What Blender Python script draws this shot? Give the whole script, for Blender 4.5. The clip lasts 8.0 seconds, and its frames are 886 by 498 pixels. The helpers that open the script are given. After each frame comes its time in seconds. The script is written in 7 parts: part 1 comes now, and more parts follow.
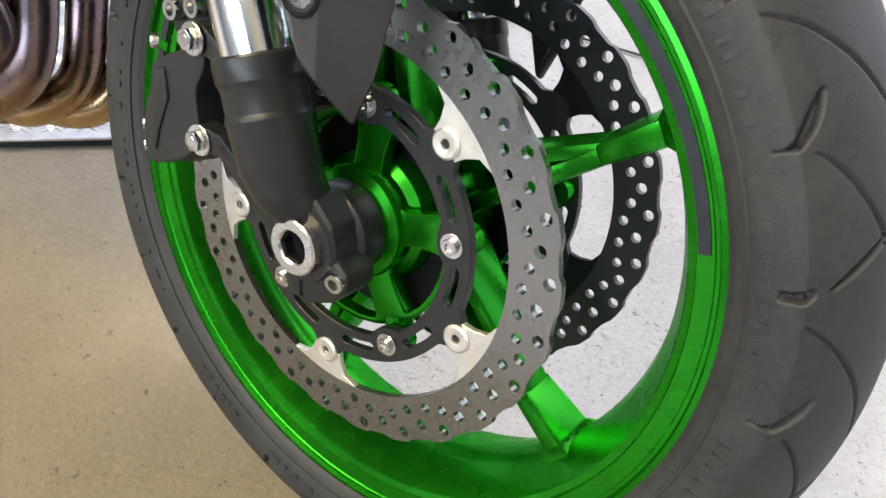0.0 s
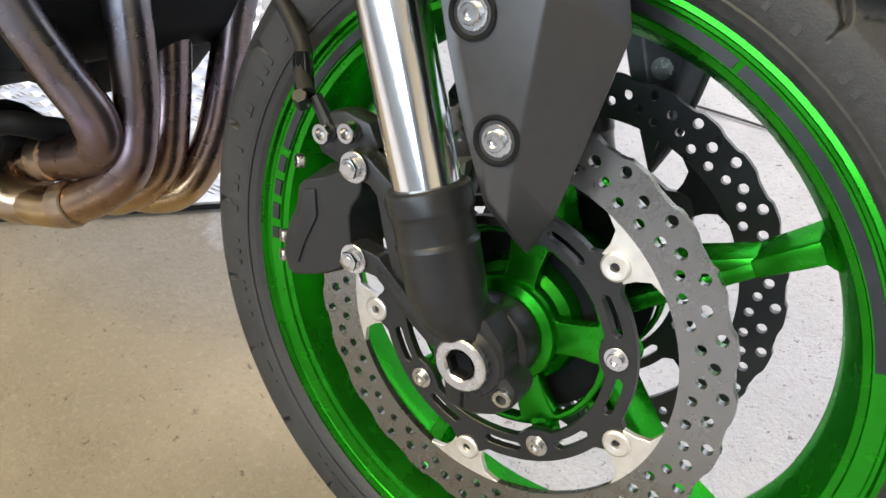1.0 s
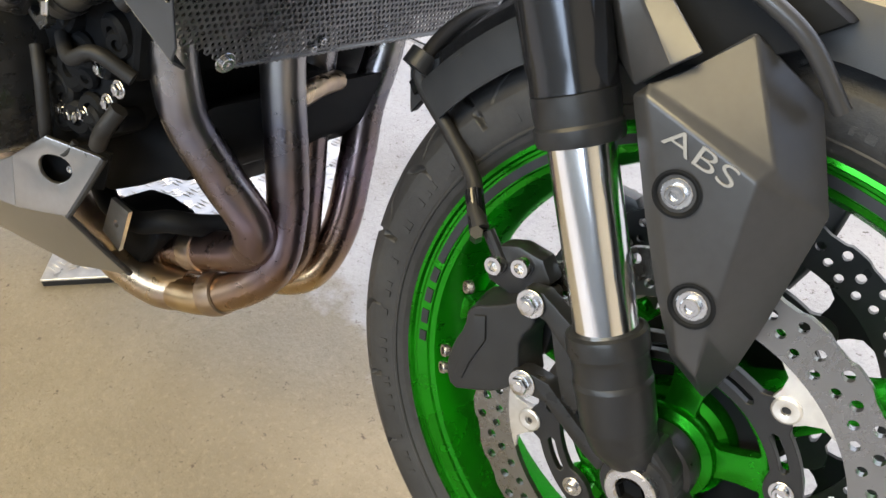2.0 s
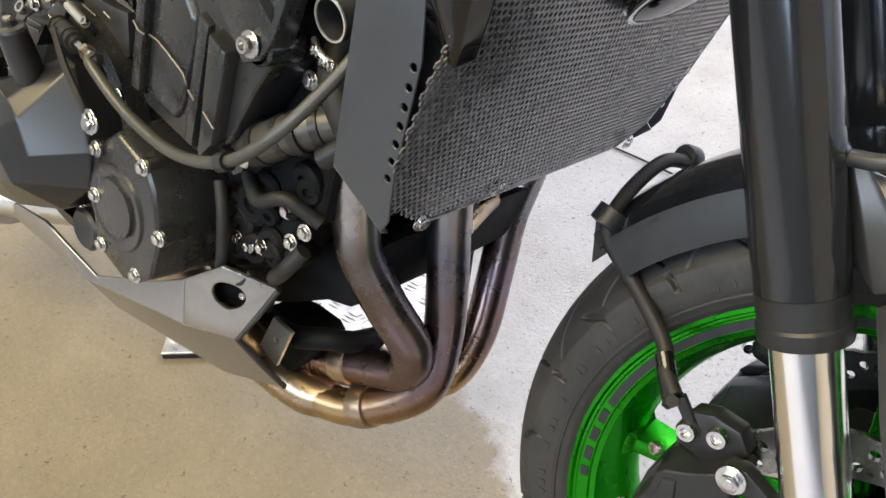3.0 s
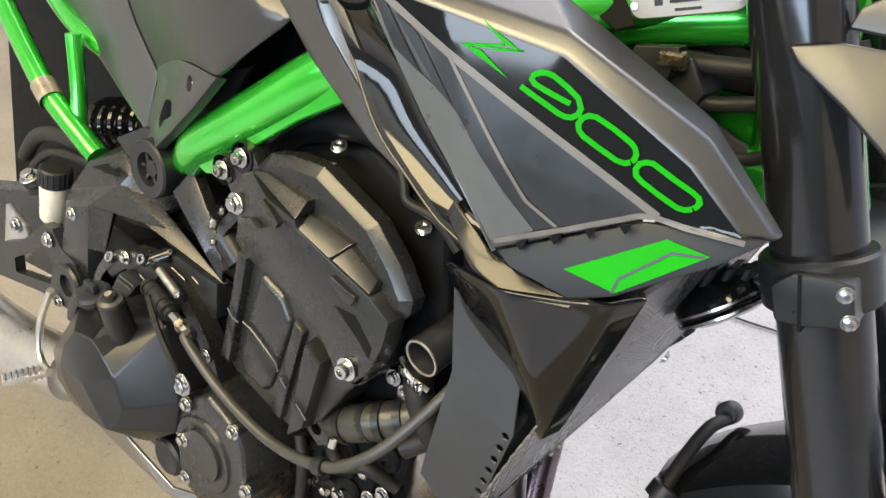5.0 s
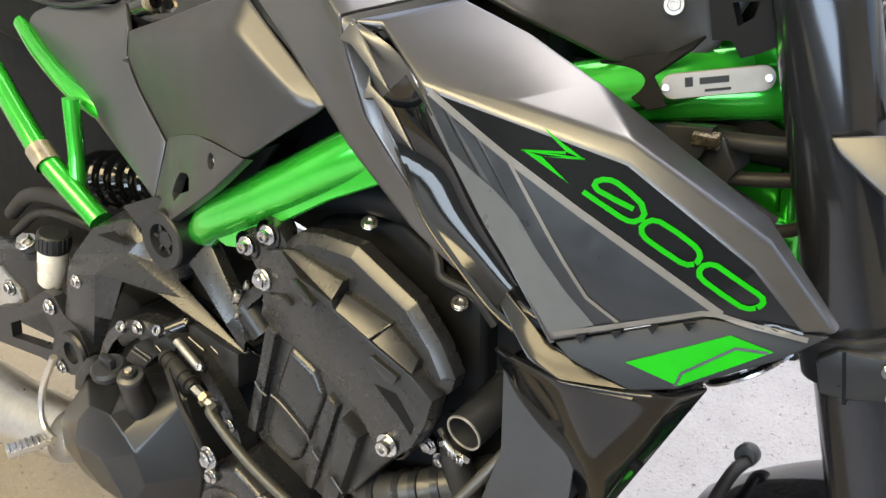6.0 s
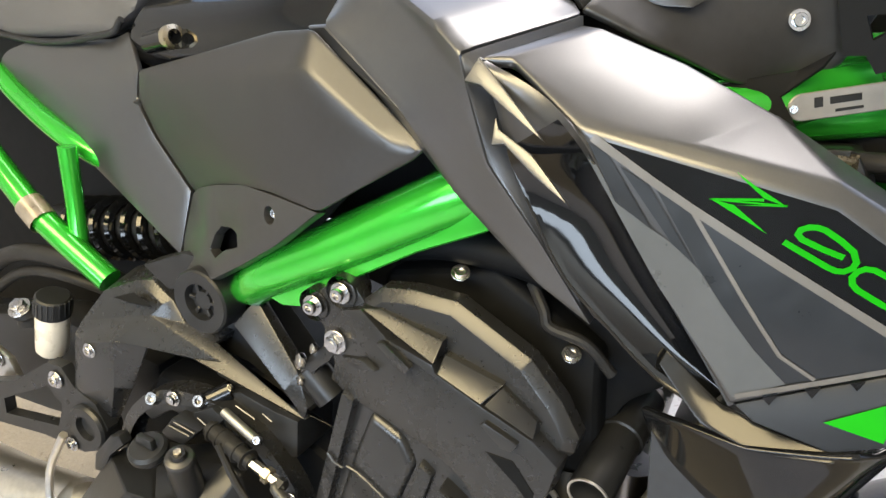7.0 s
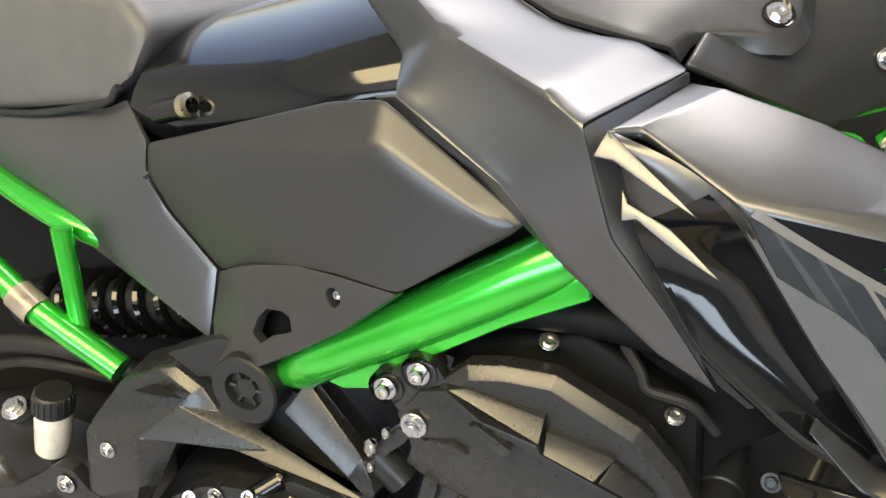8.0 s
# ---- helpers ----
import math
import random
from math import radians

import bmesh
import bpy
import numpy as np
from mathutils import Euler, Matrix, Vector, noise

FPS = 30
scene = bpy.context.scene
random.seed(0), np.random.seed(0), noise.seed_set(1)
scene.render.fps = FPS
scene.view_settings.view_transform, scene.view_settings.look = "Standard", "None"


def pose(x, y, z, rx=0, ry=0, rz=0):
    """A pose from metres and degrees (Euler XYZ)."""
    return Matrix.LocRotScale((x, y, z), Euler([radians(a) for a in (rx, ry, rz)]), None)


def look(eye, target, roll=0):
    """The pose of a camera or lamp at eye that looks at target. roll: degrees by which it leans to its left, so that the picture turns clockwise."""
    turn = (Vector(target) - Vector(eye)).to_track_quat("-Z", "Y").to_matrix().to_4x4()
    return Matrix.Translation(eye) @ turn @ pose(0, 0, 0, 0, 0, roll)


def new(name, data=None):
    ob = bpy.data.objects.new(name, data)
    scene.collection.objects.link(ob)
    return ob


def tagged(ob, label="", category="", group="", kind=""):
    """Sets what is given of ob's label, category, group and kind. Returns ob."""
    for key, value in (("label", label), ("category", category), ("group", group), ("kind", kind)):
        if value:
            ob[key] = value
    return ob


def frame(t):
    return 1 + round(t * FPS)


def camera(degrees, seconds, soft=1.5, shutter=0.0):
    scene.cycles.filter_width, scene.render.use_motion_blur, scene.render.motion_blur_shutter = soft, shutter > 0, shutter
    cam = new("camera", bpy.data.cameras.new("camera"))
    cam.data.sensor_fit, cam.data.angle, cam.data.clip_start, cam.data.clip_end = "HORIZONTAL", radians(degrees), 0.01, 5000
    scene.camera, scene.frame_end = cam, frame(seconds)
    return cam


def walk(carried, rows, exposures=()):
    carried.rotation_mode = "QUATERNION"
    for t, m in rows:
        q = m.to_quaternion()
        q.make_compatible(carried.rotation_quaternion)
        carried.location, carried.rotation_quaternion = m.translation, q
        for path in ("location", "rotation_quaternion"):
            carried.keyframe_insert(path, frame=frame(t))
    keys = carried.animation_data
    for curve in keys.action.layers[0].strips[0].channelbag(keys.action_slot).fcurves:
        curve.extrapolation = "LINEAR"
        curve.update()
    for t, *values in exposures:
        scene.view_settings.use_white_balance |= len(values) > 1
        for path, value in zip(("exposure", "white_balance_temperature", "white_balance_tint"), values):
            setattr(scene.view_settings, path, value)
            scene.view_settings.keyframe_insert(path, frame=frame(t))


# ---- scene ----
LEAN = 14.33
BIKE = pose(0, 0, 0.002, -LEAN)
cam = camera(59.0, 8.0)
ROWS = [
    (0.0, 0.2756, -0.4053, 0.5336, 60.46, -9.79, 36.66),
    (0.5, 0.2216, -0.4276, 0.5396, 60.88, -9.27, 34.84),
    (1.0, 0.1671, -0.4647, 0.5811, 61.51, -8.80, 33.65),
    (2.5, 0.0215, -0.5370, 0.6858, 62.10, -8.31, 37.93),
    (3.0, -0.0433, -0.5545, 0.7294, 62.26, -8.31, 39.37),
    (3.5, -0.0748, -0.5678, 0.7870, 62.44, -8.24, 39.87),
    (4.0, -0.0890, -0.5790, 0.8510, 62.87, -8.26, 39.94),
    (4.5, -0.1086, -0.5801, 0.8941, 63.18, -8.22, 39.73),
    (5.0, -0.1355, -0.5781, 0.9326, 63.50, -8.01, 39.03),
    (6.5, -0.2502, -0.6090, 0.9784, 64.50, -6.50, 32.11),
    (7.0, -0.3268, -0.6096, 0.9692, 64.86, -5.58, 28.58),
    (7.5, -0.3854, -0.6152, 0.9747, 65.42, -4.61, 25.11),
    (8.0, -0.4439, -0.6102, 0.9860, 65.78, -3.36, 20.93),
]
walk(cam, [(t, BIKE @ pose(x, y, z, rx, ry, rz)) for t, x, y, z, rx, ry, rz in ROWS], [(0.0, 1.40), (6.5, 1.40), (8.0, 1.31)])

# ---- light ----
world = bpy.data.worlds.new("sky")
scene.world = world
world.use_nodes = True
wn = world.node_tree.nodes
sky = wn.new("ShaderNodeTexSky")
sky.sky_type, sky.sun_disc = "NISHITA", False
sky.sun_elevation, sky.sun_rotation = radians(56), radians(0)
sky.air_density, sky.dust_density = 1.0, 3.0
wn["Background"].inputs["Strength"].default_value = 0.15
world.node_tree.links.new(sky.outputs[0], wn["Background"].inputs["Color"])
sun_data = bpy.data.lights.new("sun", "SUN")
sun_data.energy, sun_data.angle, sun_data.color = 0.5, radians(22), (1.0, 0.97, 0.93)
sun = new("sun", sun_data)
sun.matrix_world = look((0.0, 3.0, 4.4), (0, 0, 0))
# Lamps out of view: warm ceiling panels, and a cool fill at the south opening.
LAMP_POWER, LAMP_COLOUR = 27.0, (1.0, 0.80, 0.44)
OPENING_POWER, OPENING_COLOUR = 54.0, (0.78, 0.89, 1.0)


# ---- materials ----
def material(name, colour, rough=0.5, metal=0.0, coat=0.0, vary=0.15, scale=60.0, bump=0.0, bump_scale=400.0, second=None, rough_vary=0.1, anis=0.0):
    """A surface whose colour, gloss and relief vary at two scales."""
    m = bpy.data.materials.new(name)
    m.use_nodes = True
    nt = m.node_tree
    n, ln = nt.nodes, nt.links
    b = n["Principled BSDF"]
    b.inputs["Metallic"].default_value = metal
    b.inputs["Coat Weight"].default_value = coat
    b.inputs["Coat Roughness"].default_value = 0.06
    b.inputs["Anisotropic"].default_value = anis
    co = n.new("ShaderNodeTexCoord")
    big = n.new("ShaderNodeTexNoise")
    big.inputs["Scale"].default_value, big.inputs["Detail"].default_value = scale * 0.12, 4
    fine = n.new("ShaderNodeTexNoise")
    fine.inputs["Scale"].default_value, fine.inputs["Detail"].default_value = scale, 6
    for t in (big, fine):
        ln.new(co.outputs["Object"], t.inputs["Vector"])
    add = n.new("ShaderNodeMath")
    add.operation = "ADD"
    ln.new(big.outputs["Fac"], add.inputs[0])
    ln.new(fine.outputs["Fac"], add.inputs[1])
    ramp = n.new("ShaderNodeMapRange")
    ramp.inputs["From Min"].default_value, ramp.inputs["From Max"].default_value = 0.6, 1.4
    ln.new(add.outputs[0], ramp.inputs["Value"])
    mix = n.new("ShaderNodeMix")
    mix.data_type = "RGBA"
    other = second or tuple(min(1, c * (1 + 2 * vary)) for c in colour)
    mix.inputs["A"].default_value = (*(c * (1 - vary) for c in colour), 1)
    mix.inputs["B"].default_value = (*other, 1)
    ln.new(ramp.outputs[0], mix.inputs["Factor"])
    ln.new(mix.outputs["Result"], b.inputs["Base Color"])
    rr = n.new("ShaderNodeMapRange")
    rr.inputs["To Min"].default_value, rr.inputs["To Max"].default_value = max(0.02, rough - rough_vary), min(1, rough + rough_vary)
    ln.new(ramp.outputs[0], rr.inputs["Value"])
    ln.new(rr.outputs[0], b.inputs["Roughness"])
    if bump:
        tex = n.new("ShaderNodeTexNoise")
        tex.inputs["Scale"].default_value, tex.inputs["Detail"].default_value = bump_scale, 3
        ln.new(co.outputs["Object"], tex.inputs["Vector"])
        bp = n.new("ShaderNodeBump")
        bp.inputs["Strength"].default_value, bp.inputs["Distance"].default_value = bump, 0.001
        ln.new(tex.outputs["Fac"], bp.inputs["Height"])
        ln.new(bp.outputs[0], b.inputs["Normal"])
    return m


GREEN = material("green_metallic_paint", (0.016, 0.225, 0.011), 0.27, 0.88, 0.08, 0.12, 40, rough_vary=0.05)
GREEN.node_tree.nodes["Principled BSDF"].inputs["Specular Tint"].default_value = (0.12, 0.75, 0.10, 1)
GREEN_FRAME = material("green_frame_paint", (0.036, 0.45, 0.036), 0.2, 0.6, 0.7, 0.1, 30, rough_vary=0.05)
GREEN_DECAL = material("green_decal", (0.004, 0.25, 0.001), 0.5, 0.0, 0.0, 0.06, 60)
GREEN_DECAL.node_tree.nodes["Principled BSDF"].inputs["Specular IOR Level"].default_value = 0.12
RUBBER = material("tyre_rubber", (0.012, 0.012, 0.0135), 0.60, 0, 0, 0.3, 220, 0.3, 800, second=(0.030, 0.0305, 0.032))
BLACK = material("black_satin_plastic", (0.012, 0.013, 0.015), 0.38, 0, 0, 0.25, 70, 0.15, 1500)
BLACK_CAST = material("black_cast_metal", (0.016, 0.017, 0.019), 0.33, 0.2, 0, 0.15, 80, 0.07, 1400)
BLACK_GLOSS = material("black_gloss_paint", (0.004, 0.0045, 0.0055), 0.08, 0, 0.0, 0.2, 30, rough_vary=0.02)
FORK_BLACK = material("black_anodised_tube", (0.042, 0.045, 0.052), 0.15, 0.75, 0, 0.05, 60, rough_vary=0.02)
BLACK_MATTE = material("black_matte_plastic", (0.052, 0.053, 0.056), 0.33, 0.55, 0, 0.07, 160, 0.06, 2600, rough_vary=0.03)
# For dark engine parts, and for pieces that fill shaded gaps and recesses.
DARK = material("dark_metal_and_shade", (0.0045, 0.005, 0.006), 0.62, 0.05, 0, 0.3, 60, 0.08, 700)
GREY_PAINT = material("graphite_metallic_paint", (0.120, 0.124, 0.132), 0.34, 0.85, 0.06, 0.03, 900, 0.02, 2600, rough_vary=0.03)
SHROUD_PAINT = material("dark_graphite_paint", (0.105, 0.107, 0.112), 0.34, 0.85, 0.06, 0.03, 900, 0.02, 2600, rough_vary=0.03)
WING_BLACK = material("slate_black_paint", (0.011, 0.013, 0.017), 0.46, 0.0, 0, 0.05, 200, rough_vary=0.03)
GREY_LIP = material("black_gloss_lip", (0.010, 0.010, 0.010), 0.14, 0, 0.0, 0.05, 120, rough_vary=0.03)
# Bluish base colour carries the cool reflection on the side plates.
COOL_PLATE = material("cool_tinted_satin_plate", (0.038, 0.043, 0.052), 0.36, 0.4, 0, 0.07, 160, 0.04, 2600, rough_vary=0.03)
SILVER = material("satin_silver_paint", (0.29, 0.285, 0.28), 0.30, 0.9, 0.05, 0.05, 160, 0.03, 2500, rough_vary=0.03)
GREY_SATIN = material("satin_grey_paint", (0.066, 0.067, 0.070), 0.36, 0.75, 0, 0.04, 200, 0.03, 3000, rough_vary=0.03)
WING_BLACK.node_tree.nodes["Principled BSDF"].inputs["Specular IOR Level"].default_value = 0.3
GREY_DECAL = material("grey_decal", (0.072, 0.080, 0.090), 0.32, 0.1, 0, 0.06, 100)
LINE_DECAL = material("light_grey_decal", (0.108, 0.106, 0.106), 0.42, 0.1, 0, 0.06, 100)
SLATE_DECAL = material("slate_decal", (0.014, 0.017, 0.022), 0.34, 0.1, 0, 0.06, 100)
COVER = material("black_engine_cover", (0.019, 0.020, 0.022), 0.28, 0.25, 0, 0.06, 160, 0.012, 2200, rough_vary=0.03)
COVER.node_tree.nodes["Principled BSDF"].inputs["Specular IOR Level"].default_value = 0.65
# Darker copy of COVER that dims the reflections on the clutch dome.
COVER_DIMMED = material("dimmed_engine_cover", (0.014, 0.015, 0.017), 0.30, 0.2, 0, 0.06, 160, 0.012, 2200, rough_vary=0.03)
DISC = material("ground_steel_disc", (0.235, 0.235, 0.235), 0.29, 0.95, 0, 0.03, 160, 0.02, 900, anis=0.3)
DISC_TAB = material("plain_steel", (0.62, 0.60, 0.57), 0.42, 0.85, 0, 0.1, 150)
BRIGHT = material("zinc_plated_steel", (0.50, 0.50, 0.51), 0.24, 1.0, 0, 0.12, 200)
BRASSY = material("passivated_steel", (0.5, 0.44, 0.32), 0.3, 1.0, 0, 0.15, 200)
CHROME = material("hard_chrome", (0.80, 0.81, 0.83), 0.15, 1.0, 0, 0.03, 40, rough_vary=0.03)
EXHAUST = None
EXHAUST_JOINT = material("straw_tinted_steel", (0.60, 0.47, 0.29), 0.32, 1.0, 0, 0.2, 60, second=(0.3, 0.22, 0.2))
ALU = material("brushed_aluminium", (0.55, 0.54, 0.52), 0.35, 0.95, 0, 0.1, 150)
PLATE_METAL = material("satin_name_plate", (0.30, 0.295, 0.29), 0.45, 0.7, 0, 0.08, 150)
HOSE = material("black_rubber_hose", (0.013, 0.013, 0.0135), 0.5, 0, 0, 0.3, 80, 0.1, 700)
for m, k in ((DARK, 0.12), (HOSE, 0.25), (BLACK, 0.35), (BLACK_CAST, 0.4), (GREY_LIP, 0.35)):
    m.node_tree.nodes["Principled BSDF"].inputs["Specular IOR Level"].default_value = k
GREY_CABLE = material("grey_sleeved_cable", (0.030, 0.030, 0.028), 0.36, 0, 0, 0.15, 80)
RADIATOR = material("radiator_core", (0.10, 0.10, 0.10), 0.45, 0.5, 0, 0.3, 300, 0.6, 900)
MESH_PAINT = material("black_guard_mesh", (0.155, 0.155, 0.16), 0.30, 0.75, 0, 0.2, 90)
CLEAR_TANK = material("milky_reservoir", (0.62, 0.58, 0.5), 0.3, 0, 0.2, 0.08, 60)
TAPE = material("dark_rim_tape", (0.008, 0.010, 0.014), 0.35, 0, 0, 0.15, 80)
WHITE_PRINT = material("light_grey_print", (0.24, 0.236, 0.228), 0.42, 0.3, 0, 0.05, 100)
VINYL = material("black_seat_vinyl", (0.070, 0.070, 0.073), 0.42, 0, 0, 0.12, 80, 0.35, 1400)


def exhaust_material():
    """Bare steel tinted by heat: grey near the engine, violet and brown below, straw at the welded ends."""
    m = material("heat_tinted_steel", (0.2, 0.14, 0.11), 0.28, 1.0, 0, 0.2, 40, second=(0.19, 0.15, 0.17))
    nt = m.node_tree
    n, ln = nt.nodes, nt.links
    b = n["Principled BSDF"]
    co = n.new("ShaderNodeTexCoord")
    sep = n.new("ShaderNodeSeparateXYZ")
    ln.new(co.outputs["Object"], sep.inputs[0])
    wob = n.new("ShaderNodeTexNoise")
    wob.inputs["Scale"].default_value = 22
    ln.new(co.outputs["Object"], wob.inputs["Vector"])
    k = n.new("ShaderNodeMath")
    k.operation = "MULTIPLY_ADD"
    k.inputs[1].default_value = 0.10
    ln.new(wob.outputs["Fac"], k.inputs[0])
    ln.new(sep.outputs[2], k.inputs[2])
    mr = n.new("ShaderNodeMapRange")
    mr.inputs["From Min"].default_value, mr.inputs["From Max"].default_value = 0.24, 0.51
    ln.new(k.outputs[0], mr.inputs["Value"])
    ramp = n.new("ShaderNodeValToRGB")
    cr = ramp.color_ramp
    cr.elements[0].position, cr.elements[0].color = 0.0, (0.50, 0.37, 0.20, 1)
    cr.elements[1].position, cr.elements[1].color = 1.0, (0.30, 0.29, 0.29, 1)
    for pos, col in ((0.13, (0.33, 0.22, 0.13, 1)), (0.30, (0.19, 0.13, 0.115, 1)), (0.50, (0.20, 0.155, 0.18, 1)), (0.66, (0.17, 0.14, 0.14, 1)), (0.80, (0.17, 0.165, 0.195, 1))):
        e = cr.elements.new(pos)
        e.color = col
    ln.new(mr.outputs[0], ramp.inputs["Fac"])
    ln.new(ramp.outputs["Color"], b.inputs["Base Color"])
    return m


EXHAUST = exhaust_material()


def concrete_material():
    """Tan worn slab with a pale area of irregular edge, aggregate specks and stains."""
    m = bpy.data.materials.new("worn_concrete")
    m.use_nodes = True
    nt = m.node_tree
    n, ln = nt.nodes, nt.links
    b = n["Principled BSDF"]
    geo = n.new("ShaderNodeNewGeometry")
    sep = n.new("ShaderNodeSeparateXYZ")
    ln.new(geo.outputs["Position"], sep.inputs[0])

    def noise_tex(scale, detail=6, rough=0.6):
        t = n.new("ShaderNodeTexNoise")
        t.inputs["Scale"].default_value, t.inputs["Detail"].default_value, t.inputs["Roughness"].default_value = scale, detail, rough
        ln.new(geo.outputs["Position"], t.inputs["Vector"])
        return t.outputs["Fac"]

    def calc(op, a, c=None, e=None):
        k = n.new("ShaderNodeMath")
        k.operation = op
        for i, v in enumerate((a, c, e)):
            if v is None:
                continue
            if isinstance(v, (int, float)):
                k.inputs[i].default_value = v
            else:
                ln.new(v, k.inputs[i])
        return k.outputs[0]

    def ramp(v, lo, hi, a=0.0, c=1.0):
        k = n.new("ShaderNodeMapRange")
        k.inputs["From Min"].default_value, k.inputs["From Max"].default_value = lo, hi
        k.inputs["To Min"].default_value, k.inputs["To Max"].default_value = a, c
        ln.new(v, k.inputs["Value"])
        return k.outputs[0]

    def blend(f, a, c):
        k = n.new("ShaderNodeMix")
        k.data_type = "RGBA"
        ln.new(f, k.inputs["Factor"])
        for s, v in (("A", a), ("B", c)):
            if isinstance(v, tuple):
                k.inputs[s].default_value = (*v, 1)
            else:
                ln.new(v, k.inputs[s])
        return k.outputs["Result"]

    edge = calc("ADD", calc("MULTIPLY", sep.outputs[0], 0.45), sep.outputs[1])
    wobble = calc("MULTIPLY", calc("SUBTRACT", noise_tex(9, 5, 0.65), 0.5), 0.22)
    pale = ramp(calc("ADD", edge, wobble), -0.045, -0.005)
    tan = blend(ramp(noise_tex(3.5), 0.35, 0.65), (0.155, 0.132, 0.094), (0.208, 0.180, 0.131))
    tan = blend(ramp(noise_tex(75, 8, 0.75), 0.46, 0.66, 0, 0.6), tan, (0.15, 0.125, 0.085))
    tan = blend(ramp(noise_tex(130, 6, 0.7), 0.52, 0.66, 0, 0.42), tan, (0.265, 0.230, 0.163))
    tan = blend(ramp(noise_tex(330, 4, 0.7), 0.54, 0.70, 0, 0.32), tan, (0.10, 0.078, 0.05))
    light = blend(ramp(noise_tex(5), 0.3, 0.7), (0.31, 0.308, 0.308), (0.40, 0.398, 0.398))
    light = blend(ramp(noise_tex(110, 8, 0.75), 0.5, 0.68, 0, 0.65), light, (0.26, 0.255, 0.25))
    col = blend(pale, tan, light)
    for scale, size, least, dark in ((22, 0.075, 0.72, (0.035, 0.020, 0.013)), (60, 0.13, 0.60, (0.06, 0.042, 0.028)), (150, 0.2, 0.62, (0.09, 0.068, 0.044))):
        v = n.new("ShaderNodeTexVoronoi")
        v.inputs["Scale"].default_value = scale
        warp = n.new("ShaderNodeMix")
        warp.data_type = "RGBA"
        warp.inputs["Factor"].default_value = 0.02
        ln.new(geo.outputs["Position"], warp.inputs["A"])
        wn2 = n.new("ShaderNodeTexNoise")
        wn2.inputs["Scale"].default_value = 160
        ln.new(geo.outputs["Position"], wn2.inputs["Vector"])
        ln.new(wn2.outputs["Color"], warp.inputs["B"])
        ln.new(warp.outputs["Result"], v.inputs["Vector"])
        pick = n.new("ShaderNodeSeparateColor")
        ln.new(v.outputs["Color"], pick.inputs[0])
        speck = calc("MULTIPLY", ramp(v.outputs["Distance"], size * 0.6, size * 1.5, 0.85, 0), ramp(pick.outputs[0], least, least + 0.15))
        col = blend(speck, col, dark)
    smear = ramp(noise_tex(1.6, 5, 0.7), 0.52, 0.72, 0, 0.45)
    col = blend(smear, col, (0.15, 0.133, 0.103))
    ln.new(col, b.inputs["Base Color"])
    ln.new(ramp(noise_tex(12), 0.3, 0.7, 0.5, 0.75), b.inputs["Roughness"])
    bp = n.new("ShaderNodeBump")
    bp.inputs["Strength"].default_value, bp.inputs["Distance"].default_value = 0.9, 0.003
    ln.new(noise_tex(140, 8, 0.7), bp.inputs["Height"])
    ln.new(bp.outputs[0], b.inputs["Normal"])
    return m


CONCRETE = concrete_material()
WALL = material("painted_block_wall", (0.42, 0.42, 0.42), 0.8, 0, 0, 0.1, 20, 0.4, 60)
# Floor colour for an unseen slab that tints reflections blue-grey.
REFLECTOR_FLOOR = material("blue_grey_reflector_floor", (0.30, 0.305, 0.36), 0.6, 0, 0, 0.12, 18, 0.2, 90)
# Tinted to cool what the vertical panels reflect from the unseen south wall.
WALL_DIM = material("blue_grey_reflector_wall", (0.15, 0.175, 0.215), 0.7, 0, 0, 0.1, 20, 0.3, 60)
WALL_TAN = material("tan_painted_wall", (0.60, 0.50, 0.36), 0.8, 0, 0, 0.1, 20, 0.3, 60)
CEILING = material("ceiling_board", (0.78, 0.74, 0.66), 0.8, 0, 0, 0.08, 20, 0.2, 80)
PLATE = material("aluminium_tread_plate", (0.50, 0.48, 0.45), 0.34, 0.7, 0, 0.2, 60, 0.1, 300)


# ---- builders ----
def mesh_of(bm, name, sharp=32):
    me = bpy.data.meshes.new(name)
    bmesh.ops.recalc_face_normals(bm, faces=bm.faces)
    bm.to_mesh(me)
    bm.free()
    me.polygons.foreach_set("use_smooth", [True] * len(me.polygons))
    me.set_sharp_from_angle(angle=radians(sharp))
    return me


def part(name, bm, mat, parent=None, label="", sharp=32):
    """One mesh object under a thing or a part, in the coordinates of the thing."""
    me = mesh_of(bm, name, sharp) if isinstance(bm, bmesh.types.BMesh) else bm
    if mat and not me.materials:
        me.materials.append(mat)
    ob = new(name, me)
    if parent is not None:
        ob.parent = parent
    if label:
        ob["label"] = label
    return ob


def bevelled(bm, size, seg=2, angle=25):
    if size > 0:
        es = [e for e in bm.edges if len(e.link_faces) == 2 and e.calc_face_angle(0) > radians(angle)]
        bmesh.ops.bevel(bm, geom=es, offset=size, segments=seg, profile=0.6, affect="EDGES", clamp_overlap=True)
    return bm


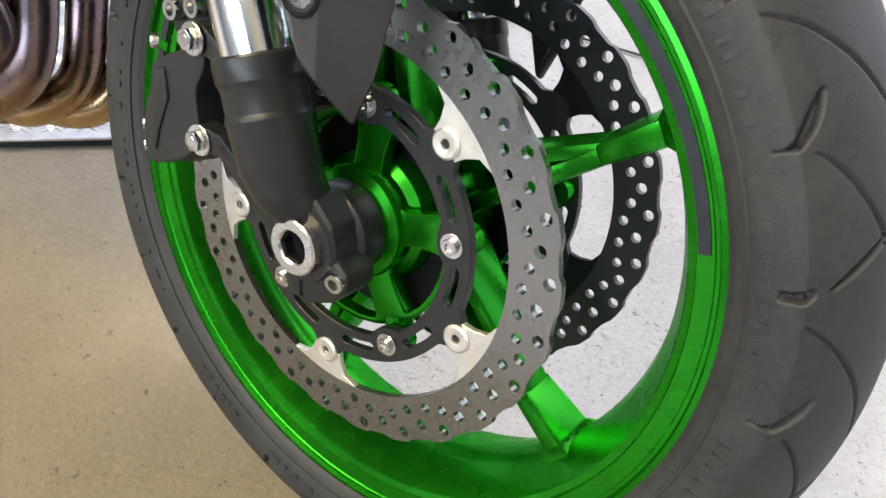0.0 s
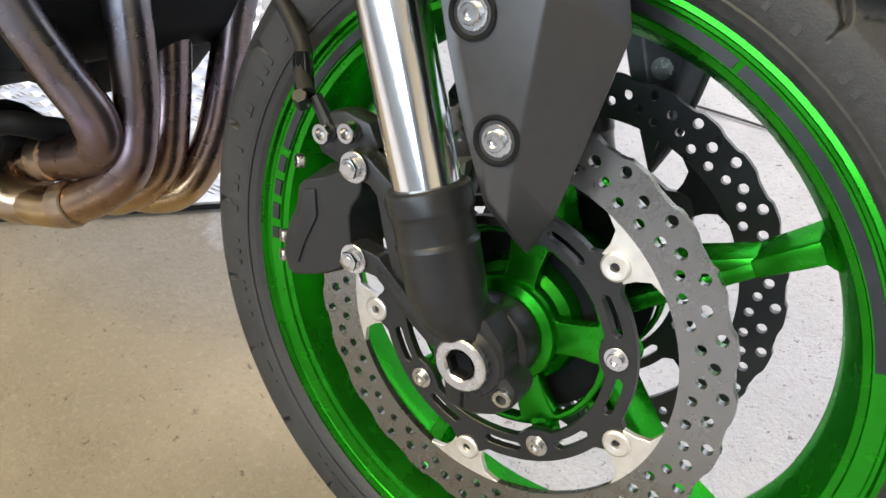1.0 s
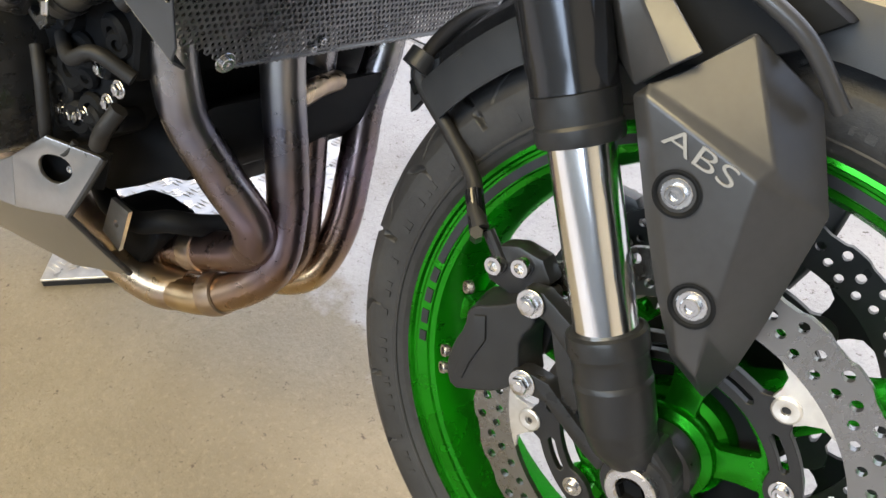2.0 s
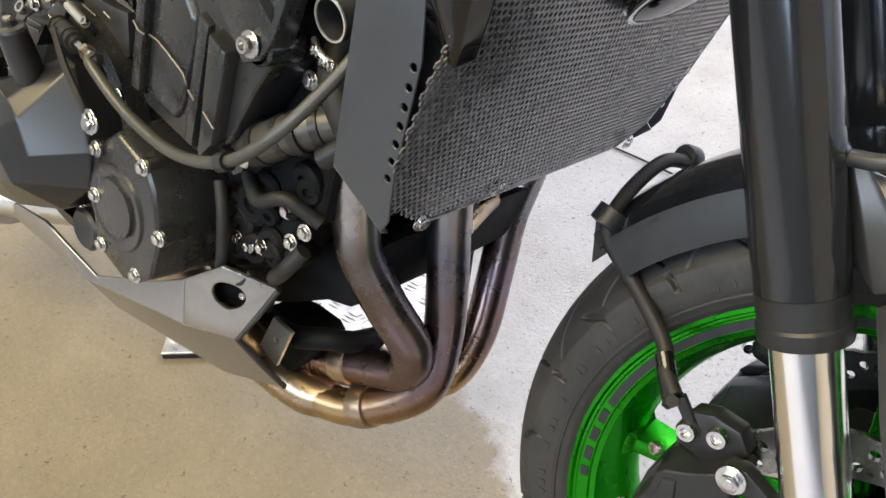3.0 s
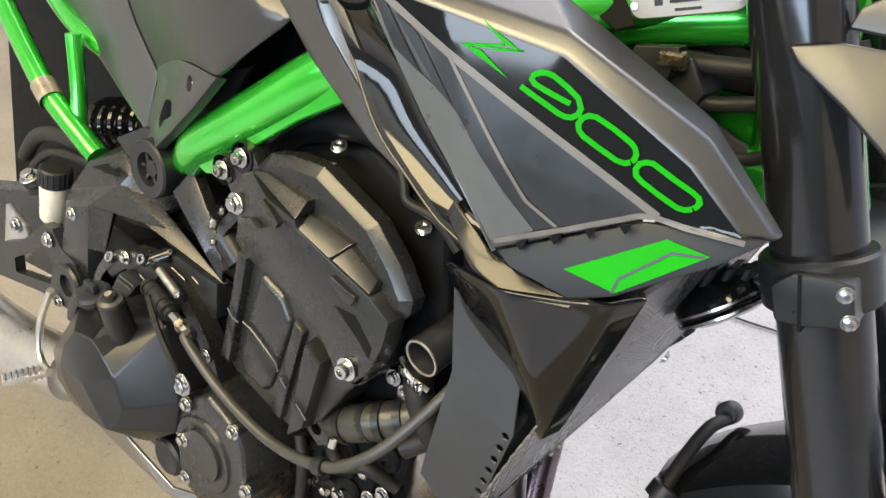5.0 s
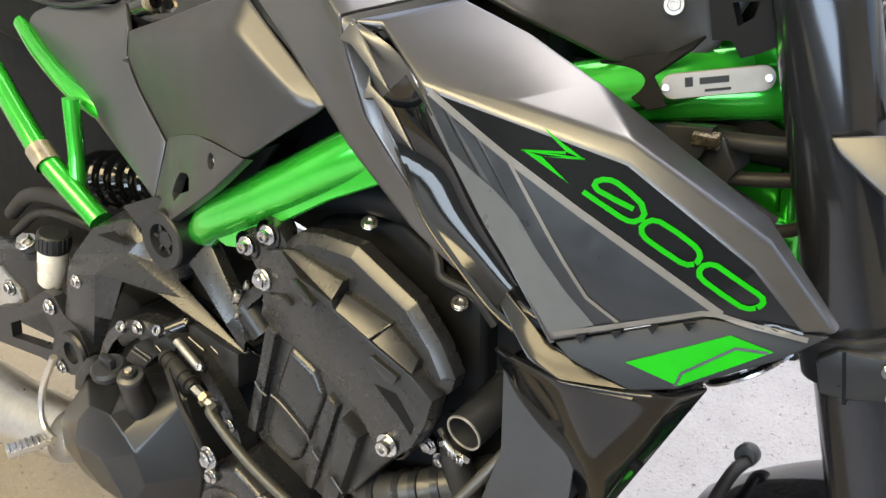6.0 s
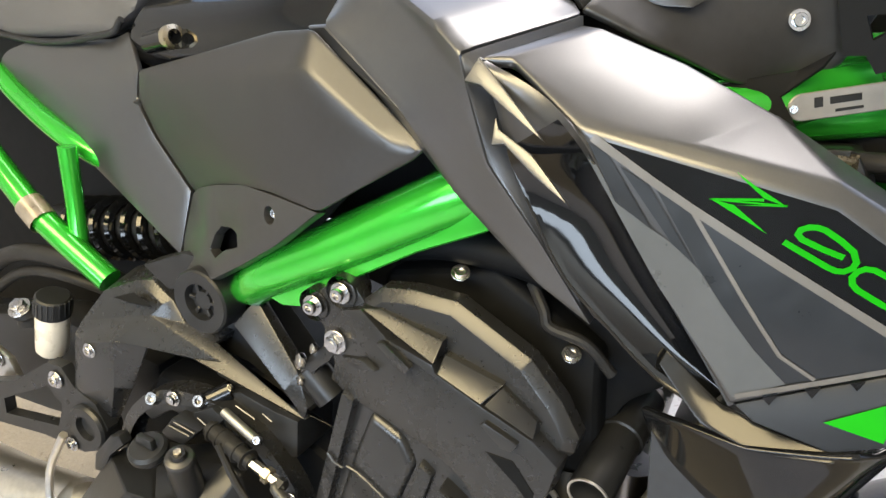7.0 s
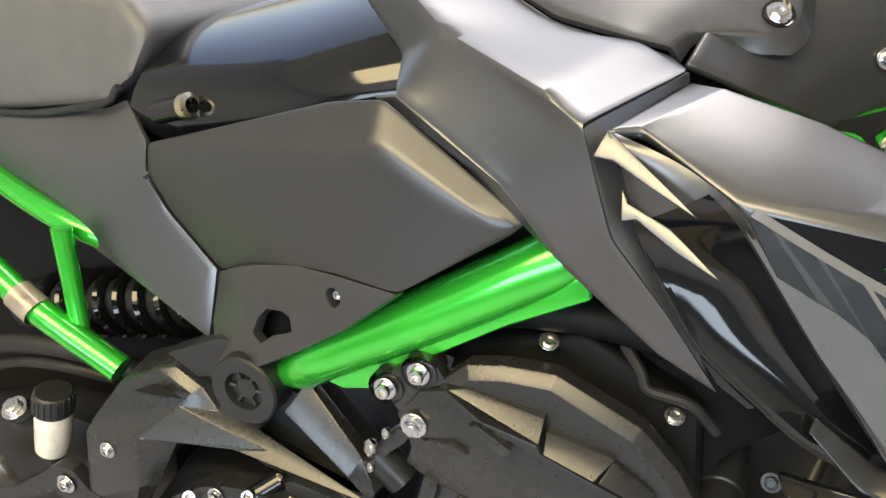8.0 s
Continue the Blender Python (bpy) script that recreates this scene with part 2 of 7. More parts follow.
def prism(poly, y0, y1, bevel=0.0015, seg=2, inset=0.0, bm=None):
    """A plate with the outline poly, in x and z, from y0 (outer, towards the viewer's side) to y1; inset draws the outer face in."""
    bm = bmesh.new()
    cx = sum(p[0] for p in poly) / len(poly)
    cz = sum(p[1] for p in poly) / len(poly)
    k = 1.0 - inset
    a = [bm.verts.new((cx + (x - cx) * k, y0, cz + (z - cz) * k)) for x, z in poly]
    b = [bm.verts.new((x, y1, z)) for x, z in poly]
    bm.faces.new(a)
    bm.faces.new(b[::-1])
    for i in range(len(poly)):
        j = (i + 1) % len(poly)
        bm.faces.new((a[i], b[i], b[j], a[j]))
    bmesh.ops.recalc_face_normals(bm, faces=bm.faces)
    return bevelled(bm, bevel, seg)


def merged(*bms):
    out = bmesh.new()
    for b in bms:
        me = bpy.data.meshes.new("tmp")
        b.to_mesh(me)
        b.free()
        out.from_mesh(me)
        bpy.data.meshes.remove(me)
    return out


def solid(verts, faces, bevel=0.002, seg=2, thick=0.0, angle=12):
    """A faceted body from corners and faces; with thick, a shell of that thickness."""
    bm = bmesh.new()
    vs = [bm.verts.new(v) for v in verts]
    for f in faces:
        bm.faces.new([vs[i] for i in f])
    bmesh.ops.recalc_face_normals(bm, faces=bm.faces)
    if thick:
        if sum(f.normal.y for f in bm.faces) > 0:
            bmesh.ops.reverse_faces(bm, faces=bm.faces)
        bmesh.ops.solidify(bm, geom=bm.faces[:], thickness=thick)
        bmesh.ops.recalc_face_normals(bm, faces=bm.faces)
    return bevelled(bm, bevel, seg, angle)


def smooth_panel(name, verts, faces, mat, parent, label="", thick=0.005, ridges=(), crease=0.55, level=3):
    """A softly curved shell: its outline stays put, the listed edges stay fairly crisp, the rest flows."""
    bm = bmesh.new()
    ec = bm.edges.layers.float.new("crease_edge")
    vc = bm.verts.layers.float.new("crease_vert")
    vs = [bm.verts.new(v) for v in verts]
    for f in faces:
        bm.faces.new([vs[i] for i in f])
    bmesh.ops.recalc_face_normals(bm, faces=bm.faces)
    if sum(f.normal.y for f in bm.faces) > 0:
        bmesh.ops.reverse_faces(bm, faces=bm.faces)
    for e in bm.edges:
        if len(e.link_faces) < 2:
            e[ec] = 1.0
            for v in e.verts:
                v[vc] = 0.9
    for i, j in ridges:
        e = bm.edges.get((vs[i], vs[j]))
        if e:
            e[ec] = crease
    bmesh.ops.delete(bm, geom=[v for v in bm.verts if not v.link_faces], context="VERTS")
    me = bpy.data.meshes.new(name)
    bm.to_mesh(me)
    bm.free()
    me.polygons.foreach_set("use_smooth", [True] * len(me.polygons))
    ob = part(name, me, mat, parent, label)
    m = ob.modifiers.new("flow", "SUBSURF")
    m.levels = m.render_levels = level
    m = ob.modifiers.new("thickness", "SOLIDIFY")
    m.thickness, m.offset = thick, -1
    m = ob.modifiers.new("edge", "BEVEL")
    m.width, m.segments, m.limit_method, m.angle_limit = 0.0016, 2, "ANGLE", radians(50)
    return ob


def lathe(profile, centre=(0, 0, 0), axis=(0, -1, 0), n=32, closed=False):
    """A turned body: profile of (radius, height along the axis)."""
    bm = bmesh.new()
    q = Vector((0, 0, 1)).rotation_difference(Vector(axis)).to_matrix()
    rings = []
    for r, h in profile:
        if r < 1e-6:
            rings.append([bm.verts.new(q @ Vector((0, 0, h)) + Vector(centre))])
        else:
            rings.append([bm.verts.new(q @ Vector((r * math.cos(2 * math.pi * i / n), r * math.sin(2 * math.pi * i / n), h)) + Vector(centre)) for i in range(n)])
    pairs = list(zip(rings, rings[1:])) + ([(rings[-1], rings[0])] if closed else [])
    for a, b in pairs:
        for i in range(n):
            j = (i + 1) % n
            if len(a) == 1 and len(b) == 1:
                continue
            if len(a) == 1:
                bm.faces.new((a[0], b[i], b[j]))
            elif len(b) == 1:
                bm.faces.new((a[i], b[0], a[j]))
            else:
                bm.faces.new((a[i], b[i], b[j], a[j]))
    bmesh.ops.recalc_face_normals(bm, faces=bm.faces)
    return bm


def spline(pts, per=8):
    """A smooth line through the points."""
    p = [Vector(v) for v in pts]
    p = [2 * p[0] - p[1]] + p + [2 * p[-1] - p[-2]]
    out = []
    for i in range(1, len(p) - 2):
        for k in range(per):
            t = k / per
            a, b, c, d = p[i - 1], p[i], p[i + 1], p[i + 2]
            out.append(0.5 * (2 * b + (c - a) * t + (2 * a - 5 * b + 4 * c - d) * t * t + (3 * b - a - 3 * c + d) * t ** 3))
    out.append(p[-2])
    return out


def tube(pts, r, n=14, per=8, smooth=True, hollow=0.0):
    """A pipe or hose along the points; r is one radius or one for each point."""
    line = spline(pts, per) if smooth and len(pts) > 2 else [Vector(v) for v in pts]
    if isinstance(r, (int, float)):
        rs = [r] * len(line)
    else:
        rs = [float(np.interp(i / (len(line) - 1) * (len(r) - 1), range(len(r)), r)) for i in range(len(line))]
    bm = bmesh.new()
    side = None
    rings = []
    for i, p in enumerate(line):
        t = (line[min(i + 1, len(line) - 1)] - line[max(i - 1, 0)]).normalized()
        if side is None:
            side = t.orthogonal().normalized()
        side = (side - t * side.dot(t)).normalized()
        up = t.cross(side)
        rings.append([bm.verts.new(p + rs[i] * (side * math.cos(2 * math.pi * k / n) + up * math.sin(2 * math.pi * k / n))) for k in range(n)])
    for a, b in zip(rings, rings[1:]):
        for k in range(n):
            bm.faces.new((a[k], a[(k + 1) % n], b[(k + 1) % n], b[k]))
    bm.faces.new(rings[0][::-1])
    bm.faces.new(rings[-1])
    bmesh.ops.recalc_face_normals(bm, faces=bm.faces)
    return bm


def bolt_mesh(r=0.006, kind="hex", washer=True):
    """A bolt head along +z: hex, or round with a hex socket."""
    parts = []
    h0 = 0.0
    if washer:
        parts.append(bevelled(lathe([(0, 0), (r * 1.55, 0), (r * 1.55, r * 0.28), (0, r * 0.28)], axis=(0, 0, 1), n=24), r * 0.06, 1))
        h0 = r * 0.28
    if kind == "hex":
        parts.append(bevelled(lathe([(0, h0), (r * 1.05, h0), (r * 1.05, h0 + r * 0.8), (0, h0 + r * 0.8)], axis=(0, 0, 1), n=6), r * 0.12, 2))
        parts.append(lathe([(r * 0.55, h0 + r * 0.79), (r * 0.5, h0 + r * 0.84), (0, h0 + r * 0.84)], axis=(0, 0, 1), n=16))
    else:
        hs = r * (1.0 if kind == "socket" else 0.6)
        parts.append(lathe([(r * 1.0, h0), (r * 1.0, h0 + hs * 0.8), (r * 0.9, h0 + hs), (r * 0.55, h0 + hs), (r * 0.5, h0 + hs * 0.35), (0, h0 + hs * 0.3)], axis=(0, 0, 1), n=6 if kind == "none" else 18))
    return mesh_of(merged(*parts), "bolt")


BOLT_CACHE = {}


def bolt(at, parent, r=0.006, kind="hex", mat=None, axis=(0, -1, 0), washer=True, label=""):
    mat = mat or BRIGHT
    key = (r, kind, mat.name, washer)
    if key not in BOLT_CACHE:
        me = bolt_mesh(r, kind, washer)
        me.materials.append(mat)
        BOLT_CACHE[key] = me
    ob = new("bolt", BOLT_CACHE[key])
    q = Vector((0, 0, 1)).rotation_difference(Vector(axis)).to_matrix().to_4x4()
    ob.matrix_local = Matrix.Translation(at) @ q @ Matrix.Rotation(0.35, 4, "Z")
    ob.parent = parent
    if label:
        ob["label"] = label
    return ob


def ring_arc(r0, r1, y0, y1, a0, a1, n, centre):
    """A flat curved strip about the axle, between two radii and two angles in degrees."""
    bm = bmesh.new()
    cx, cz = centre
    rows = []
    for i in range(n + 1):
        a = radians(a0 + (a1 - a0) * i / n)
        rows.append([bm.verts.new((cx + r * math.cos(a), y, cz + r * math.sin(a))) for r, y in ((r0, y0), (r1, y0), (r1, y1), (r0, y1))])
    for a, b in zip(rows, rows[1:]):
        for k in range(4):
            bm.faces.new((a[k], a[(k + 1) % 4], b[(k + 1) % 4], b[k]))
    bm.faces.new(rows[0])
    bm.faces.new(rows[-1][::-1])
    bmesh.ops.recalc_face_normals(bm, faces=bm.faces)
    return bm


from mathutils.bvhtree import BVHTree


def panel_cut(outline, holes, tree, thick):
    """A curved panel cut from a surface: flat outline and openings in x and z, pressed onto the surface along y."""
    bm = bmesh.new()
    edges = []
    for loop in [outline] + holes:
        vs = [bm.verts.new((x, 0, z)) for x, z in loop]
        edges += [bm.edges.new((vs[i], vs[(i + 1) % len(vs)])) for i in range(len(vs))]
    bmesh.ops.triangle_fill(bm, edges=edges, use_beauty=True)
    for v in bm.verts:
        hit = tree.ray_cast(Vector((v.co.x, -1, v.co.z)), Vector((0, 1, 0)))[0]
        v.co.y = hit.y if hit else tree.find_nearest(Vector((v.co.x, -0.2, v.co.z)))[0].y
    bmesh.ops.recalc_face_normals(bm, faces=bm.faces)
    if sum(f.normal.y for f in bm.faces) > 0:
        bmesh.ops.reverse_faces(bm, faces=bm.faces)
    bmesh.ops.solidify(bm, geom=bm.faces[:], thickness=thick)
    bmesh.ops.recalc_face_normals(bm, faces=bm.faces)
    return bevelled(bm, 0.0012, 2, 40)


def laid(bm, o, u, v):
    """Turns a flat piece built in x and z about the origin onto the plane through o spanned by u (its x) and v (its z)."""
    u, v = Vector(u).normalized(), Vector(v)
    v = (v - u * v.dot(u)).normalized()
    w = v.cross(u)
    m = Matrix((u, w, v)).transposed().to_4x4()
    bm.transform(Matrix.Translation(o) @ m)
    return bm


def empty(name, parent=None):
    ob = new(name)
    ob.empty_display_size = 0.05
    if parent is not None:
        ob.parent = parent
    return ob


# ---- setting ----
def slab(name, x0, x1, y0, y1, z0, z1, mat, kind_label, category):
    bm = bmesh.new()
    bmesh.ops.create_cube(bm, size=1)
    bm.transform(Matrix.Translation(((x0 + x1) / 2, (y0 + y1) / 2, (z0 + z1) / 2)) @ Matrix.Diagonal((x1 - x0, y1 - y0, z1 - z0, 1)))
    return tagged(part(name, bm, mat), kind_label, category, kind="structure")


bm = bmesh.new()
bmesh.ops.create_grid(bm, x_segments=40, y_segments=40, size=200)
tagged(part("ground", bm, CONCRETE), "worn tan and pale concrete slab with stains and specks", "ground", kind="structure")
# Walls and ceiling out of view, added to bound the light and tint reflections.
slab("wall_west", -3.6, -3.4, -3.4, 1.0, 0, 2.6, WALL, "unseen plain block wall added to close the bay", "wall")
slab("wall_east", 3.4, 3.6, -3.4, 1.0, 0, 2.6, WALL_TAN, "unseen tan wall added to close the bay and warm reflections", "wall")
# South wall out of view; its opening and sill are set to steer reflections.
slab("wall_south", -3.6, 3.6, -3.6, -3.4, 0, 1.34, WALL_DIM, "unseen blue-grey low wall added to shape reflections under an opening", "wall")
slab("wall_south_pier", -3.6, -2.6, -3.6, -3.4, 1.34, 2.35, WALL_DIM, "unseen blue-grey pier added beside the opening", "wall")
slab("wall_south_pier", 1.9, 3.6, -3.6, -3.4, 1.34, 2.35, WALL_DIM, "unseen blue-grey pier added beside the opening", "wall")
slab("wall_south_lintel", -3.6, 3.6, -3.6, -3.4, 2.35, 2.6, WALL_DIM, "unseen blue-grey lintel added over the opening", "wall")
# Slab out of view, added so upright covers mirror a cool floor.
slab("unseen_reflector_slab", -3.4, 3.4, -3.4, -0.62, -0.02, 0.004, REFLECTOR_FLOOR, "unseen blue-grey slab added to cool reflections on the motorcycle", "floor")
slab("ceiling", -3.6, 3.6, -3.6, 0.80, 2.6, 2.75, CEILING, "unseen cream board ceiling added to bound the sky light", "ceiling")


# Unseen area lamp added in the opening as a cool fill for skylight.
opening_data = bpy.data.lights.new("opening_fill_light", "AREA")
opening_data.shape, opening_data.size, opening_data.size_y = "RECTANGLE", 4.4, 0.98
opening_data.energy, opening_data.color = OPENING_POWER, OPENING_COLOUR
opening_fill_light = new("opening_fill_light", opening_data)
opening_fill_light.matrix_world = look((-0.35, -3.5, 1.845), (-0.35, 0, 1.845))


def unseen_ceiling_lamp(x, y):
    """A flat panel lamp under the ceiling, out of view, added for the warm highlights."""
    root = empty("unseen_ceiling_lamp")
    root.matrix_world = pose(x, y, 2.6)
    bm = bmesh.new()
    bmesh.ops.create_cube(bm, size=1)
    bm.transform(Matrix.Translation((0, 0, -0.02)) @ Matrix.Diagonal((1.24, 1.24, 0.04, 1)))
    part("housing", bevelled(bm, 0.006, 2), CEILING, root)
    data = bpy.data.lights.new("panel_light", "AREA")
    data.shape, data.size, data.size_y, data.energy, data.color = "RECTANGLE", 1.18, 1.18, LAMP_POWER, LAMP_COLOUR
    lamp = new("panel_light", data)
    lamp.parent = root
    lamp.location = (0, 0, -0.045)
    tagged(root, "unseen flat panel lamp added under the ceiling for warm highlights", "ceiling lamp", "ceiling lamps")


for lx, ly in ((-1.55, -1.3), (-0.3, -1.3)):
    unseen_ceiling_lamp(lx, ly)


def tread_plate():
    """A loose sheet of tread plate with rows of raised bars."""
    root = empty("tread_plate")
    root.matrix_world = pose(-0.885, -0.02, 0.0, 0, 0, 41.5)
    bm = bmesh.new()
    bmesh.ops.create_cube(bm, size=1)
    bm.transform(Matrix.Translation((0.21, 0.6, 0.012)) @ Matrix.Diagonal((0.42, 1.2, 0.004, 1)))
    part("sheet", bevelled(bm, 0.001, 1), PLATE, root)
    bm = bmesh.new()
    bmesh.ops.create_cube(bm, size=1)
    bm.transform(Matrix.Translation((0.21, 0.012, 0.005)) @ Matrix.Diagonal((0.42, 0.022, 0.010, 1)))
    part("folded_edge", bevelled(bm, 0.001, 1), BLACK, root, "dark folded front edge")
    verts, faces = [], []
    for i in range(18):
        for j in range(34):
            cx, cy = 0.014 + i * 0.0235, 0.03 + j * 0.034
            if cy > 1.18:
                continue
            a = radians(38 if (i + j) % 2 else -38)
            for k in range(3):
                ox = (k - 1) * 0.0080
                d, e = Vector((math.cos(a), math.sin(a), 0)), Vector((-math.sin(a), math.cos(a), 0))
                c = Vector((cx, cy, 0.0142)) + e * ox
                b = len(verts)
                for s, w in ((-1, 0), (0, 1), (1, 0), (0, -1)):
                    verts.append(c + d * s * 0.0125 + e * w * 0.0026)
                verts.append(c + Vector((0, 0, 0.0016)))
                faces += [(b, b + 1, b + 4), (b + 1, b + 2, b + 4), (b + 2, b + 3, b + 4), (b + 3, b, b + 4)]
    me = bpy.data.meshes.new("tread_pattern")
    me.from_pydata(verts, [], faces)
    tagged(part("tread_pattern", me, PLATE, root), kind="stuff")
    return tagged(root, "bright aluminium tread plate lying on the concrete", "metal sheet")


tread_plate()
cable = part("cable", tube([(-1.3, 1.0, 0.004), (-0.9, 0.93, 0.004), (-0.62, 0.905, 0.004), (-0.45, 0.885, 0.005), (-0.3, 0.905, 0.004), (0.0, 0.915, 0.004), (0.6, 0.87, 0.004), (1.4, 0.95, 0.004)], 0.0022, 8), GREY_CABLE)
tagged(cable, "thin grey cable lying across the concrete floor", "cable")

# ---- motorcycle ----
moto = empty("motorcycle")
moto.matrix_world = BIKE
tagged(moto, "black and green naked motorcycle leaning on its stand on concrete", "motorcycle")
AXLE_Z = 0.298


# front wheel
wheel = empty("front_wheel", moto)
RIM_PROFILE = [(0.2325, -0.0515), (0.227, -0.0525), (0.2255, -0.0495), (0.2235, -0.0495), (0.2225, -0.0485), (0.2132, -0.0475), (0.2122, -0.0455), (0.2080, -0.0440), (0.2060, -0.040), (0.2025, -0.030), (0.1960, -0.016), (0.1925, 0.0)]
inner = RIM_PROFILE + [(r, -y) for r, y in RIM_PROFILE[-2::-1]]
outer = [(0.2325, 0.047), (0.219, 0.041), (0.207, 0.02), (0.2055, 0), (0.207, -0.02), (0.219, -0.041), (0.2325, -0.047)]
part("rim", lathe([(r, -y) for r, y in inner + outer], (0, 0, AXLE_Z), n=160, closed=True), GREEN, wheel, "metallic green cast rim", 25)


def tyre_mesh(centre, profile_half, n=2100, lat=190, width=0.0605):
    """A tyre with a rounded crown and slanted tread grooves cut into it."""
    pr = spline([(r, y, 0) for r, y in profile_half] + [(r, -y, 0) for r, y in profile_half[-2::-1]], 12)
    d = np.r_[0, np.cumsum([(pr[i + 1] - pr[i]).length for i in range(len(pr) - 1)])]
    s = np.linspace(0, d[-1], lat)
    r = np.interp(s, d, [p.x for p in pr])
    y = np.interp(s, d, [p.y for p in pr])
    th = np.linspace(0, 2 * np.pi, n, endpoint=False)
    depth = np.zeros((n, lat))
    step = 2 * np.pi / 12
    tread = r > 0.256
    dr, dy = np.gradient(r), np.gradient(y)
    run = np.hypot(dr, dy)
    nr, ny = dy / run, -dr / run
    for side in (-1, 1):
        for a0, y0, a1, y1, wide, bow in ((0.759, 0.0587, 0.500, 0.012, 0.0004, 0.003), (0.529, 0.0555, 0.262, 0.020, 0.0004, 0.003), (0.62, 0.0513, 0.542, 0.0600, 0.0016, 0.0), (0.395, 0.018, 0.304, 0.0532, 0.0016, -0.002), (0.281, 0.0604, 0.304, 0.0585, 0.0013, 0.0)):
            mid = (a0 + a1) / 2 + (0 if side < 0 else step / 2)
            u = ((th[:, None] - mid + step / 2) % step) - step / 2
            px, py = u * 0.29, np.broadcast_to(np.abs(y)[None, :] - (y0 + y1) / 2, (n, lat))
            vx, vy = (a1 - a0) * 0.29, y1 - y0
            ll = math.hypot(vx, vy)
            t = np.clip((px * vx + py * vy) / ll ** 2 + 0.5, 0, 1)
            off = bow * 4 * t * (1 - t)
            dist = np.hypot(px - (t - 0.5) * vx + vy / ll * off, py - (t - 0.5) * vy - vx / ll * off)
            taper = wide * (0.3 + 2.8 * t * (1 - t))
            cut = np.clip((taper + 0.0006 - dist) / 0.0009, 0, 1) * (0.0055 if wide > 0.001 else 0.0032)
            depth = np.maximum(depth, cut * ((np.sign(y)[None, :] == side) & tread[None, :]))
    rr = r[None, :] - depth * nr[None, :]
    verts = np.stack([rr * np.cos(th)[:, None] + centre[0], y[None, :] - depth * ny[None, :] + centre[1], rr * np.sin(th)[:, None] + centre[2]], -1).reshape(-1, 3)
    i, j = np.meshgrid(np.arange(n), np.arange(lat - 1), indexing="ij")
    a = i * lat + j
    b = ((i + 1) % n) * lat + j
    faces = np.stack([a, a + 1, b + 1, b], -1).reshape(-1, 4)
    me = bpy.data.meshes.new("tyre")
    me.from_pydata(verts.tolist(), [], faces.tolist())
    me.polygons.foreach_set("use_smooth", [True] * len(me.polygons))
    return me


TYRE_HALF = [(0.224, -0.047), (0.232, -0.0535), (0.235, -0.0555), (0.246, -0.0595), (0.258, -0.0608), (0.2645, -0.0602), (0.268, -0.0588), (0.279, -0.050), (0.290, -0.034), (0.2965, -0.016), (0.2985, 0.0)]
part("tyre", tyre_mesh((0, 0, AXLE_Z), TYRE_HALF), RUBBER, wheel, "worn black tyre with slanted grooves")
# raised sidewall rings and lettering blocks that cannot be read
part("sidewall_ring", lathe([(0.2385, 0.0565), (0.2388, 0.0582), (0.2402, 0.0588), (0.2415, 0.0582)], (0, 0, AXLE_Z), n=120), RUBBER, wheel)
rng = random.Random(5)
a = 0.0
while a < 360:
    if rng.random() < 0.62:
        w = rng.uniform(0.5, 1.3)
        part("sidewall_mark", ring_arc(0.2475, 0.2475 + rng.choice((0.005, 0.007)), -0.0608, -0.0594, a, a + w, 2, (0, AXLE_Z)), RUBBER, wheel)
    a += rng.uniform(1.4, 3.0)

# tape on the rim
for a0, a1 in ((19, 66), (67, 118), (120, 166)):
    part("rim_tape", ring_arc(0.2142, 0.2206, -0.0490, -0.0470, a0, a1, 40, (0, AXLE_Z)), TAPE, wheel)
for a0, a1 in ((168, 171.5), (173.5, 177), (179, 182.5), (184.5, 187)):
    part("rim_tape", ring_arc(0.2142, 0.2206, -0.0490, -0.0470, a0, a1, 5, (0, AXLE_Z)), TAPE, wheel)

# hub, lugs, spokes
part("hub", lathe([(0.020, 0.071), (0.0275, 0.071), (0.0295, 0.069), (0.0295, 0.065), (0.036, 0.063), (0.0375, 0.060), (0.0375, 0.050), (0.043, 0.046), (0.046, 0.036), (0.047, 0.0), (0.046, -0.036), (0.043, -0.046), (0.0375, -0.060), (0.0295, -0.069), (0.02, -0.071)], (0, 0, AXLE_Z), n=56), GREEN, wheel, "metallic green wheel hub", 28)


def bar(p0, p1, w0, w1, d0, d1, bevel=0.003):
    """A tapered beam in the wheel's plane between two (radius, angle) ends; widths across, depths along y."""
    q = [Vector((r * math.cos(radians(a)), y, r * math.sin(radians(a)) + AXLE_Z)) for r, a, y in (p0, p1)]
    d = (q[1] - q[0]).normalized()
    e = Vector((-d.z, 0, d.x))
    verts = []
    for c, w, k in ((q[0], w0, d0), (q[1], w1, d1)):
        for sx, sy in ((-1, -0.72), (-1, 1), (1, 1), (1, -0.72)):
            verts.append(c + e * (w / 2 * sx * (0.62 if sy < 0 else 1)) + Vector((0, k / 2 * sy / (0.72 if sy < 0 else 1), 0)))
    return solid(verts, [(0, 1, 2, 3), (7, 6, 5, 4), (0, 4, 5, 1), (1, 5, 6, 2), (2, 6, 7, 3), (3, 7, 4, 0)], bevel, 2)


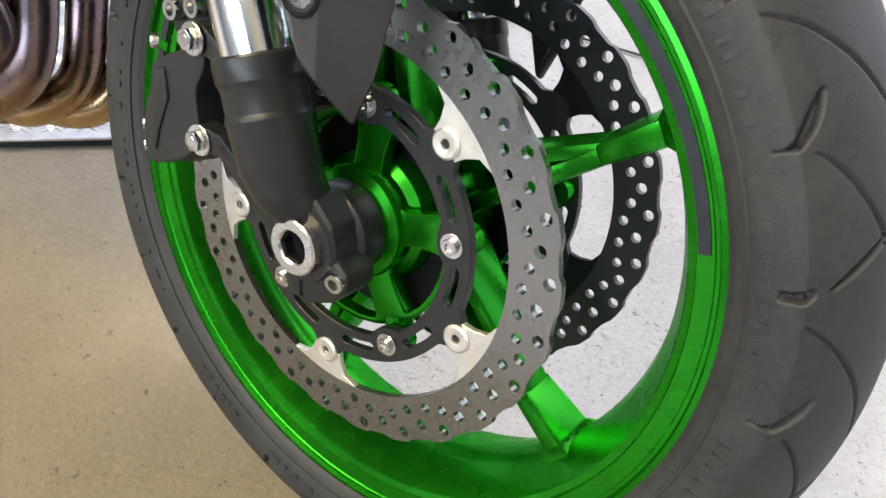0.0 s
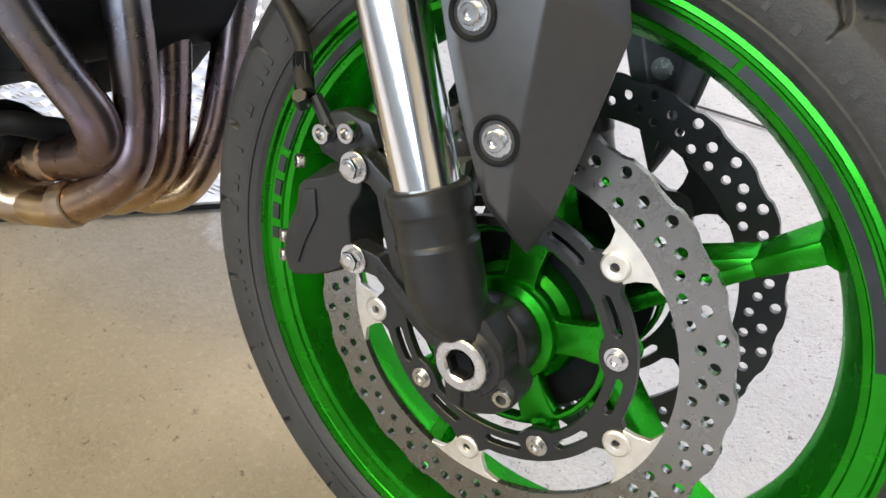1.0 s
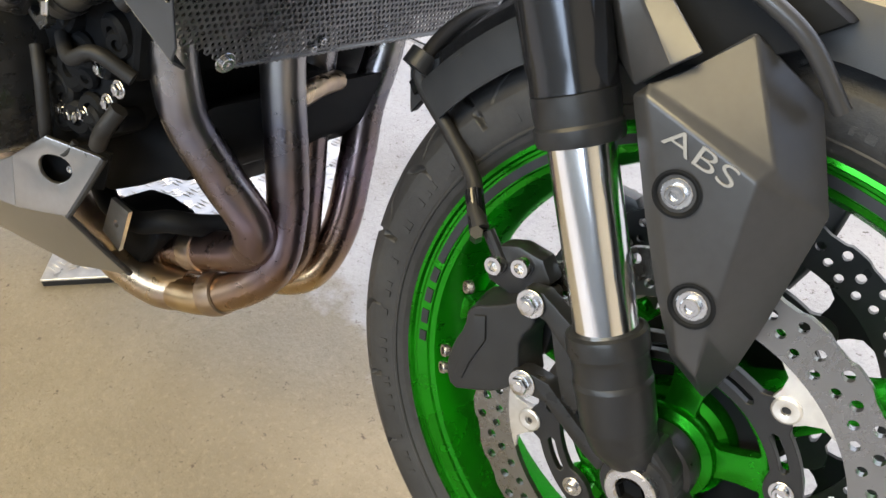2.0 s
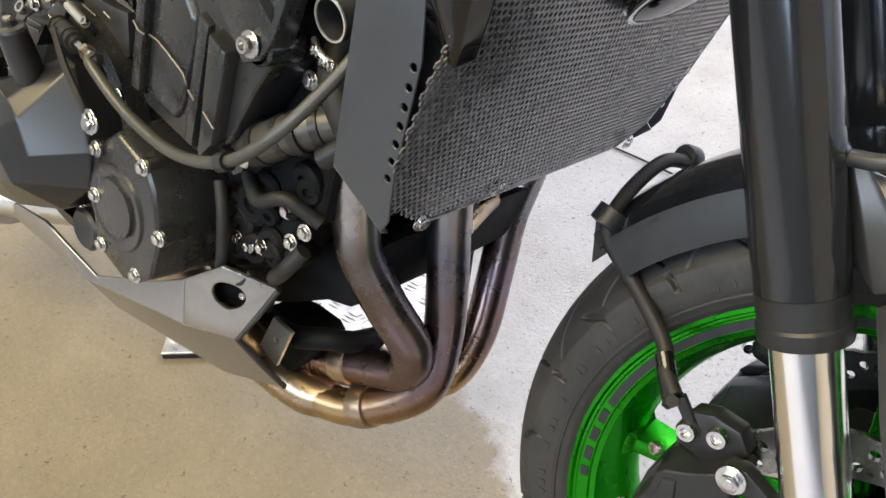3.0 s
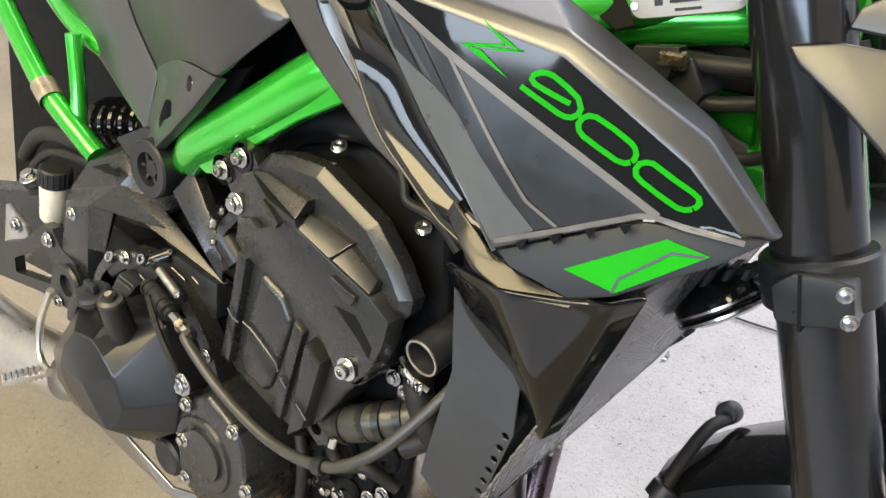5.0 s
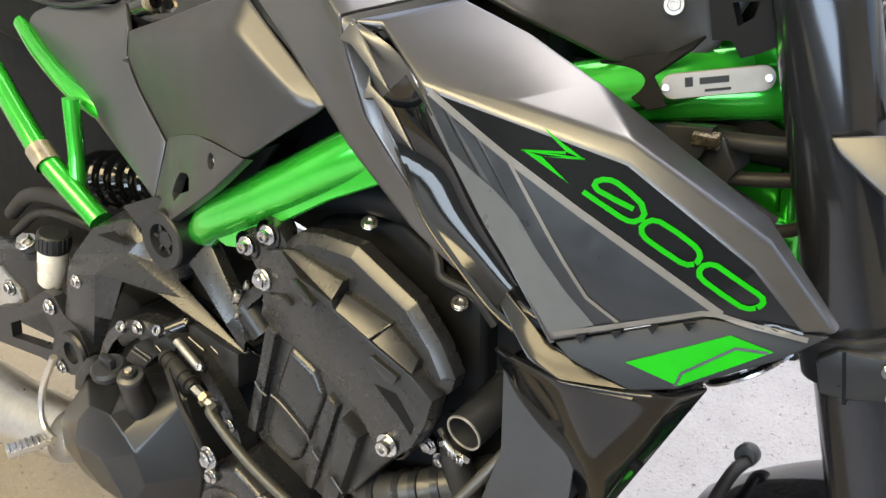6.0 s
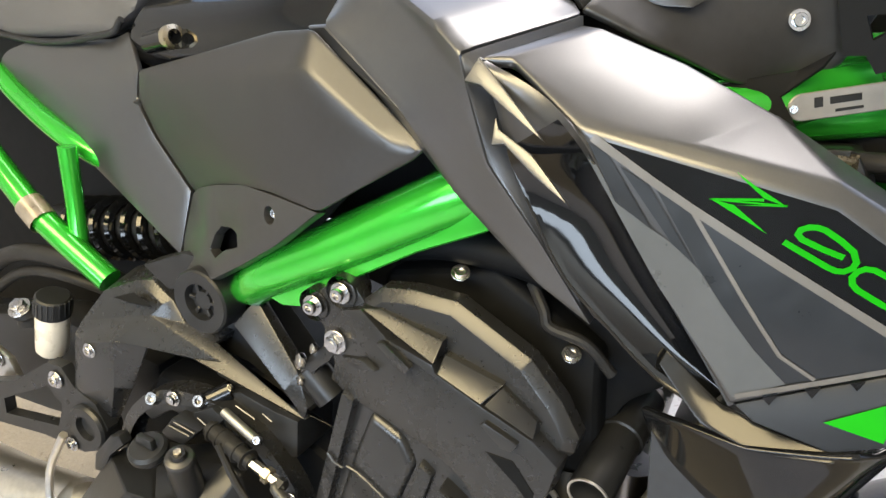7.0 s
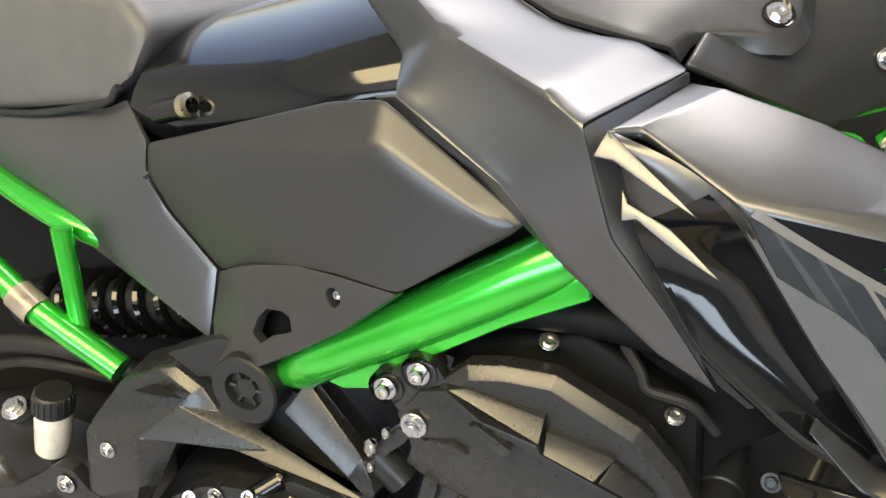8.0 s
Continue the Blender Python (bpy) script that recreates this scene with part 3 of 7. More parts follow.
for k in range(5):
    a = 35 + 72 * k
    bm = merged(bar((0.199, a, 0), (0.150, a - 1.5, 0), 0.024, 0.019, 0.036, 0.028), bar((0.155, a - 1.5, 0), (0.040, a - 22, 0.0), 0.0155, 0.018, 0.026, 0.04),
                bar((0.155, a - 0.5, 0), (0.040, a + 24, 0.0), 0.0135, 0.017, 0.024, 0.04), bar((0.203, a, 0), (0.190, a, 0), 0.052, 0.024, 0.05, 0.034, 0.004))
    part("spoke", bm, GREEN, wheel)
    b = 15.8 + 72 * k
    for s in (-1, 1):
        lug = merged(bar((0.064, b, s * 0.0525), (0.080, b, s * 0.055), 0.021, 0.019, 0.011, 0.012, 0.002),
                     lathe([(0, 0), (0.0105, 0), (0.0105, 0.012), (0, 0.012)], (0.081 * math.cos(radians(b)), s * 0.0635, AXLE_Z + 0.081 * math.sin(radians(b))), (0, -s, 0), 20))
        part("disc_lug", lug, GREEN, wheel)



def flat_with_holes(loops, y0, y1):
    """A plate in x and z bounded by an outer loop, with holes."""
    bm = bmesh.new()
    edges = []
    for loop in loops:
        vs = [bm.verts.new((x, y0, z)) for x, z in loop]
        edges += [bm.edges.new((vs[i], vs[(i + 1) % len(vs)])) for i in range(len(vs))]
    bmesh.ops.triangle_fill(bm, edges=edges, use_beauty=True)
    top = bm.faces[:]
    ex = bmesh.ops.extrude_face_region(bm, geom=top)
    bmesh.ops.translate(bm, vec=(0, y1 - y0, 0), verts=[v for v in ex["geom"] if isinstance(v, bmesh.types.BMVert)])
    bmesh.ops.recalc_face_normals(bm, faces=bm.faces)
    return bm


def polar(r, a, c=(0, AXLE_Z)):
    return (c[0] + r * math.cos(radians(a)), c[1] + r * math.sin(radians(a)))


def circle(c, r, n=12):
    return [(c[0] + r * math.cos(2 * math.pi * i / n), c[1] + r * math.sin(2 * math.pi * i / n)) for i in range(n)]


def arc_slot(r0, r1, a0, a1, n=6):
    rm, hw = (r0 + r1) / 2, (r1 - r0) / 2
    out = [polar(r1, a0 + (a1 - a0) * i / n) for i in range(n + 1)]
    out += [polar(rm + hw * 0.2, a1 + 1.6), polar(rm - hw * 0.2, a1 + 1.6)]
    out += [polar(r0, a1 - (a1 - a0) * i / n) for i in range(n + 1)]
    out += [polar(rm - hw * 0.2, a0 - 1.6), polar(rm + hw * 0.2, a0 - 1.6)]
    return out


RIVET, LUG = 51.9, 15.8
for s in (-1, 1):
    openings = []
    for k in range(5):
        a = LUG + 72 * k
        hole = [(0.0660, 11.5), (0.0672, 13.5), (0.0675, 24), (0.0675, 36), (0.0675, 48), (0.0672, 58.5), (0.0660, 60.5), (0.052, 59.5), (0.040, 56), (0.036, 50), (0.033, 36), (0.036, 22), (0.040, 16), (0.052, 12.5)]
        openings.append([polar(r, a + o) for r, o in hole])
    part("hub_flange", bevelled(flat_with_holes([circle((0, AXLE_Z), 0.0715, 90)] + openings, s * 0.0585, s * 0.0490), 0.0014, 2), GREEN, wheel, "metallic green five-armed hub flange", 35)
    # Added dark disc gives the openings the shade of the hub's inside.
    part("hub_shade_disc", lathe([(0.028, -0.002), (0.0690, -0.002), (0.0690, 0.002), (0.028, 0.002)], (0, s * 0.034, AXLE_Z), (0, -1, 0), 60, True), DARK, wheel)
ring_out = []
for i in range(300):
    a = i * 1.2
    ph = ((a - 4.0) % 14.4) / 14.4
    wave = 0.0022 * (min(1.0, ph * 6) if ph < 0.55 else max(0.0, 1 - (ph - 0.55) * 9) if ph < 0.68 else 0.0)
    ring_out.append(polar(0.1488 + wave, a))
ring_in = [polar(0.1185, i * 2.4) for i in range(150)]
holes = []
for i in range(50):
    holes.append(circle(polar(0.1437 if i % 2 == 0 else 0.1381, 68.8 - 7.2 * i), 0.0038))
for i in range(25):
    base = 71.4 - 14.4 * i
    pair = ((0.1312, 0.0), (0.1272, -5.8)) if i % 2 == 0 else ((0.1274, 1.2), (0.1312, -5.2))
    holes += [circle(polar(r, base + o), 0.0034) for r, o in pair]
disc_mesh = mesh_of(flat_with_holes([ring_out, ring_in] + holes, -0.0025, 0.0025), "brake_disc", 30)
disc_mesh.materials.append(DISC)
# Copy of the steel ring in black, which holds the far disc's shadow.
shaded_far_mesh = disc_mesh.copy()
shaded_far_mesh.materials[0] = BLACK_CAST
tab_loop = []
for k in range(5):
    c = RIVET + 72 * k
    tab_loop.append([polar(0.1195, c - 15), polar(0.1195, c - 7), polar(0.1195, c), polar(0.1195, c + 7), polar(0.1195, c + 15), polar(0.114, c + 9), polar(0.1055, c + 7), polar(0.0945, c + 6), polar(0.0925, c), polar(0.0945, c - 6), polar(0.1055, c - 7), polar(0.114, c - 9)])
car_out = []
for i in range(240):
    a = i * 1.5
    o = abs(((a - RIVET + 36) % 72) - 36)
    car_out.append(polar(0.0935 + 0.009 * max(0, 1 - (o / 9) ** 2), a))
car_in = []
for i in range(180):
    a = i * 2.0
    o = abs(((a - LUG + 36) % 72) - 36)
    car_in.append(polar(0.0745 - 0.005 * max(0, 1 - (o / 10) ** 2), a))
slots = []
for k in range(5):
    slots += [arc_slot(0.0805, 0.0865, LUG + 72 * k + 11, LUG + 72 * k + 27), arc_slot(0.0805, 0.0865, LUG + 72 * k - 27, LUG + 72 * k - 11)]
for s in (-1, 1):
    d = empty("brake_disc", moto)
    ring = part("friction_ring", disc_mesh if s < 0 else shaded_far_mesh, None, d, "ground steel ring with wavy edge and drilled holes")
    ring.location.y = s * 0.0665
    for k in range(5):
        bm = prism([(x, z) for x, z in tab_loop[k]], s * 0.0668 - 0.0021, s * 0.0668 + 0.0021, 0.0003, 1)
        # Far tabs and rivets take dark materials for the same shadow.
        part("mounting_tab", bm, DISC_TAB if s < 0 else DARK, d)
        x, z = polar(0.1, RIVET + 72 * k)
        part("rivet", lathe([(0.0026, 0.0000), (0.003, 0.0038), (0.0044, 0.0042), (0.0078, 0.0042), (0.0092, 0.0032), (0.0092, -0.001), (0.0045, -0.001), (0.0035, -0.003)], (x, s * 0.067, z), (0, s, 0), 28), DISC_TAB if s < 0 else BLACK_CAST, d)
        x, z = polar(0.081, LUG + 72 * k)
        bolt((x, s * 0.0690, z), d, 0.0050, "button", axis=(0, s, 0))
    part("carrier", bevelled(flat_with_holes([car_out, car_in] + slots, s * 0.0690, s * 0.0630), 0.0004, 1), BLACK_CAST, d, "black anodised carrier with slots", 40)

# ---- front fork ----
def on_fork(z, side=-0.107, dx=0.0):
    return Vector((-0.046 - 0.4228 * (z - 0.393) + dx, side, z))


FORK_UP = Vector((-0.4228, 0, 1)).normalized()
fork = empty("front_fork", moto)
for s in (-1, 1):
    y = 0.107 * s
    a = on_fork(0.393, y)
    part("stanchion", lathe([(0.0205, -0.05), (0.0205, 0.16), (0, 0.16)], a, FORK_UP, 40), CHROME, fork, "bright chromed stanchion")
    b = on_fork(0.505, y)
    part("dust_seal", lathe([(0.0212, 0.0), (0.026, 0.001), (0.0268, 0.004), (0.0268, 0.011), (0.0255, 0.013), (0.0262, 0.020), (0.0262, 0.03), (0.024, 0.032)], b, FORK_UP, 40), BLACK, fork)
    part("outer_tube", lathe([(0.022, 0.03), (0.0262, 0.031), (0.0262, 0.045), (0.0268, 0.05), (0.0268, 0.36), (0.0275, 0.362), (0.0275, 0.48), (0.02, 0.485)], b, FORK_UP, 40), FORK_BLACK, fork, "black anodised outer fork tube")
    # bottom casting with axle clamp
    low = [(0.0, 0.006), (0.0232, 0.006), (0.0256, 0.0045), (0.0262, 0.002), (0.0262, -0.008), (0.0252, -0.0105), (0.0246, -0.0125), (0.0246, -0.026), (0.0254, -0.0275), (0.0258, -0.0295), (0.0252, -0.033), (0.0246, -0.058), (0.0238, -0.061), (0.0, -0.061)]
    c1 = lathe(low, a, FORK_UP, 48)
    c4 = tube([a - FORK_UP * 0.056, a - FORK_UP * 0.070 + Vector((0, -s * 0.003, 0)), Vector((-0.011, s * 0.098, 0.316)), Vector((-0.004, s * 0.090, 0.302))], [0.0240, 0.0228, 0.0190, 0.0165], 36)
    c2 = prism([(-0.026, 0.302), (-0.024, 0.286), (-0.014, 0.272), (-0.010, 0.258), (0.010, 0.259), (0.026, 0.268), (0.036, 0.279), (0.036, 0.291), (0.025, 0.298), (0.021, 0.316), (0.004, 0.330), (-0.018, 0.322)], s * 0.1075, s * 0.080, 0.005, 3)
    c3 = lathe([(0.0, 0.0), (0.0255, 0.0), (0.0255, 0.020), (0.0235, 0.0235), (0.016, 0.0235)], (0, s * 0.086, AXLE_Z), (0, s, 0), 36)
    part("fork_bottom", merged(c1, c2, c3, c4), BLACK_CAST, fork, "satin black cast fork foot", 20)
    nut = lathe([(0.0092, 0.004), (0.0097, 0.0128), (0.0112, 0.0142), (0.0168, 0.0142), (0.0178, 0.013), (0.0178, 0.0)], (0, s * 0.1025, AXLE_Z), (0, s, 0), 40)
    part("axle_end", nut, BRIGHT, fork, "bright machined axle end with hexagon socket")
    # Metal socket coloured dark for the shade within it.
    part("axle_socket", lathe([(0.0102, 0.0135), (0.0088, 0.0120), (0.0086, 0.006), (0, 0.005)], (0, s * 0.1025, AXLE_Z), (0, s, 0), 6), DARK, fork)
    part("axle_spacer", lathe([(0.0255, 0), (0.029, 0.003), (0.030, 0.008), (0.030, 0.020), (0.0, 0.020)], (0, s * 0.088, AXLE_Z), (0, -s, 0), 32), BLACK_CAST, fork)
    bolt((0.028, s * 0.1040, 0.285), fork, 0.0064, "socket", axis=(0.12, s, -0.1), washer=False)
    part("clamp_split", prism([(0.0015, 0.262), (0.004, 0.262), (0.0022, 0.274), (0.0, 0.274)], s * 0.1079, s * 0.095, 0), DARK, fork)
def rounded(poly, times=2):
    """Cuts the corners of an outline again and again."""
    for _ in range(times):
        out = []
        for i, (x, z) in enumerate(poly):
            u, w = poly[(i + 1) % len(poly)]
            out += [(x * 0.78 + u * 0.22, z * 0.78 + w * 0.22), (x * 0.22 + u * 0.78, z * 0.22 + w * 0.78)]
        poly = out
    return poly


# caliper bracket arms on the near leg
arm_hi = prism([(-0.108, 0.399), (-0.094, 0.401), (-0.062, 0.384), (-0.048, 0.366), (-0.040, 0.340), (-0.052, 0.336), (-0.062, 0.362), (-0.088, 0.382), (-0.104, 0.384)], -0.108, -0.094, 0.0022, 2)
arm_lo = prism([(-0.104, 0.334), (-0.094, 0.339), (-0.075, 0.338), (-0.045, 0.318), (-0.020, 0.306), (-0.026, 0.293), (-0.045, 0.303), (-0.075, 0.323), (-0.098, 0.321)], -0.108, -0.094, 0.0022, 2)
web = prism([(-0.084, 0.378), (-0.070, 0.372), (-0.050, 0.338), (-0.052, 0.324), (-0.064, 0.330), (-0.073, 0.350)], -0.106, -0.099, 0.0015, 2)
part("caliper_bracket", merged(arm_hi, arm_lo, web), BLACK_CAST, fork, "black bracket arms of the caliper")
for s in (-1, 1):
    cal = empty("brake_caliper", moto)
    body = prism(rounded([(-0.152, 0.366), (-0.126, 0.379), (-0.108, 0.392), (-0.094, 0.394), (-0.092, 0.378), (-0.102, 0.360), (-0.098, 0.338), (-0.092, 0.322), (-0.112, 0.301), (-0.132, 0.291), (-0.154, 0.281), (-0.163, 0.300), (-0.160, 0.325), (-0.152, 0.345)], 1), s * 0.104, s * 0.074, 0.006, 4, 0.14)
    boss = prism([(-0.142, 0.362), (-0.132, 0.366), (-0.128, 0.345), (-0.138, 0.318), (-0.142, 0.300), (-0.150, 0.302), (-0.146, 0.330)], s * 0.1058, s * 0.096, 0.0015, 2, 0.1)
    back = prism([(-0.150, 0.362), (-0.110, 0.388), (-0.096, 0.380), (-0.100, 0.325), (-0.150, 0.285)], s * 0.062, s * 0.040, 0.004, 2)
    bridge = prism([(-0.160, 0.335), (-0.150, 0.362), (-0.142, 0.358), (-0.150, 0.310), (-0.156, 0.300), (-0.164, 0.305)], s * 0.080, s * 0.045, 0.003, 2)
    part("caliper_body", merged(body, boss, back, bridge), BLACK, cal, "black caliper body with raised cap")
    top = prism([(-0.150, 0.392), (-0.142, 0.409), (-0.128, 0.414), (-0.108, 0.412), (-0.098, 0.398), (-0.108, 0.384), (-0.126, 0.376), (-0.146, 0.380)], s * 0.088, s * 0.070, 0.003, 2)
    part("caliper_lug", top, BLACK_CAST, cal)
    bolt((-0.093, s * 0.108, 0.329), cal, 0.0066, "hex", axis=(0, s, 0))
    bolt((-0.100, s * 0.109, 0.391), cal, 0.0066, "hex", axis=(0, s, 0))
    bolt((-0.120, s * 0.089, 0.403), cal, 0.0072, "socket", axis=(0, s, 0), washer=False)
    bolt((-0.140, s * 0.089, 0.396), cal, 0.0072, "socket", axis=(0, s, 0), washer=False)
    for q in ((-0.154, 0.372), (-0.163, 0.312), (-0.162, 0.297)):
        bolt((q[0], s * 0.094, q[1]), cal, 0.005, "socket", axis=(-0.5, s * 0.8, 0), washer=False)
    part("banjo_fitting", merged(lathe([(0, 0), (0.0048, 0), (0.0048, 0.014), (0, 0.014)], (-0.158, s * 0.094, 0.410), (0.3, s * 0.6, 0.6), 6), tube([(-0.153, s * 0.088, 0.416), (-0.138, s * 0.088, 0.398)], 0.0045, 10)), BLACK_CAST, cal, "plated brake hose fitting")
    if s < 0:
        part("brake_hose", tube([(-0.155, -0.094, 0.418), (-0.168, -0.085, 0.426), (-0.181, -0.072, 0.440), (-0.212, -0.062, 0.462), (-0.243, -0.058, 0.486), (-0.250, -0.055, 0.502), (-0.250, -0.03, 0.522), (-0.247, 0.01, 0.535), (-0.242, 0.05, 0.528)], 0.0058, 14), HOSE, cal, "black rubber brake hose")
        part("hose_ferrule", tube([(-0.157, -0.093, 0.414), (-0.176, -0.077, 0.434)], 0.0068, 12), BLACK_GLOSS, cal)
        part("hose_clip", merged(lathe([(0.0065, 0), (0.0125, 0.001), (0.0125, 0.014), (0.0065, 0.015)], (-0.252, -0.060, 0.497), (0.2, 0.5, 0.8), 20), prism([(-0.256, 0.462), (-0.262, 0.500), (-0.246, 0.505), (-0.236, 0.490)], -0.055, -0.045, 0.002, 2)), BLACK, cal)
        part("hose_end", lathe([(0, 0), (0.009, 0.001), (0.0105, 0.004), (0.0105, 0.018), (0.008, 0.021), (0, 0.021)], (-0.245, 0.045, 0.533), (0.1, 1, -0.3), 20), BLACK, cal)

# fork guard plate with its upper arch
guard = empty("fork_guard", moto)
for s in (-1, 1):
    # flat main face inside a chamfer along the rear edge, a band along the top, a turned-in front
    main_y = 0.1262
    edge = [(-0.0678, 0.118, 0.5446), (-0.0554, 0.119, 0.5153), (-0.0420, 0.120, 0.4831), (-0.0223, 0.120, 0.4403), (-0.0041, 0.118, 0.4053), (0.0190, 0.098, 0.3760)]
    face = [(-0.0571, main_y, 0.5477), (-0.0425, main_y, 0.5157), (-0.0283, main_y, 0.4829), (-0.0136, main_y, 0.4487), (0.0015, main_y, 0.4130), (0.0150, main_y, 0.4045), (0.0120, main_y, 0.4350), (0.0100, main_y, 0.5233)]
    rest = [(0.030, 0.098, 0.405), (0.036, 0.099, 0.440), (0.0445, 0.094, 0.508), (-0.0571, 0.121, 0.5524), (0.0150, 0.118, 0.5300), (0.020, 0.080, 0.560), (-0.020, 0.098, 0.588), (-0.046, 0.112, 0.562)]
    verts = [(x, s * y, z) for x, y, z in edge + face + rest]
    faces = [(k, k + 1, k + 7, k + 6) for k in range(5)] + [tuple(range(6, 14)), (11, 5, 14, 12), (12, 14, 15), (12, 15, 16, 13), (6, 13, 18, 17), (17, 18, 20, 21), (18, 19, 20), (0, 6, 17, 21), (13, 16, 19, 18)]
    part("guard_plate", solid(verts, faces, 0.0022, 3, 0.006), BLACK_MATTE, guard, "satin black fork guard plate")
    for x, z in ((0.0000, 0.446), (-0.0262, 0.5035)):
        # Dark ring paints the shade of a recess round each bolt.
        part("recess_shade_ring", lathe([(0.0135, 0.0012), (0.012, 0.0014), (0.0105, 0.0005)], (x, s * 0.1262, z), (0, s, 0), 28), DARK, guard)
        bolt((x, s * 0.1255, z), guard, 0.0056, "button", axis=(0, s, 0))
    arch = solid([(-0.111, s * 0.102, 0.616), (-0.071, s * 0.108, 0.546), (-0.0480, s * 0.1252, 0.5662), (-0.0952, s * 0.0995, 0.6078), (-0.0363, s * 0.1215, 0.5759), (-0.0786, s * 0.1018, 0.6066), (-0.100, s * 0.085, 0.560)],
                 [(0, 1, 2, 3), (3, 2, 4, 5), (0, 6, 1)], 0.002, 3, 0.003)
    part("guard_arch", arch, BLACK_MATTE, guard, "satin black arch with an opening")
    part("arch_bar", tube([(-0.108, s * 0.104, 0.612), (-0.092, s * 0.109, 0.616), (-0.073, s * 0.110, 0.6255), (-0.062, s * 0.110, 0.6255), (-0.024, s * 0.109, 0.608), (0.006, s * 0.103, 0.590), (0.030, s * 0.090, 0.560)], 0.0048, 12), BLACK_MATTE, guard)
    # Dark panel behind the opening stands for its shaded depth.
    part("arch_shade_panel", prism([(-0.090, 0.610), (-0.066, 0.624), (-0.02, 0.606), (0.012, 0.588), (-0.02, 0.572), (-0.052, 0.560)], s * 0.094, s * 0.088, 0.001, 1), DARK, guard)
txt = bpy.data.curves.new("lettering", "FONT")
txt.offset = -0.0001
txt.body, txt.size, txt.extrude, txt.align_x, txt.align_y = "ABS", 0.0135, 0.0004, "CENTER", "CENTER"
tob = new("lettering", txt)
dg = bpy.context.evaluated_depsgraph_get()
tme = bpy.data.meshes.new_from_object(tob.evaluated_get(dg))
bpy.data.objects.remove(tob)
tme.transform(Matrix.Diagonal((1.95, 1.22, 1.0, 1)))
lett = part("lettering", tme, WHITE_PRINT, guard, "light grey letters A B S")
lett.matrix_local = Matrix.Translation((-0.020, -0.1268, 0.5260)) @ Matrix.Rotation(radians(90), 4, "X") @ Matrix.Rotation(radians(-17), 4, "Z")

# mudguard over the tyre
def arch_shell(a0, a1, n, section, mat, name, parent, label=""):
    """A curved shell about the axle: section of (radius, y)."""
    bm = bmesh.new()
    rows = []
    for i in range(n + 1):
        a = radians(a0 + (a1 - a0) * i / n)
        rows.append([bm.verts.new((r * math.cos(a), y, AXLE_Z + r * math.sin(a))) for r, y in section])
    for p, q in zip(rows, rows[1:]):
        for k in range(len(section) - 1):
            bm.faces.new((p[k], p[k + 1], q[k + 1], q[k]))
    bmesh.ops.recalc_face_normals(bm, faces=bm.faces)
    bmesh.ops.solidify(bm, geom=bm.faces[:], thickness=0.0025)
    return part(name, bm, mat, parent, label)


fender = empty("front_mudguard", moto)
arch_shell(48, 144, 60, [(0.309, 0.061), (0.320, 0.057), (0.327, 0.040), (0.330, 0.015), (0.331, 0), (0.330, -0.015), (0.327, -0.040), (0.320, -0.057), (0.309, -0.061)], BLACK_GLOSS, "mudguard_shell", fender, "gloss black mudguard")
for s in (-1, 1):
    arch_shell(62, 142, 50, [(0.3115, s * 0.0625), (0.298, s * 0.0665), (0.281, s * 0.0675)], BLACK, "mudguard_side", fender, "satin dark mudguard side band")
    part("side_clip", prism([(-0.232, 0.498), (-0.214, 0.522), (-0.208, 0.518), (-0.222, 0.488)], s * 0.064, s * 0.058, 0.001, 1), BLACK, fender)
# Bridge coloured dark so the arch opening stays as black as shade.
part("mudguard_bridge", prism([(-0.12, 0.56), (-0.02, 0.62), (0.02, 0.60), (-0.07, 0.54)], -0.085, 0.085, 0.004, 2), DARK, fender)

# triple clamp and steering parts
steer = empty("lower_triple_clamp", moto)
for s in (-1, 1):
    c = on_fork(0.747, 0.107 * s)
    part("clamp_ring", lathe([(0.027, -0.016), (0.0315, -0.016), (0.0335, -0.014), (0.0335, 0.014), (0.0315, 0.016), (0.027, 0.016)], c, FORK_UP, 36, True), BLACK_CAST, steer)
    ear = prism([(-0.214, 0.746), (-0.204, 0.758), (-0.183, 0.763), (-0.174, 0.763), (-0.165, 0.740), (-0.19, 0.729), (-0.205, 0.726)], s * 0.146, s * 0.112, 0.003, 3)
    part("clamp_ear", ear, BLACK_CAST, steer)
    part("clamp_slit", prism([(-0.2015, 0.7575), (-0.1995, 0.758), (-0.1895, 0.7265), (-0.1915, 0.7262)], s * 0.1464, s * 0.13, 0), DARK, steer)
    bolt((-0.176, s * 0.1465, 0.757), steer, 0.0031, "hex", axis=(0.45, s, 0.1))
    bolt((-0.169, s * 0.1465, 0.743), steer, 0.0031, "hex", axis=(0.45, s, 0.1))
part("clamp_bridge", prism([(-0.235, 0.722), (-0.215, 0.752), (-0.165, 0.745), (-0.175, 0.715)], -0.10, 0.10, 0.006, 3), BLACK_CAST, steer, "black cast clamp bridge")

# top clamp and handlebar over the steering head, mostly out of view, added to shade it
top = empty("upper_triple_clamp", moto)
part("clamp_plate", prism([(-0.350, 1.000), (-0.348, 1.022), (-0.265, 1.018), (-0.262, 0.992)], -0.135, 0.135, 0.006, 3), BLACK_CAST, top, "black top clamp plate")
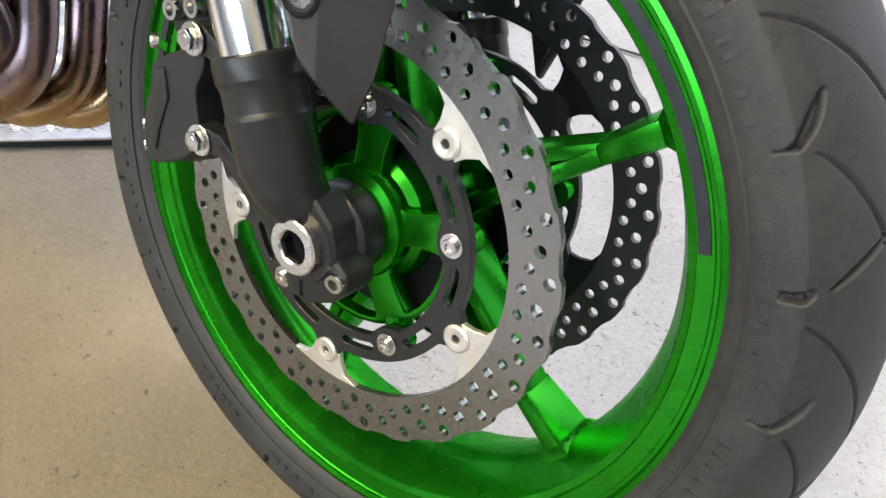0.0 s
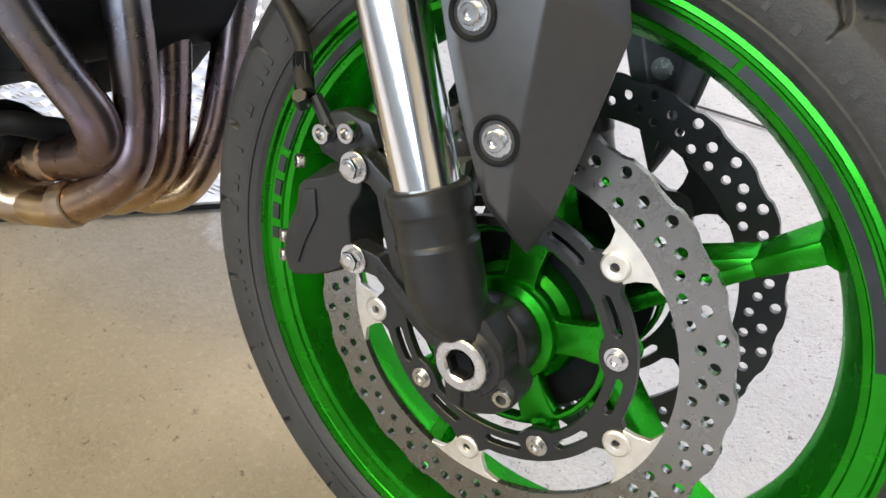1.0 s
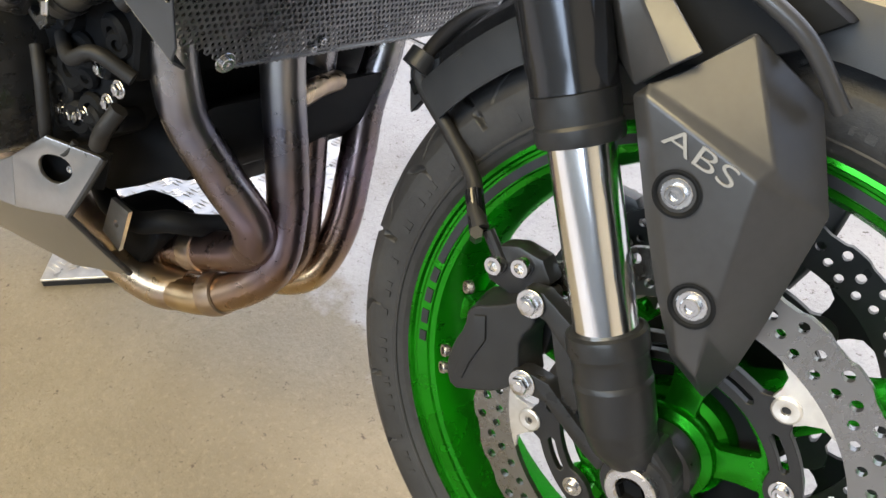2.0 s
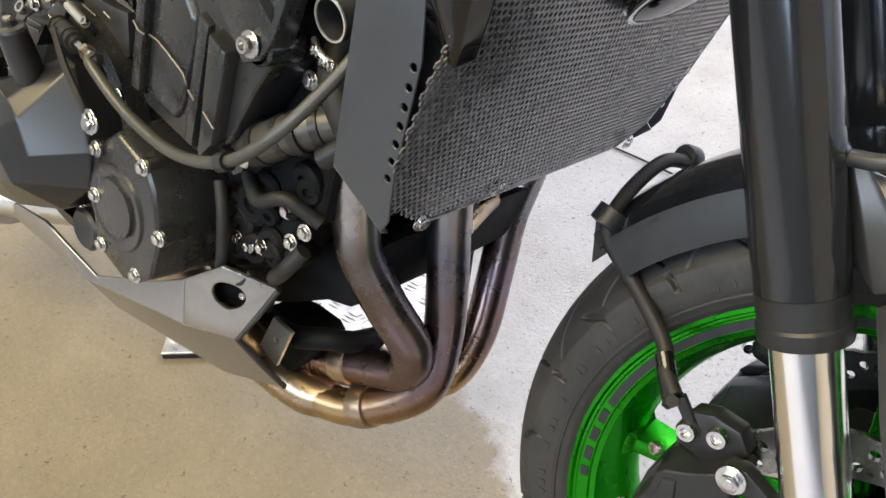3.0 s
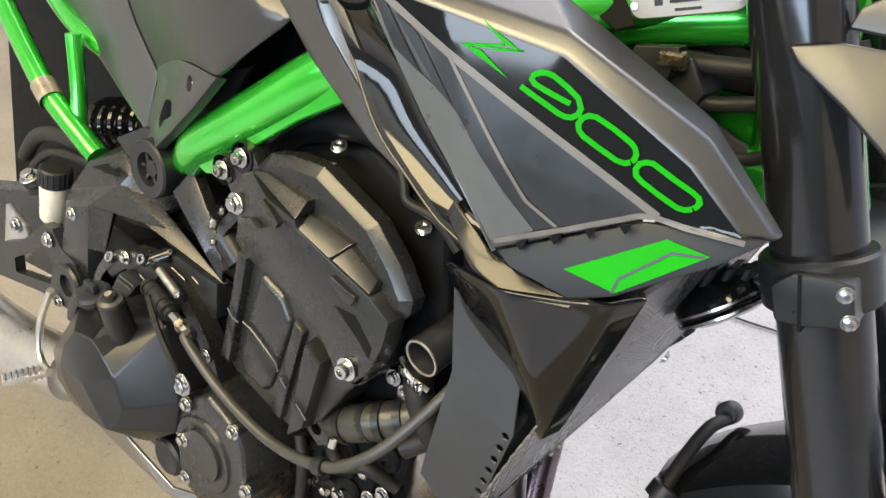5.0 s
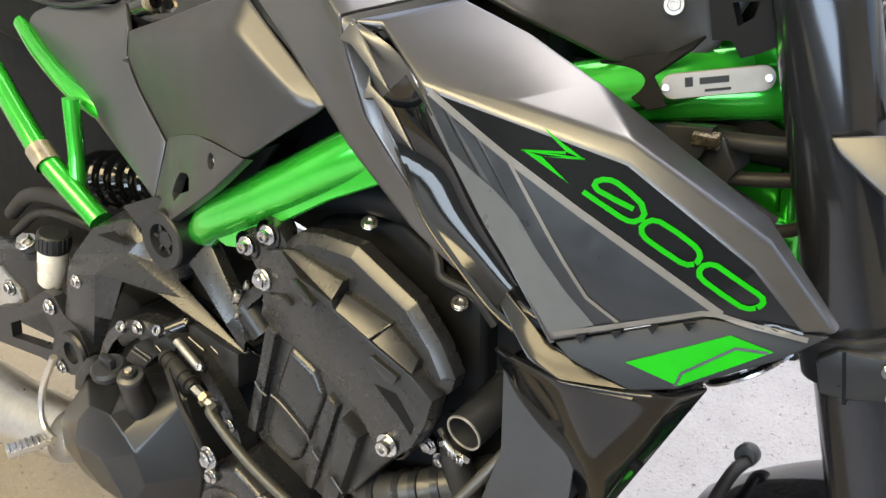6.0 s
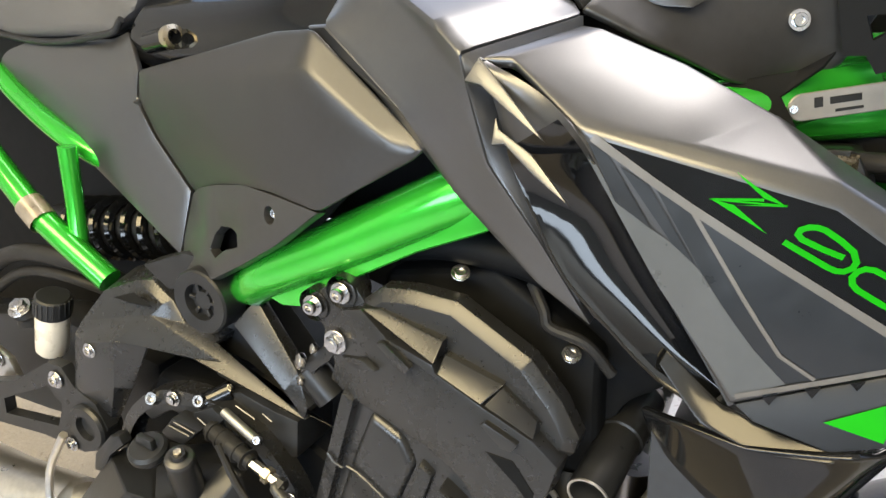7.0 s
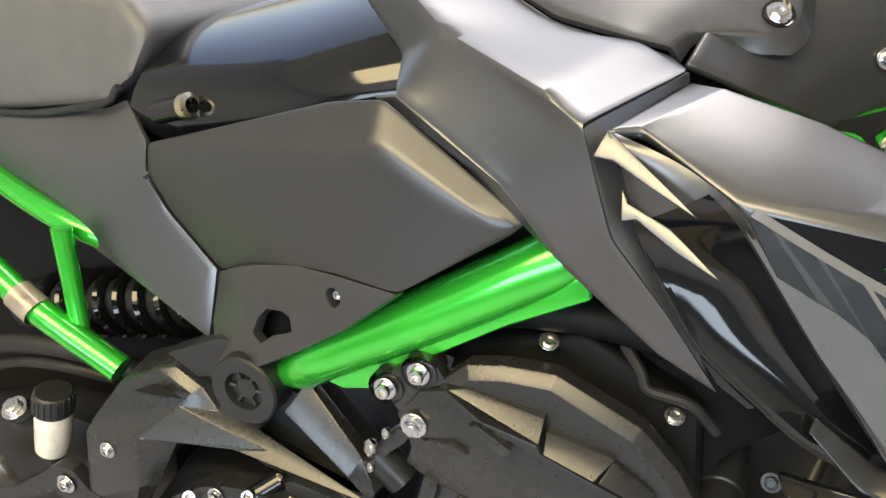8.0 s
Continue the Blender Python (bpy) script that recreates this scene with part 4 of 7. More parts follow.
for s in (-1, 1):
    part("clamp_ring", lathe([(0.0275, -0.016), (0.034, -0.016), (0.036, -0.013), (0.036, 0.013), (0.034, 0.016), (0.0275, 0.016)], on_fork(1.0, 0.107 * s), FORK_UP, 36, True), BLACK_CAST, top)
    part("fork_cap", lathe([(0, 0.012), (0.018, 0.012), (0.026, 0.008), (0.0272, -0.12), (0, -0.12)], on_fork(1.025, 0.107 * s), FORK_UP, 36), FORK_BLACK, top)
    part("bar_riser", lathe([(0, 0.05), (0.017, 0.05), (0.019, 0.046), (0.019, 0), (0, 0)], (-0.318, 0.045 * s, 1.018), FORK_UP, 24), BLACK_CAST, top)
part("handlebar", tube([(-0.43, -0.40, 1.075), (-0.40, -0.30, 1.085), (-0.345, -0.12, 1.068), (-0.338, 0.0, 1.066), (-0.345, 0.12, 1.068), (-0.40, 0.30, 1.085), (-0.43, 0.40, 1.075)], 0.013, 18), BLACK, top, "black handlebar")

# headlight cowl beside the fork
cowl = empty("headlight_cowl", moto)
for s in (-1, 1):
    hv = [(-0.247, s * 0.140, 0.872), (-0.222, s * 0.134, 0.879), (-0.165, s * 0.120, 0.880), (-0.110, s * 0.090, 0.865), (-0.239, s * 0.142, 0.864), (-0.209, s * 0.146, 0.849), (-0.180, s * 0.146, 0.830), (-0.120, s * 0.130, 0.790), (-0.070, s * 0.090, 0.80)]
    part("cowl_side", solid(hv, [(0, 1, 5, 4), (1, 2, 6, 5), (2, 3, 7, 6), (3, 8, 7)], 0.003, 3, 0.005), GREY_SATIN, cowl, "satin graphite headlight cowl side")
    bv = [(-0.226, s * 0.120, 0.884), (-0.224, s * 0.118, 0.895), (-0.208, s * 0.112, 0.908), (-0.160, s * 0.095, 0.925), (-0.110, s * 0.07, 0.905), (-0.160, s * 0.112, 0.884)]
    part("cowl_top", solid(bv, [(0, 1, 2, 5), (2, 3, 4, 5)], 0.003, 3, 0.005), GREY_SATIN, cowl)

# ---- exhaust headers ----
exhaust = empty("exhaust_system", moto)
PIPES = [
    [(-0.415, -0.140, 0.540), (-0.425, -0.140, 0.491), (-0.425, -0.135, 0.446), (-0.423, -0.125, 0.411), (-0.408, -0.105, 0.366), (-0.387, -0.088, 0.325), (-0.398, -0.080, 0.290), (-0.464, -0.080, 0.262), (-0.519, -0.080, 0.243)],
    [(-0.400, -0.050, 0.540), (-0.398, -0.050, 0.480), (-0.394, -0.050, 0.434), (-0.386, -0.050, 0.381), (-0.380, -0.052, 0.322), (-0.384, -0.065, 0.268), (-0.438, -0.085, 0.224), (-0.491, -0.095, 0.211), (-0.530, -0.100, 0.213)],
    [(-0.440, 0.045, 0.540), (-0.444, 0.042, 0.450), (-0.444, 0.038, 0.383), (-0.436, 0.030, 0.300), (-0.428, 0.012, 0.240), (-0.455, -0.020, 0.208), (-0.505, -0.035, 0.205)],
    [(-0.415, 0.125, 0.540), (-0.420, 0.115, 0.450), (-0.424, 0.100, 0.391), (-0.420, 0.088, 0.334), (-0.410, 0.060, 0.262), (-0.420, 0.030, 0.215), (-0.460, 0.010, 0.200), (-0.510, 0.0, 0.205)],
]
for pts in PIPES:
    part("header_pipe", tube(pts, 0.0195, 22, 10), EXHAUST, exhaust, "brown and violet heat-tinted header pipe")
for c, d, r in (((-0.468, -0.080, 0.260), (-1, 0, -0.35), 0.0225), ((-0.436, -0.084, 0.226), (-1, -0.15, -0.55), 0.0225), ((-0.490, -0.035, 0.205), (-1, -0.2, 0), 0.022)):
    part("weld_collar", lathe([(0.0192, -0.012), (r - 0.001, -0.011), (r, -0.003), (r, 0.003), (r - 0.0005, 0.008), (0.0192, 0.010)], c, d, 28), EXHAUST_JOINT, exhaust, "straw-coloured welded joint")
part("collector_pipe", tube([(-0.470, -0.086, 0.215), (-0.500, -0.095, 0.210), (-0.540, -0.100, 0.216), (-0.60, -0.095, 0.225), (-0.75, -0.08, 0.23), (-0.95, -0.06, 0.24)], [0.021, 0.024, 0.026, 0.03, 0.034, 0.036], 24), EXHAUST_JOINT, exhaust, "straw-coloured collector pipe")
part("collector_pipe", tube([(-0.500, -0.080, 0.246), (-0.545, -0.078, 0.235), (-0.62, -0.07, 0.23)], [0.021, 0.023, 0.026], 20), EXHAUST, exhaust)
part("balance_pipe", tube([(-0.388, -0.040, 0.430), (-0.400, 0.0, 0.432), (-0.414, 0.04, 0.428)], 0.010, 12), EXHAUST_JOINT, exhaust)
part("silencer", tube([(-0.98, -0.165, 0.262), (-1.10, -0.17, 0.232), (-1.30, -0.175, 0.21)], [0.038, 0.045, 0.05], 32, smooth=False), ALU, exhaust, "brushed silver silencer tube")
part("link_pipe", tube([(-0.90, -0.10, 0.262), (-0.985, -0.165, 0.262)], 0.03, 20), ALU, exhaust)

# ---- radiator and guard ----
rad = empty("radiator", moto)


def on_guard(y, z, off=0.0):
    return (-0.350 + 0.36 * (z - 0.485) - off, y, z)


GUARD_EDGE = [(-0.150, 0.484), (0.150, 0.484), (0.195, 0.505), (0.212, 0.56), (0.212, 0.742), (-0.214, 0.742), (-0.221, 0.62), (-0.212, 0.545), (-0.200, 0.512)]


def inside(y, z, poly):
    c = False
    for i in range(len(poly)):
        (a, b), (d, e) = poly[i], poly[i - 1]
        if (b > z) != (e > z) and y < (d - a) * (z - b) / (e - b) + a:
            c = not c
    return c


def guard_mesh():
    """A sheet punched with staggered six-sided holes."""
    pitch, hole = 0.0056, 0.0019
    rad_cell = pitch / math.sqrt(3)
    verts, faces = [], []
    row = pitch * math.sqrt(3) / 2
    for j in range(-2, 54):
        for i in range(-42, 43):
            y, z = i * pitch + (j % 2) * pitch / 2, 0.484 + j * row
            if not inside(y, z, GUARD_EDGE):
                continue
            b = len(verts)
            for rr in (rad_cell, hole):
                for k in range(6):
                    a = math.pi / 6 + k * math.pi / 3
                    verts.append(on_guard(y + rr * math.cos(a), z + rr * math.sin(a)))
            for k in range(6):
                m = (k + 1) % 6
                faces.append((b + k, b + m, b + 6 + m, b + 6 + k))
    me = bpy.data.meshes.new("guard_mesh")
    me.from_pydata(verts, [], faces)
    return me


gm = part("guard_mesh", guard_mesh(), MESH_PAINT, rad, "black punched radiator guard mesh")
gm["kind"] = "stuff"
mod = gm.modifiers.new("thickness", "SOLIDIFY")
mod.thickness = 0.0012
frame_pts = [on_guard(y, z, 0.001) for y, z in GUARD_EDGE]
part("guard_frame", tube(frame_pts[:6], 0.0020, 8, smooth=False), MESH_PAINT, rad)
cv = [on_guard(y, z, d) for d in (0.008, 0.046) for y, z in ((-0.15, 0.502), (0.15, 0.502), (0.168, 0.735), (-0.168, 0.735))]
part("radiator_core", solid(cv, [(0, 1, 2, 3), (7, 6, 5, 4), (0, 4, 5, 1), (1, 5, 6, 2), (2, 6, 7, 3), (3, 7, 4, 0)], 0.002, 1), RADIATOR, rad, "grey finned radiator core")
for i in range(24):
    z = 0.51 + i * 0.0094
    part("core_tube", tube([on_guard(-0.16, z, 0.0078), on_guard(0.16, z, 0.0078)], 0.0016, 6, smooth=False), RADIATOR, rad)
for s in (-1, 1):
    tv = [on_guard(y, z, d) for d in (0.010, 0.05) for y, z in ((s * 0.152, 0.50), (s * 0.198, 0.53), (s * 0.205, 0.735), (s * 0.168, 0.735))]
    part("end_tank", solid(tv, [(0, 1, 2, 3), (7, 6, 5, 4), (0, 4, 5, 1), (1, 5, 6, 2), (2, 6, 7, 3), (3, 7, 4, 0)], 0.005, 2), BLACK, rad, "black radiator end tank")
    # satin side plate with a row of punched holes along its front edge
    side = [(-0.372, 0.705), (-0.345, 0.700), (-0.312, 0.655), (-0.309, 0.620), (-0.328, 0.545), (-0.333, 0.508), (-0.340, 0.497), (-0.383, 0.530), (-0.376, 0.565), (-0.362, 0.640)]
    hl = [circle((-0.3145 - 0.0052 * k * 0.62, 0.616 - 0.0128 * k), 0.0026, 10) for k in range(7)]
    bm = flat_with_holes([side] + hl, s * 0.2245, s * 0.2225)
    for v in bm.verts:
        v.co.y -= s * max(0.0, (0.62 - v.co.z)) * 0.16
    part("side_plate", bevelled(bm, 0.0005, 1, 50), COOL_PLATE, rad, "satin dark side plate with punched holes", 20)
    part("side_plate_fold", solid([(-0.384, s * 0.209, 0.529), (-0.340, s * 0.204, 0.496), (-0.349, s * 0.188, 0.487), (-0.392, s * 0.190, 0.516)], [(0, 1, 2, 3)], 0, 1, 0.002), COOL_PLATE, rad)
    bolt((-0.343, s * 0.158, 0.4905), rad, 0.0052, "button", axis=(0.93, s * 0.1, -0.3))
for y, z in ((-0.068, 0.489), (-0.060, 0.4945)):
    bolt(on_guard(y, z, -0.002), rad, 0.003, "button", axis=(0.93, 0, -0.3), washer=False)
for k in range(5):
    z = 0.505 + 0.02 * k
    bolt(on_guard(0.2, z + 0.02, -0.001), rad, 0.0032, "button", axis=(0.93, 0, -0.3), washer=False)

# horn in front of the radiator
horn = empty("horn", moto)
HORN_AT, HORN_UP = (-0.262, -0.018, 0.662), (-0.69, 0.055, 0.72)
part("horn_body", lathe([(0, 0.030), (0.014, 0.029), (0.020, 0.022), (0.031, 0.016), (0.036, 0.009), (0.037, 0.0), (0.034, -0.006), (0.026, -0.009), (0.012, -0.010), (0, -0.010)], HORN_AT, HORN_UP, 40), BLACK_GLOSS, horn, "black disc horn")
for h in (-0.004, 0.003):
    part("horn_rim", lathe([(0.0345, h - 0.0013), (0.0385, h - 0.001), (0.0385, h + 0.001), (0.0345, h + 0.0013)], HORN_AT, HORN_UP, 40, True), BRIGHT, horn, "bright metal rim")
for k in range(6):
    part("horn_rib", prism([(-0.29 + 0.011 * k, 0.676), (-0.284 + 0.011 * k, 0.679), (-0.280 + 0.011 * k, 0.705 - 0.004 * abs(k - 3)), (-0.287 + 0.011 * k, 0.702 - 0.004 * abs(k - 3))], -0.045 + 0.004 * k, -0.012, 0.0015, 1), BLACK, horn)
part("horn_bracket", tube([(-0.262, -0.02, 0.69), (-0.240, -0.03, 0.706), (-0.215, -0.045, 0.722)], 0.006, 8), BLACK_CAST, horn)

# ---- engine ----
engine = empty("engine", moto)
cc = [(-0.455, 0.425), (-0.445, 0.47), (-0.60, 0.50), (-0.70, 0.54), (-0.83, 0.52), (-0.88, 0.44), (-0.86, 0.36), (-0.72, 0.325), (-0.57, 0.345), (-0.49, 0.385)]
part("crankcase", prism(cc, -0.168, 0.16, 0.012, 3), DARK, engine, "dark crankcase")
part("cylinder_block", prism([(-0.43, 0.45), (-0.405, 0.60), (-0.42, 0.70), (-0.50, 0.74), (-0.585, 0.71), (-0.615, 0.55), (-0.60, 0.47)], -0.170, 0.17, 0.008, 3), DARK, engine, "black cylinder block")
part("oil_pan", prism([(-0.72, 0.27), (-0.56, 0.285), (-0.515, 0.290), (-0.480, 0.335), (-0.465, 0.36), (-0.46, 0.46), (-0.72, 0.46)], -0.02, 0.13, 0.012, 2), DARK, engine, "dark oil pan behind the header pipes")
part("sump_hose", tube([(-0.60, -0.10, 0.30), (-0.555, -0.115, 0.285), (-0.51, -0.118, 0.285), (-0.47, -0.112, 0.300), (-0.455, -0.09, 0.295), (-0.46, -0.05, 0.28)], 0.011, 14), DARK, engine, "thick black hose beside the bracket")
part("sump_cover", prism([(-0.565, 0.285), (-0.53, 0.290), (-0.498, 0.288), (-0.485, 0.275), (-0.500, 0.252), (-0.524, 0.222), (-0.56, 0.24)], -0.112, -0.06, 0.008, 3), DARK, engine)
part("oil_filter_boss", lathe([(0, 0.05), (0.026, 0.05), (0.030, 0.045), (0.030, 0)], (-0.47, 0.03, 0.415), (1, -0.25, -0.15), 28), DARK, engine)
# pick-up cover with its round dome
rot = [(-0.604, 0.492), (-0.556, 0.474), (-0.546, 0.455), (-0.541, 0.405), (-0.556, 0.360), (-0.575, 0.348), (-0.604, 0.338), (-0.640, 0.352), (-0.652, 0.372), (-0.655, 0.430), (-0.640, 0.466)]
pick = part("pickup_cover", prism(rot, -0.236, -0.160, 0.006, 3, 0.10), COVER, moto, "satin black pick-up cover")
part("cover_dome", lathe([(0.040, -0.001), (0.038, 0.0025), (0.034, 0.003), (0.030, 0.0015), (0.027, 0.0012), (0.026, 0.0045), (0.0, 0.0055)], (-0.606, -0.236, 0.415), (0, -1, 0), 48), COVER, pick)
for x, z, y in ((-0.546, 0.411, -0.231), (-0.566, 0.466, -0.231), (-0.628, 0.461, -0.235), (-0.583, 0.359, -0.231), (-0.632, 0.418, -0.236), (-0.634, 0.368, -0.232)):
    bolt((x, y - 0.004, z), pick, 0.0047, "hex")
    part("bolt_boss", lathe([(0.0075, -0.018), (0.0075, -0.001), (0.0068, 0.0)], (x, y - 0.0035, z), (0, -1, 0), 18), COVER, pick)

# clutch cover: faceted dome
cl = empty("clutch_cover", moto)
oc = (-0.722, 0.450)
verts = [(-0.7585, -0.2720, 0.4864), (-0.7268, -0.2720, 0.4947), (-0.7051, -0.2730, 0.4837), (-0.6889, -0.2740, 0.4727), (-0.6774, -0.2730, 0.4420), (-0.6885, -0.2790, 0.4184),
         (-0.6931, -0.2820, 0.4142), (-0.7351, -0.2800, 0.4065), (-0.7626, -0.2810, 0.4223), (-0.7742, -0.2810, 0.4405), (-0.7725, -0.2760, 0.4645), (-0.8261, -0.2320, 0.4634),
         (-0.7715, -0.2300, 0.4784), (-0.6871, -0.2290, 0.5226), (-0.6708, -0.2310, 0.5201), (-0.6418, -0.2370, 0.4513), (-0.6454, -0.2380, 0.4161), (-0.6873, -0.2420, 0.3807),
         (-0.7651, -0.2460, 0.3558), (-0.8196, -0.2460, 0.3465), (-0.8566, -0.2460, 0.3628), (-0.8647, -0.2440, 0.3964), (-0.7257, -0.2840, 0.4496)]
verts += [(x, -0.195, z) for x, _, z in verts[11:22]]
n = 11
faces = []
for i in range(n):
    j = (i + 1) % n
    faces += [(i, j, 2 * n), (i, n + i, n + j, j), (n + i, 2 * n + 1 + i, 2 * n + 1 + j, n + j)]
part("clutch_dome", solid(verts, faces, 0.0022, 3), COVER_DIMMED, cl, "satin black faceted clutch cover", 16)
part("clutch_flange", lathe([(0.10, 0.0), (0.112, 0.0), (0.112, 0.018), (0.10, 0.02)], (oc[0], -0.196, oc[1]), (0, -1, 0), 40), COVER, cl)
for a in (30, -12, -75, 165, 110, -150):
    bolt((oc[0] + 0.105 * math.cos(radians(a)), -0.216, oc[1] + 0.105 * math.sin(radians(a))), cl, 0.0046, "hex")
bolt((-0.628, -0.242, 0.488), cl, 0.0054, "hex")
# oil level window and filler
part("sight_glass", merged(lathe([(0.013, -0.004), (0.020, -0.003), (0.021, 0.004), (0.018, 0.007), (0.014, 0.006), (0.0, 0.001)], (-0.672, -0.226, 0.364), (0, -1, 0), 30)), BLACK, cl)
bolt((-0.690, -0.222, 0.372), cl, 0.0045, "hex")
FILL, FILL_UP = Vector((-0.703, -0.263, 0.540)), (0.10, -0.30, 0.95)
part("filler_neck", lathe([(0.0125, -0.085), (0.0128, -0.02), (0.0118, 0.0), (0.0, 0.0)], FILL, FILL_UP, 24), BLACK_CAST, cl)
part("filler_cap", lathe([(0, 0.012), (0.0055, 0.012), (0.0065, 0.008), (0.0105, 0.006), (0.0118, 0.003), (0.0118, -0.005), (0.0105, -0.006)], FILL, FILL_UP, 28), BLACK_CAST, cl, "black filler cap")
part("filler_washer", lathe([(0.0075, 0.0078), (0.0110, 0.0066), (0.0120, 0.0040)], FILL, FILL_UP, 28), GREY_SATIN, cl)
bolt(FILL + Vector((0.0012, -0.0035, 0.0112)), cl, 0.0034, "hex", BRASSY, FILL_UP, False)
part("wing_plug", merged(lathe([(0, 0.004), (0.014, 0.003), (0.0165, 0.0), (0.0165, -0.005), (0.012, -0.012), (0, -0.012)], (-0.745, -0.258, 0.530), (0.0, -0.3, 0.95), 28), prism([(-0.755, 0.533), (-0.735, 0.533), (-0.737, 0.542), (-0.753, 0.542)], -0.262, -0.256, 0.0015, 2)), BLACK, cl, "black wing plug")
part("plug_bracket", prism([(-0.842, 0.462), (-0.820, 0.492), (-0.808, 0.498), (-0.802, 0.490), (-0.822, 0.468), (-0.832, 0.444), (-0.846, 0.440)], -0.236, -0.224, 0.003, 2), BLACK_CAST, cl)
# clutch release and cable end
rel = empty("clutch_release", moto)
part("release_arm", prism([(-0.8022, 0.5173), (-0.7889, 0.5366), (-0.7731, 0.5461), (-0.7283, 0.5614), (-0.7185, 0.5543), (-0.7377, 0.5321), (-0.7633, 0.5330), (-0.7885, 0.5110)], -0.2145, -0.200, 0.002, 2), BLACK_CAST, rel, "black release arm")
part("release_block", prism([(-0.7634, 0.5158), (-0.7466, 0.5413), (-0.7155, 0.5418), (-0.7347, 0.5183)], -0.2300, -0.205, 0.002, 2), BLACK, rel)
# Thin grey bars draw the bright lines on the release.
part("release_edge", tube([(-0.7425, -0.2312, 0.5401), (-0.7198, -0.2312, 0.5388)], 0.0008, 6, smooth=False), GREY_PAINT, rel, "thin light grey bar along an edge")
part("release_edge", tube([(-0.7483, -0.2312, 0.5339), (-0.7253, -0.2312, 0.5330)], 0.0008, 6, smooth=False), GREY_PAINT, rel, "thin light grey bar along an edge")
part("link_bar", tube([(-0.7292, -0.2120, 0.5531), (-0.7109, -0.1960, 0.5658)], 0.0085, 14, smooth=False), BLACK_GLOSS, rel, "black cross shaft")
part("return_spring", tube([(-0.7009, -0.2160, 0.5599), (-0.6614, -0.2240, 0.5553)], 0.0042, 12, smooth=False), ALU, rel, "bare metal pull rod")
part("release_lever", prism([(-0.7329, 0.5468), (-0.7117, 0.5616), (-0.6971, 0.5567), (-0.7130, 0.5359), (-0.7258, 0.5353)], -0.2200, -0.206, 0.0015, 2), BLACK, rel)
part("release_edge", tube([(-0.7258, -0.2212, 0.5462), (-0.7109, -0.2212, 0.5397)], 0.0008, 6, smooth=False), GREY_PAINT, rel)
part("release_edge", tube([(-0.6986, -0.2050, 0.5605), (-0.6780, -0.2050, 0.5559)], 0.0008, 6, smooth=False), GREY_PAINT, rel)
part("release_edge", tube([(-0.6741, -0.2000, 0.5598), (-0.6648, -0.2000, 0.5563)], 0.0008, 6, smooth=False), GREY_PAINT, rel)
# Plain black box fills the dark region behind the release.
part("release_backing_box", prism([(-0.7291, 0.5559), (-0.6988, 0.5709), (-0.6611, 0.5676), (-0.6385, 0.5679), (-0.6379, 0.5312), (-0.7003, 0.5028), (-0.7197, 0.5340)], -0.200, -0.150, 0.003, 2), BLACK, rel, "black box behind the release")
part("shield_plate", solid([(-0.7371, -0.1860, 0.5654), (-0.7404, -0.1780, 0.5617), (-0.6429, -0.1920, 0.5669), (-0.6426, -0.1970, 0.5653)], [(0, 1, 2, 3)], 0.0006, 1, 0.0025), COVER, rel, "thin black shield plate")
bolt((-0.7814, -0.2155, 0.5382), rel, 0.0062, "socket", axis=(0.1, -0.85, 0.5), washer=False)
bolt((-0.7271, -0.2150, 0.5589), rel, 0.0055, "socket", axis=(0.1, -0.85, 0.5), washer=False)
bolt((-0.7124, -0.1950, 0.5669), rel, 0.0036, "socket", axis=(0.1, -0.85, 0.5), washer=False)
bolt((-0.6575, -0.2250, 0.5573), rel, 0.0036, "socket", axis=(0.1, -0.85, 0.5), washer=False)
bolt((-0.626, -0.243, 0.484), rel, 0.0058, "hex", axis=(0.1, -0.95, 0.2))
part("cable_boot", tube([(-0.7105, -0.2220, 0.5423), (-0.6826, -0.2280, 0.5419), (-0.6572, -0.2330, 0.5398)], [0.0075, 0.0085, 0.006], 14), HOSE, rel, "ribbed black rubber boot")
for k in range(5):
    c = Vector((-0.7105, -0.2220, 0.5423)).lerp(Vector((-0.6572, -0.2330, 0.5398)), (k + 0.5) / 5)
    part("boot_rib", lathe([(0.006, -0.0014), (0.0094, -0.0008), (0.0094, 0.0008), (0.006, 0.0014)], c, (0.9783, -0.2019, -0.0459), 16), HOSE, rel)
part("cable_adjuster", tube([(-0.6572, -0.2330, 0.5398), (-0.6248, -0.2370, 0.5371)], 0.0046, 6), BRIGHT, rel, "bright cable adjuster")
part("adjuster_nut", lathe([(0, -0.003), (0.0068, -0.003), (0.0068, 0.003), (0, 0.003)], (-0.6394, -0.2352, 0.5383), (0.9891, -0.1221, -0.0824), 6), BRASSY, rel)
part("adjuster_nut", lathe([(0, -0.003), (0.0062, -0.003), (0.0062, 0.003), (0, 0.003)], (-0.6248, -0.2370, 0.5371), (0.9891, -0.1221, -0.0824), 6), BLACK, rel)
part("clutch_cable", tube([(-0.6248, -0.2370, 0.5371), (-0.623, -0.242, 0.534), (-0.572, -0.244, 0.511), (-0.506, -0.247, 0.502), (-0.445, -0.249, 0.518), (-0.408, -0.240, 0.547), (-0.384, -0.218, 0.585), (-0.364, -0.190, 0.630), (-0.345, -0.150, 0.68), (-0.33, -0.11, 0.74)], 0.0046, 14), GREY_CABLE, rel, "dark grey clutch cable in a wide loop")
part("cable_clip", lathe([(0.0052, -0.005), (0.0070, -0.005), (0.0070, 0.005), (0.0052, 0.005)], (-0.446, -0.249, 0.5175), (0.9, 0, 0.42), 16, True), BLACK, rel)
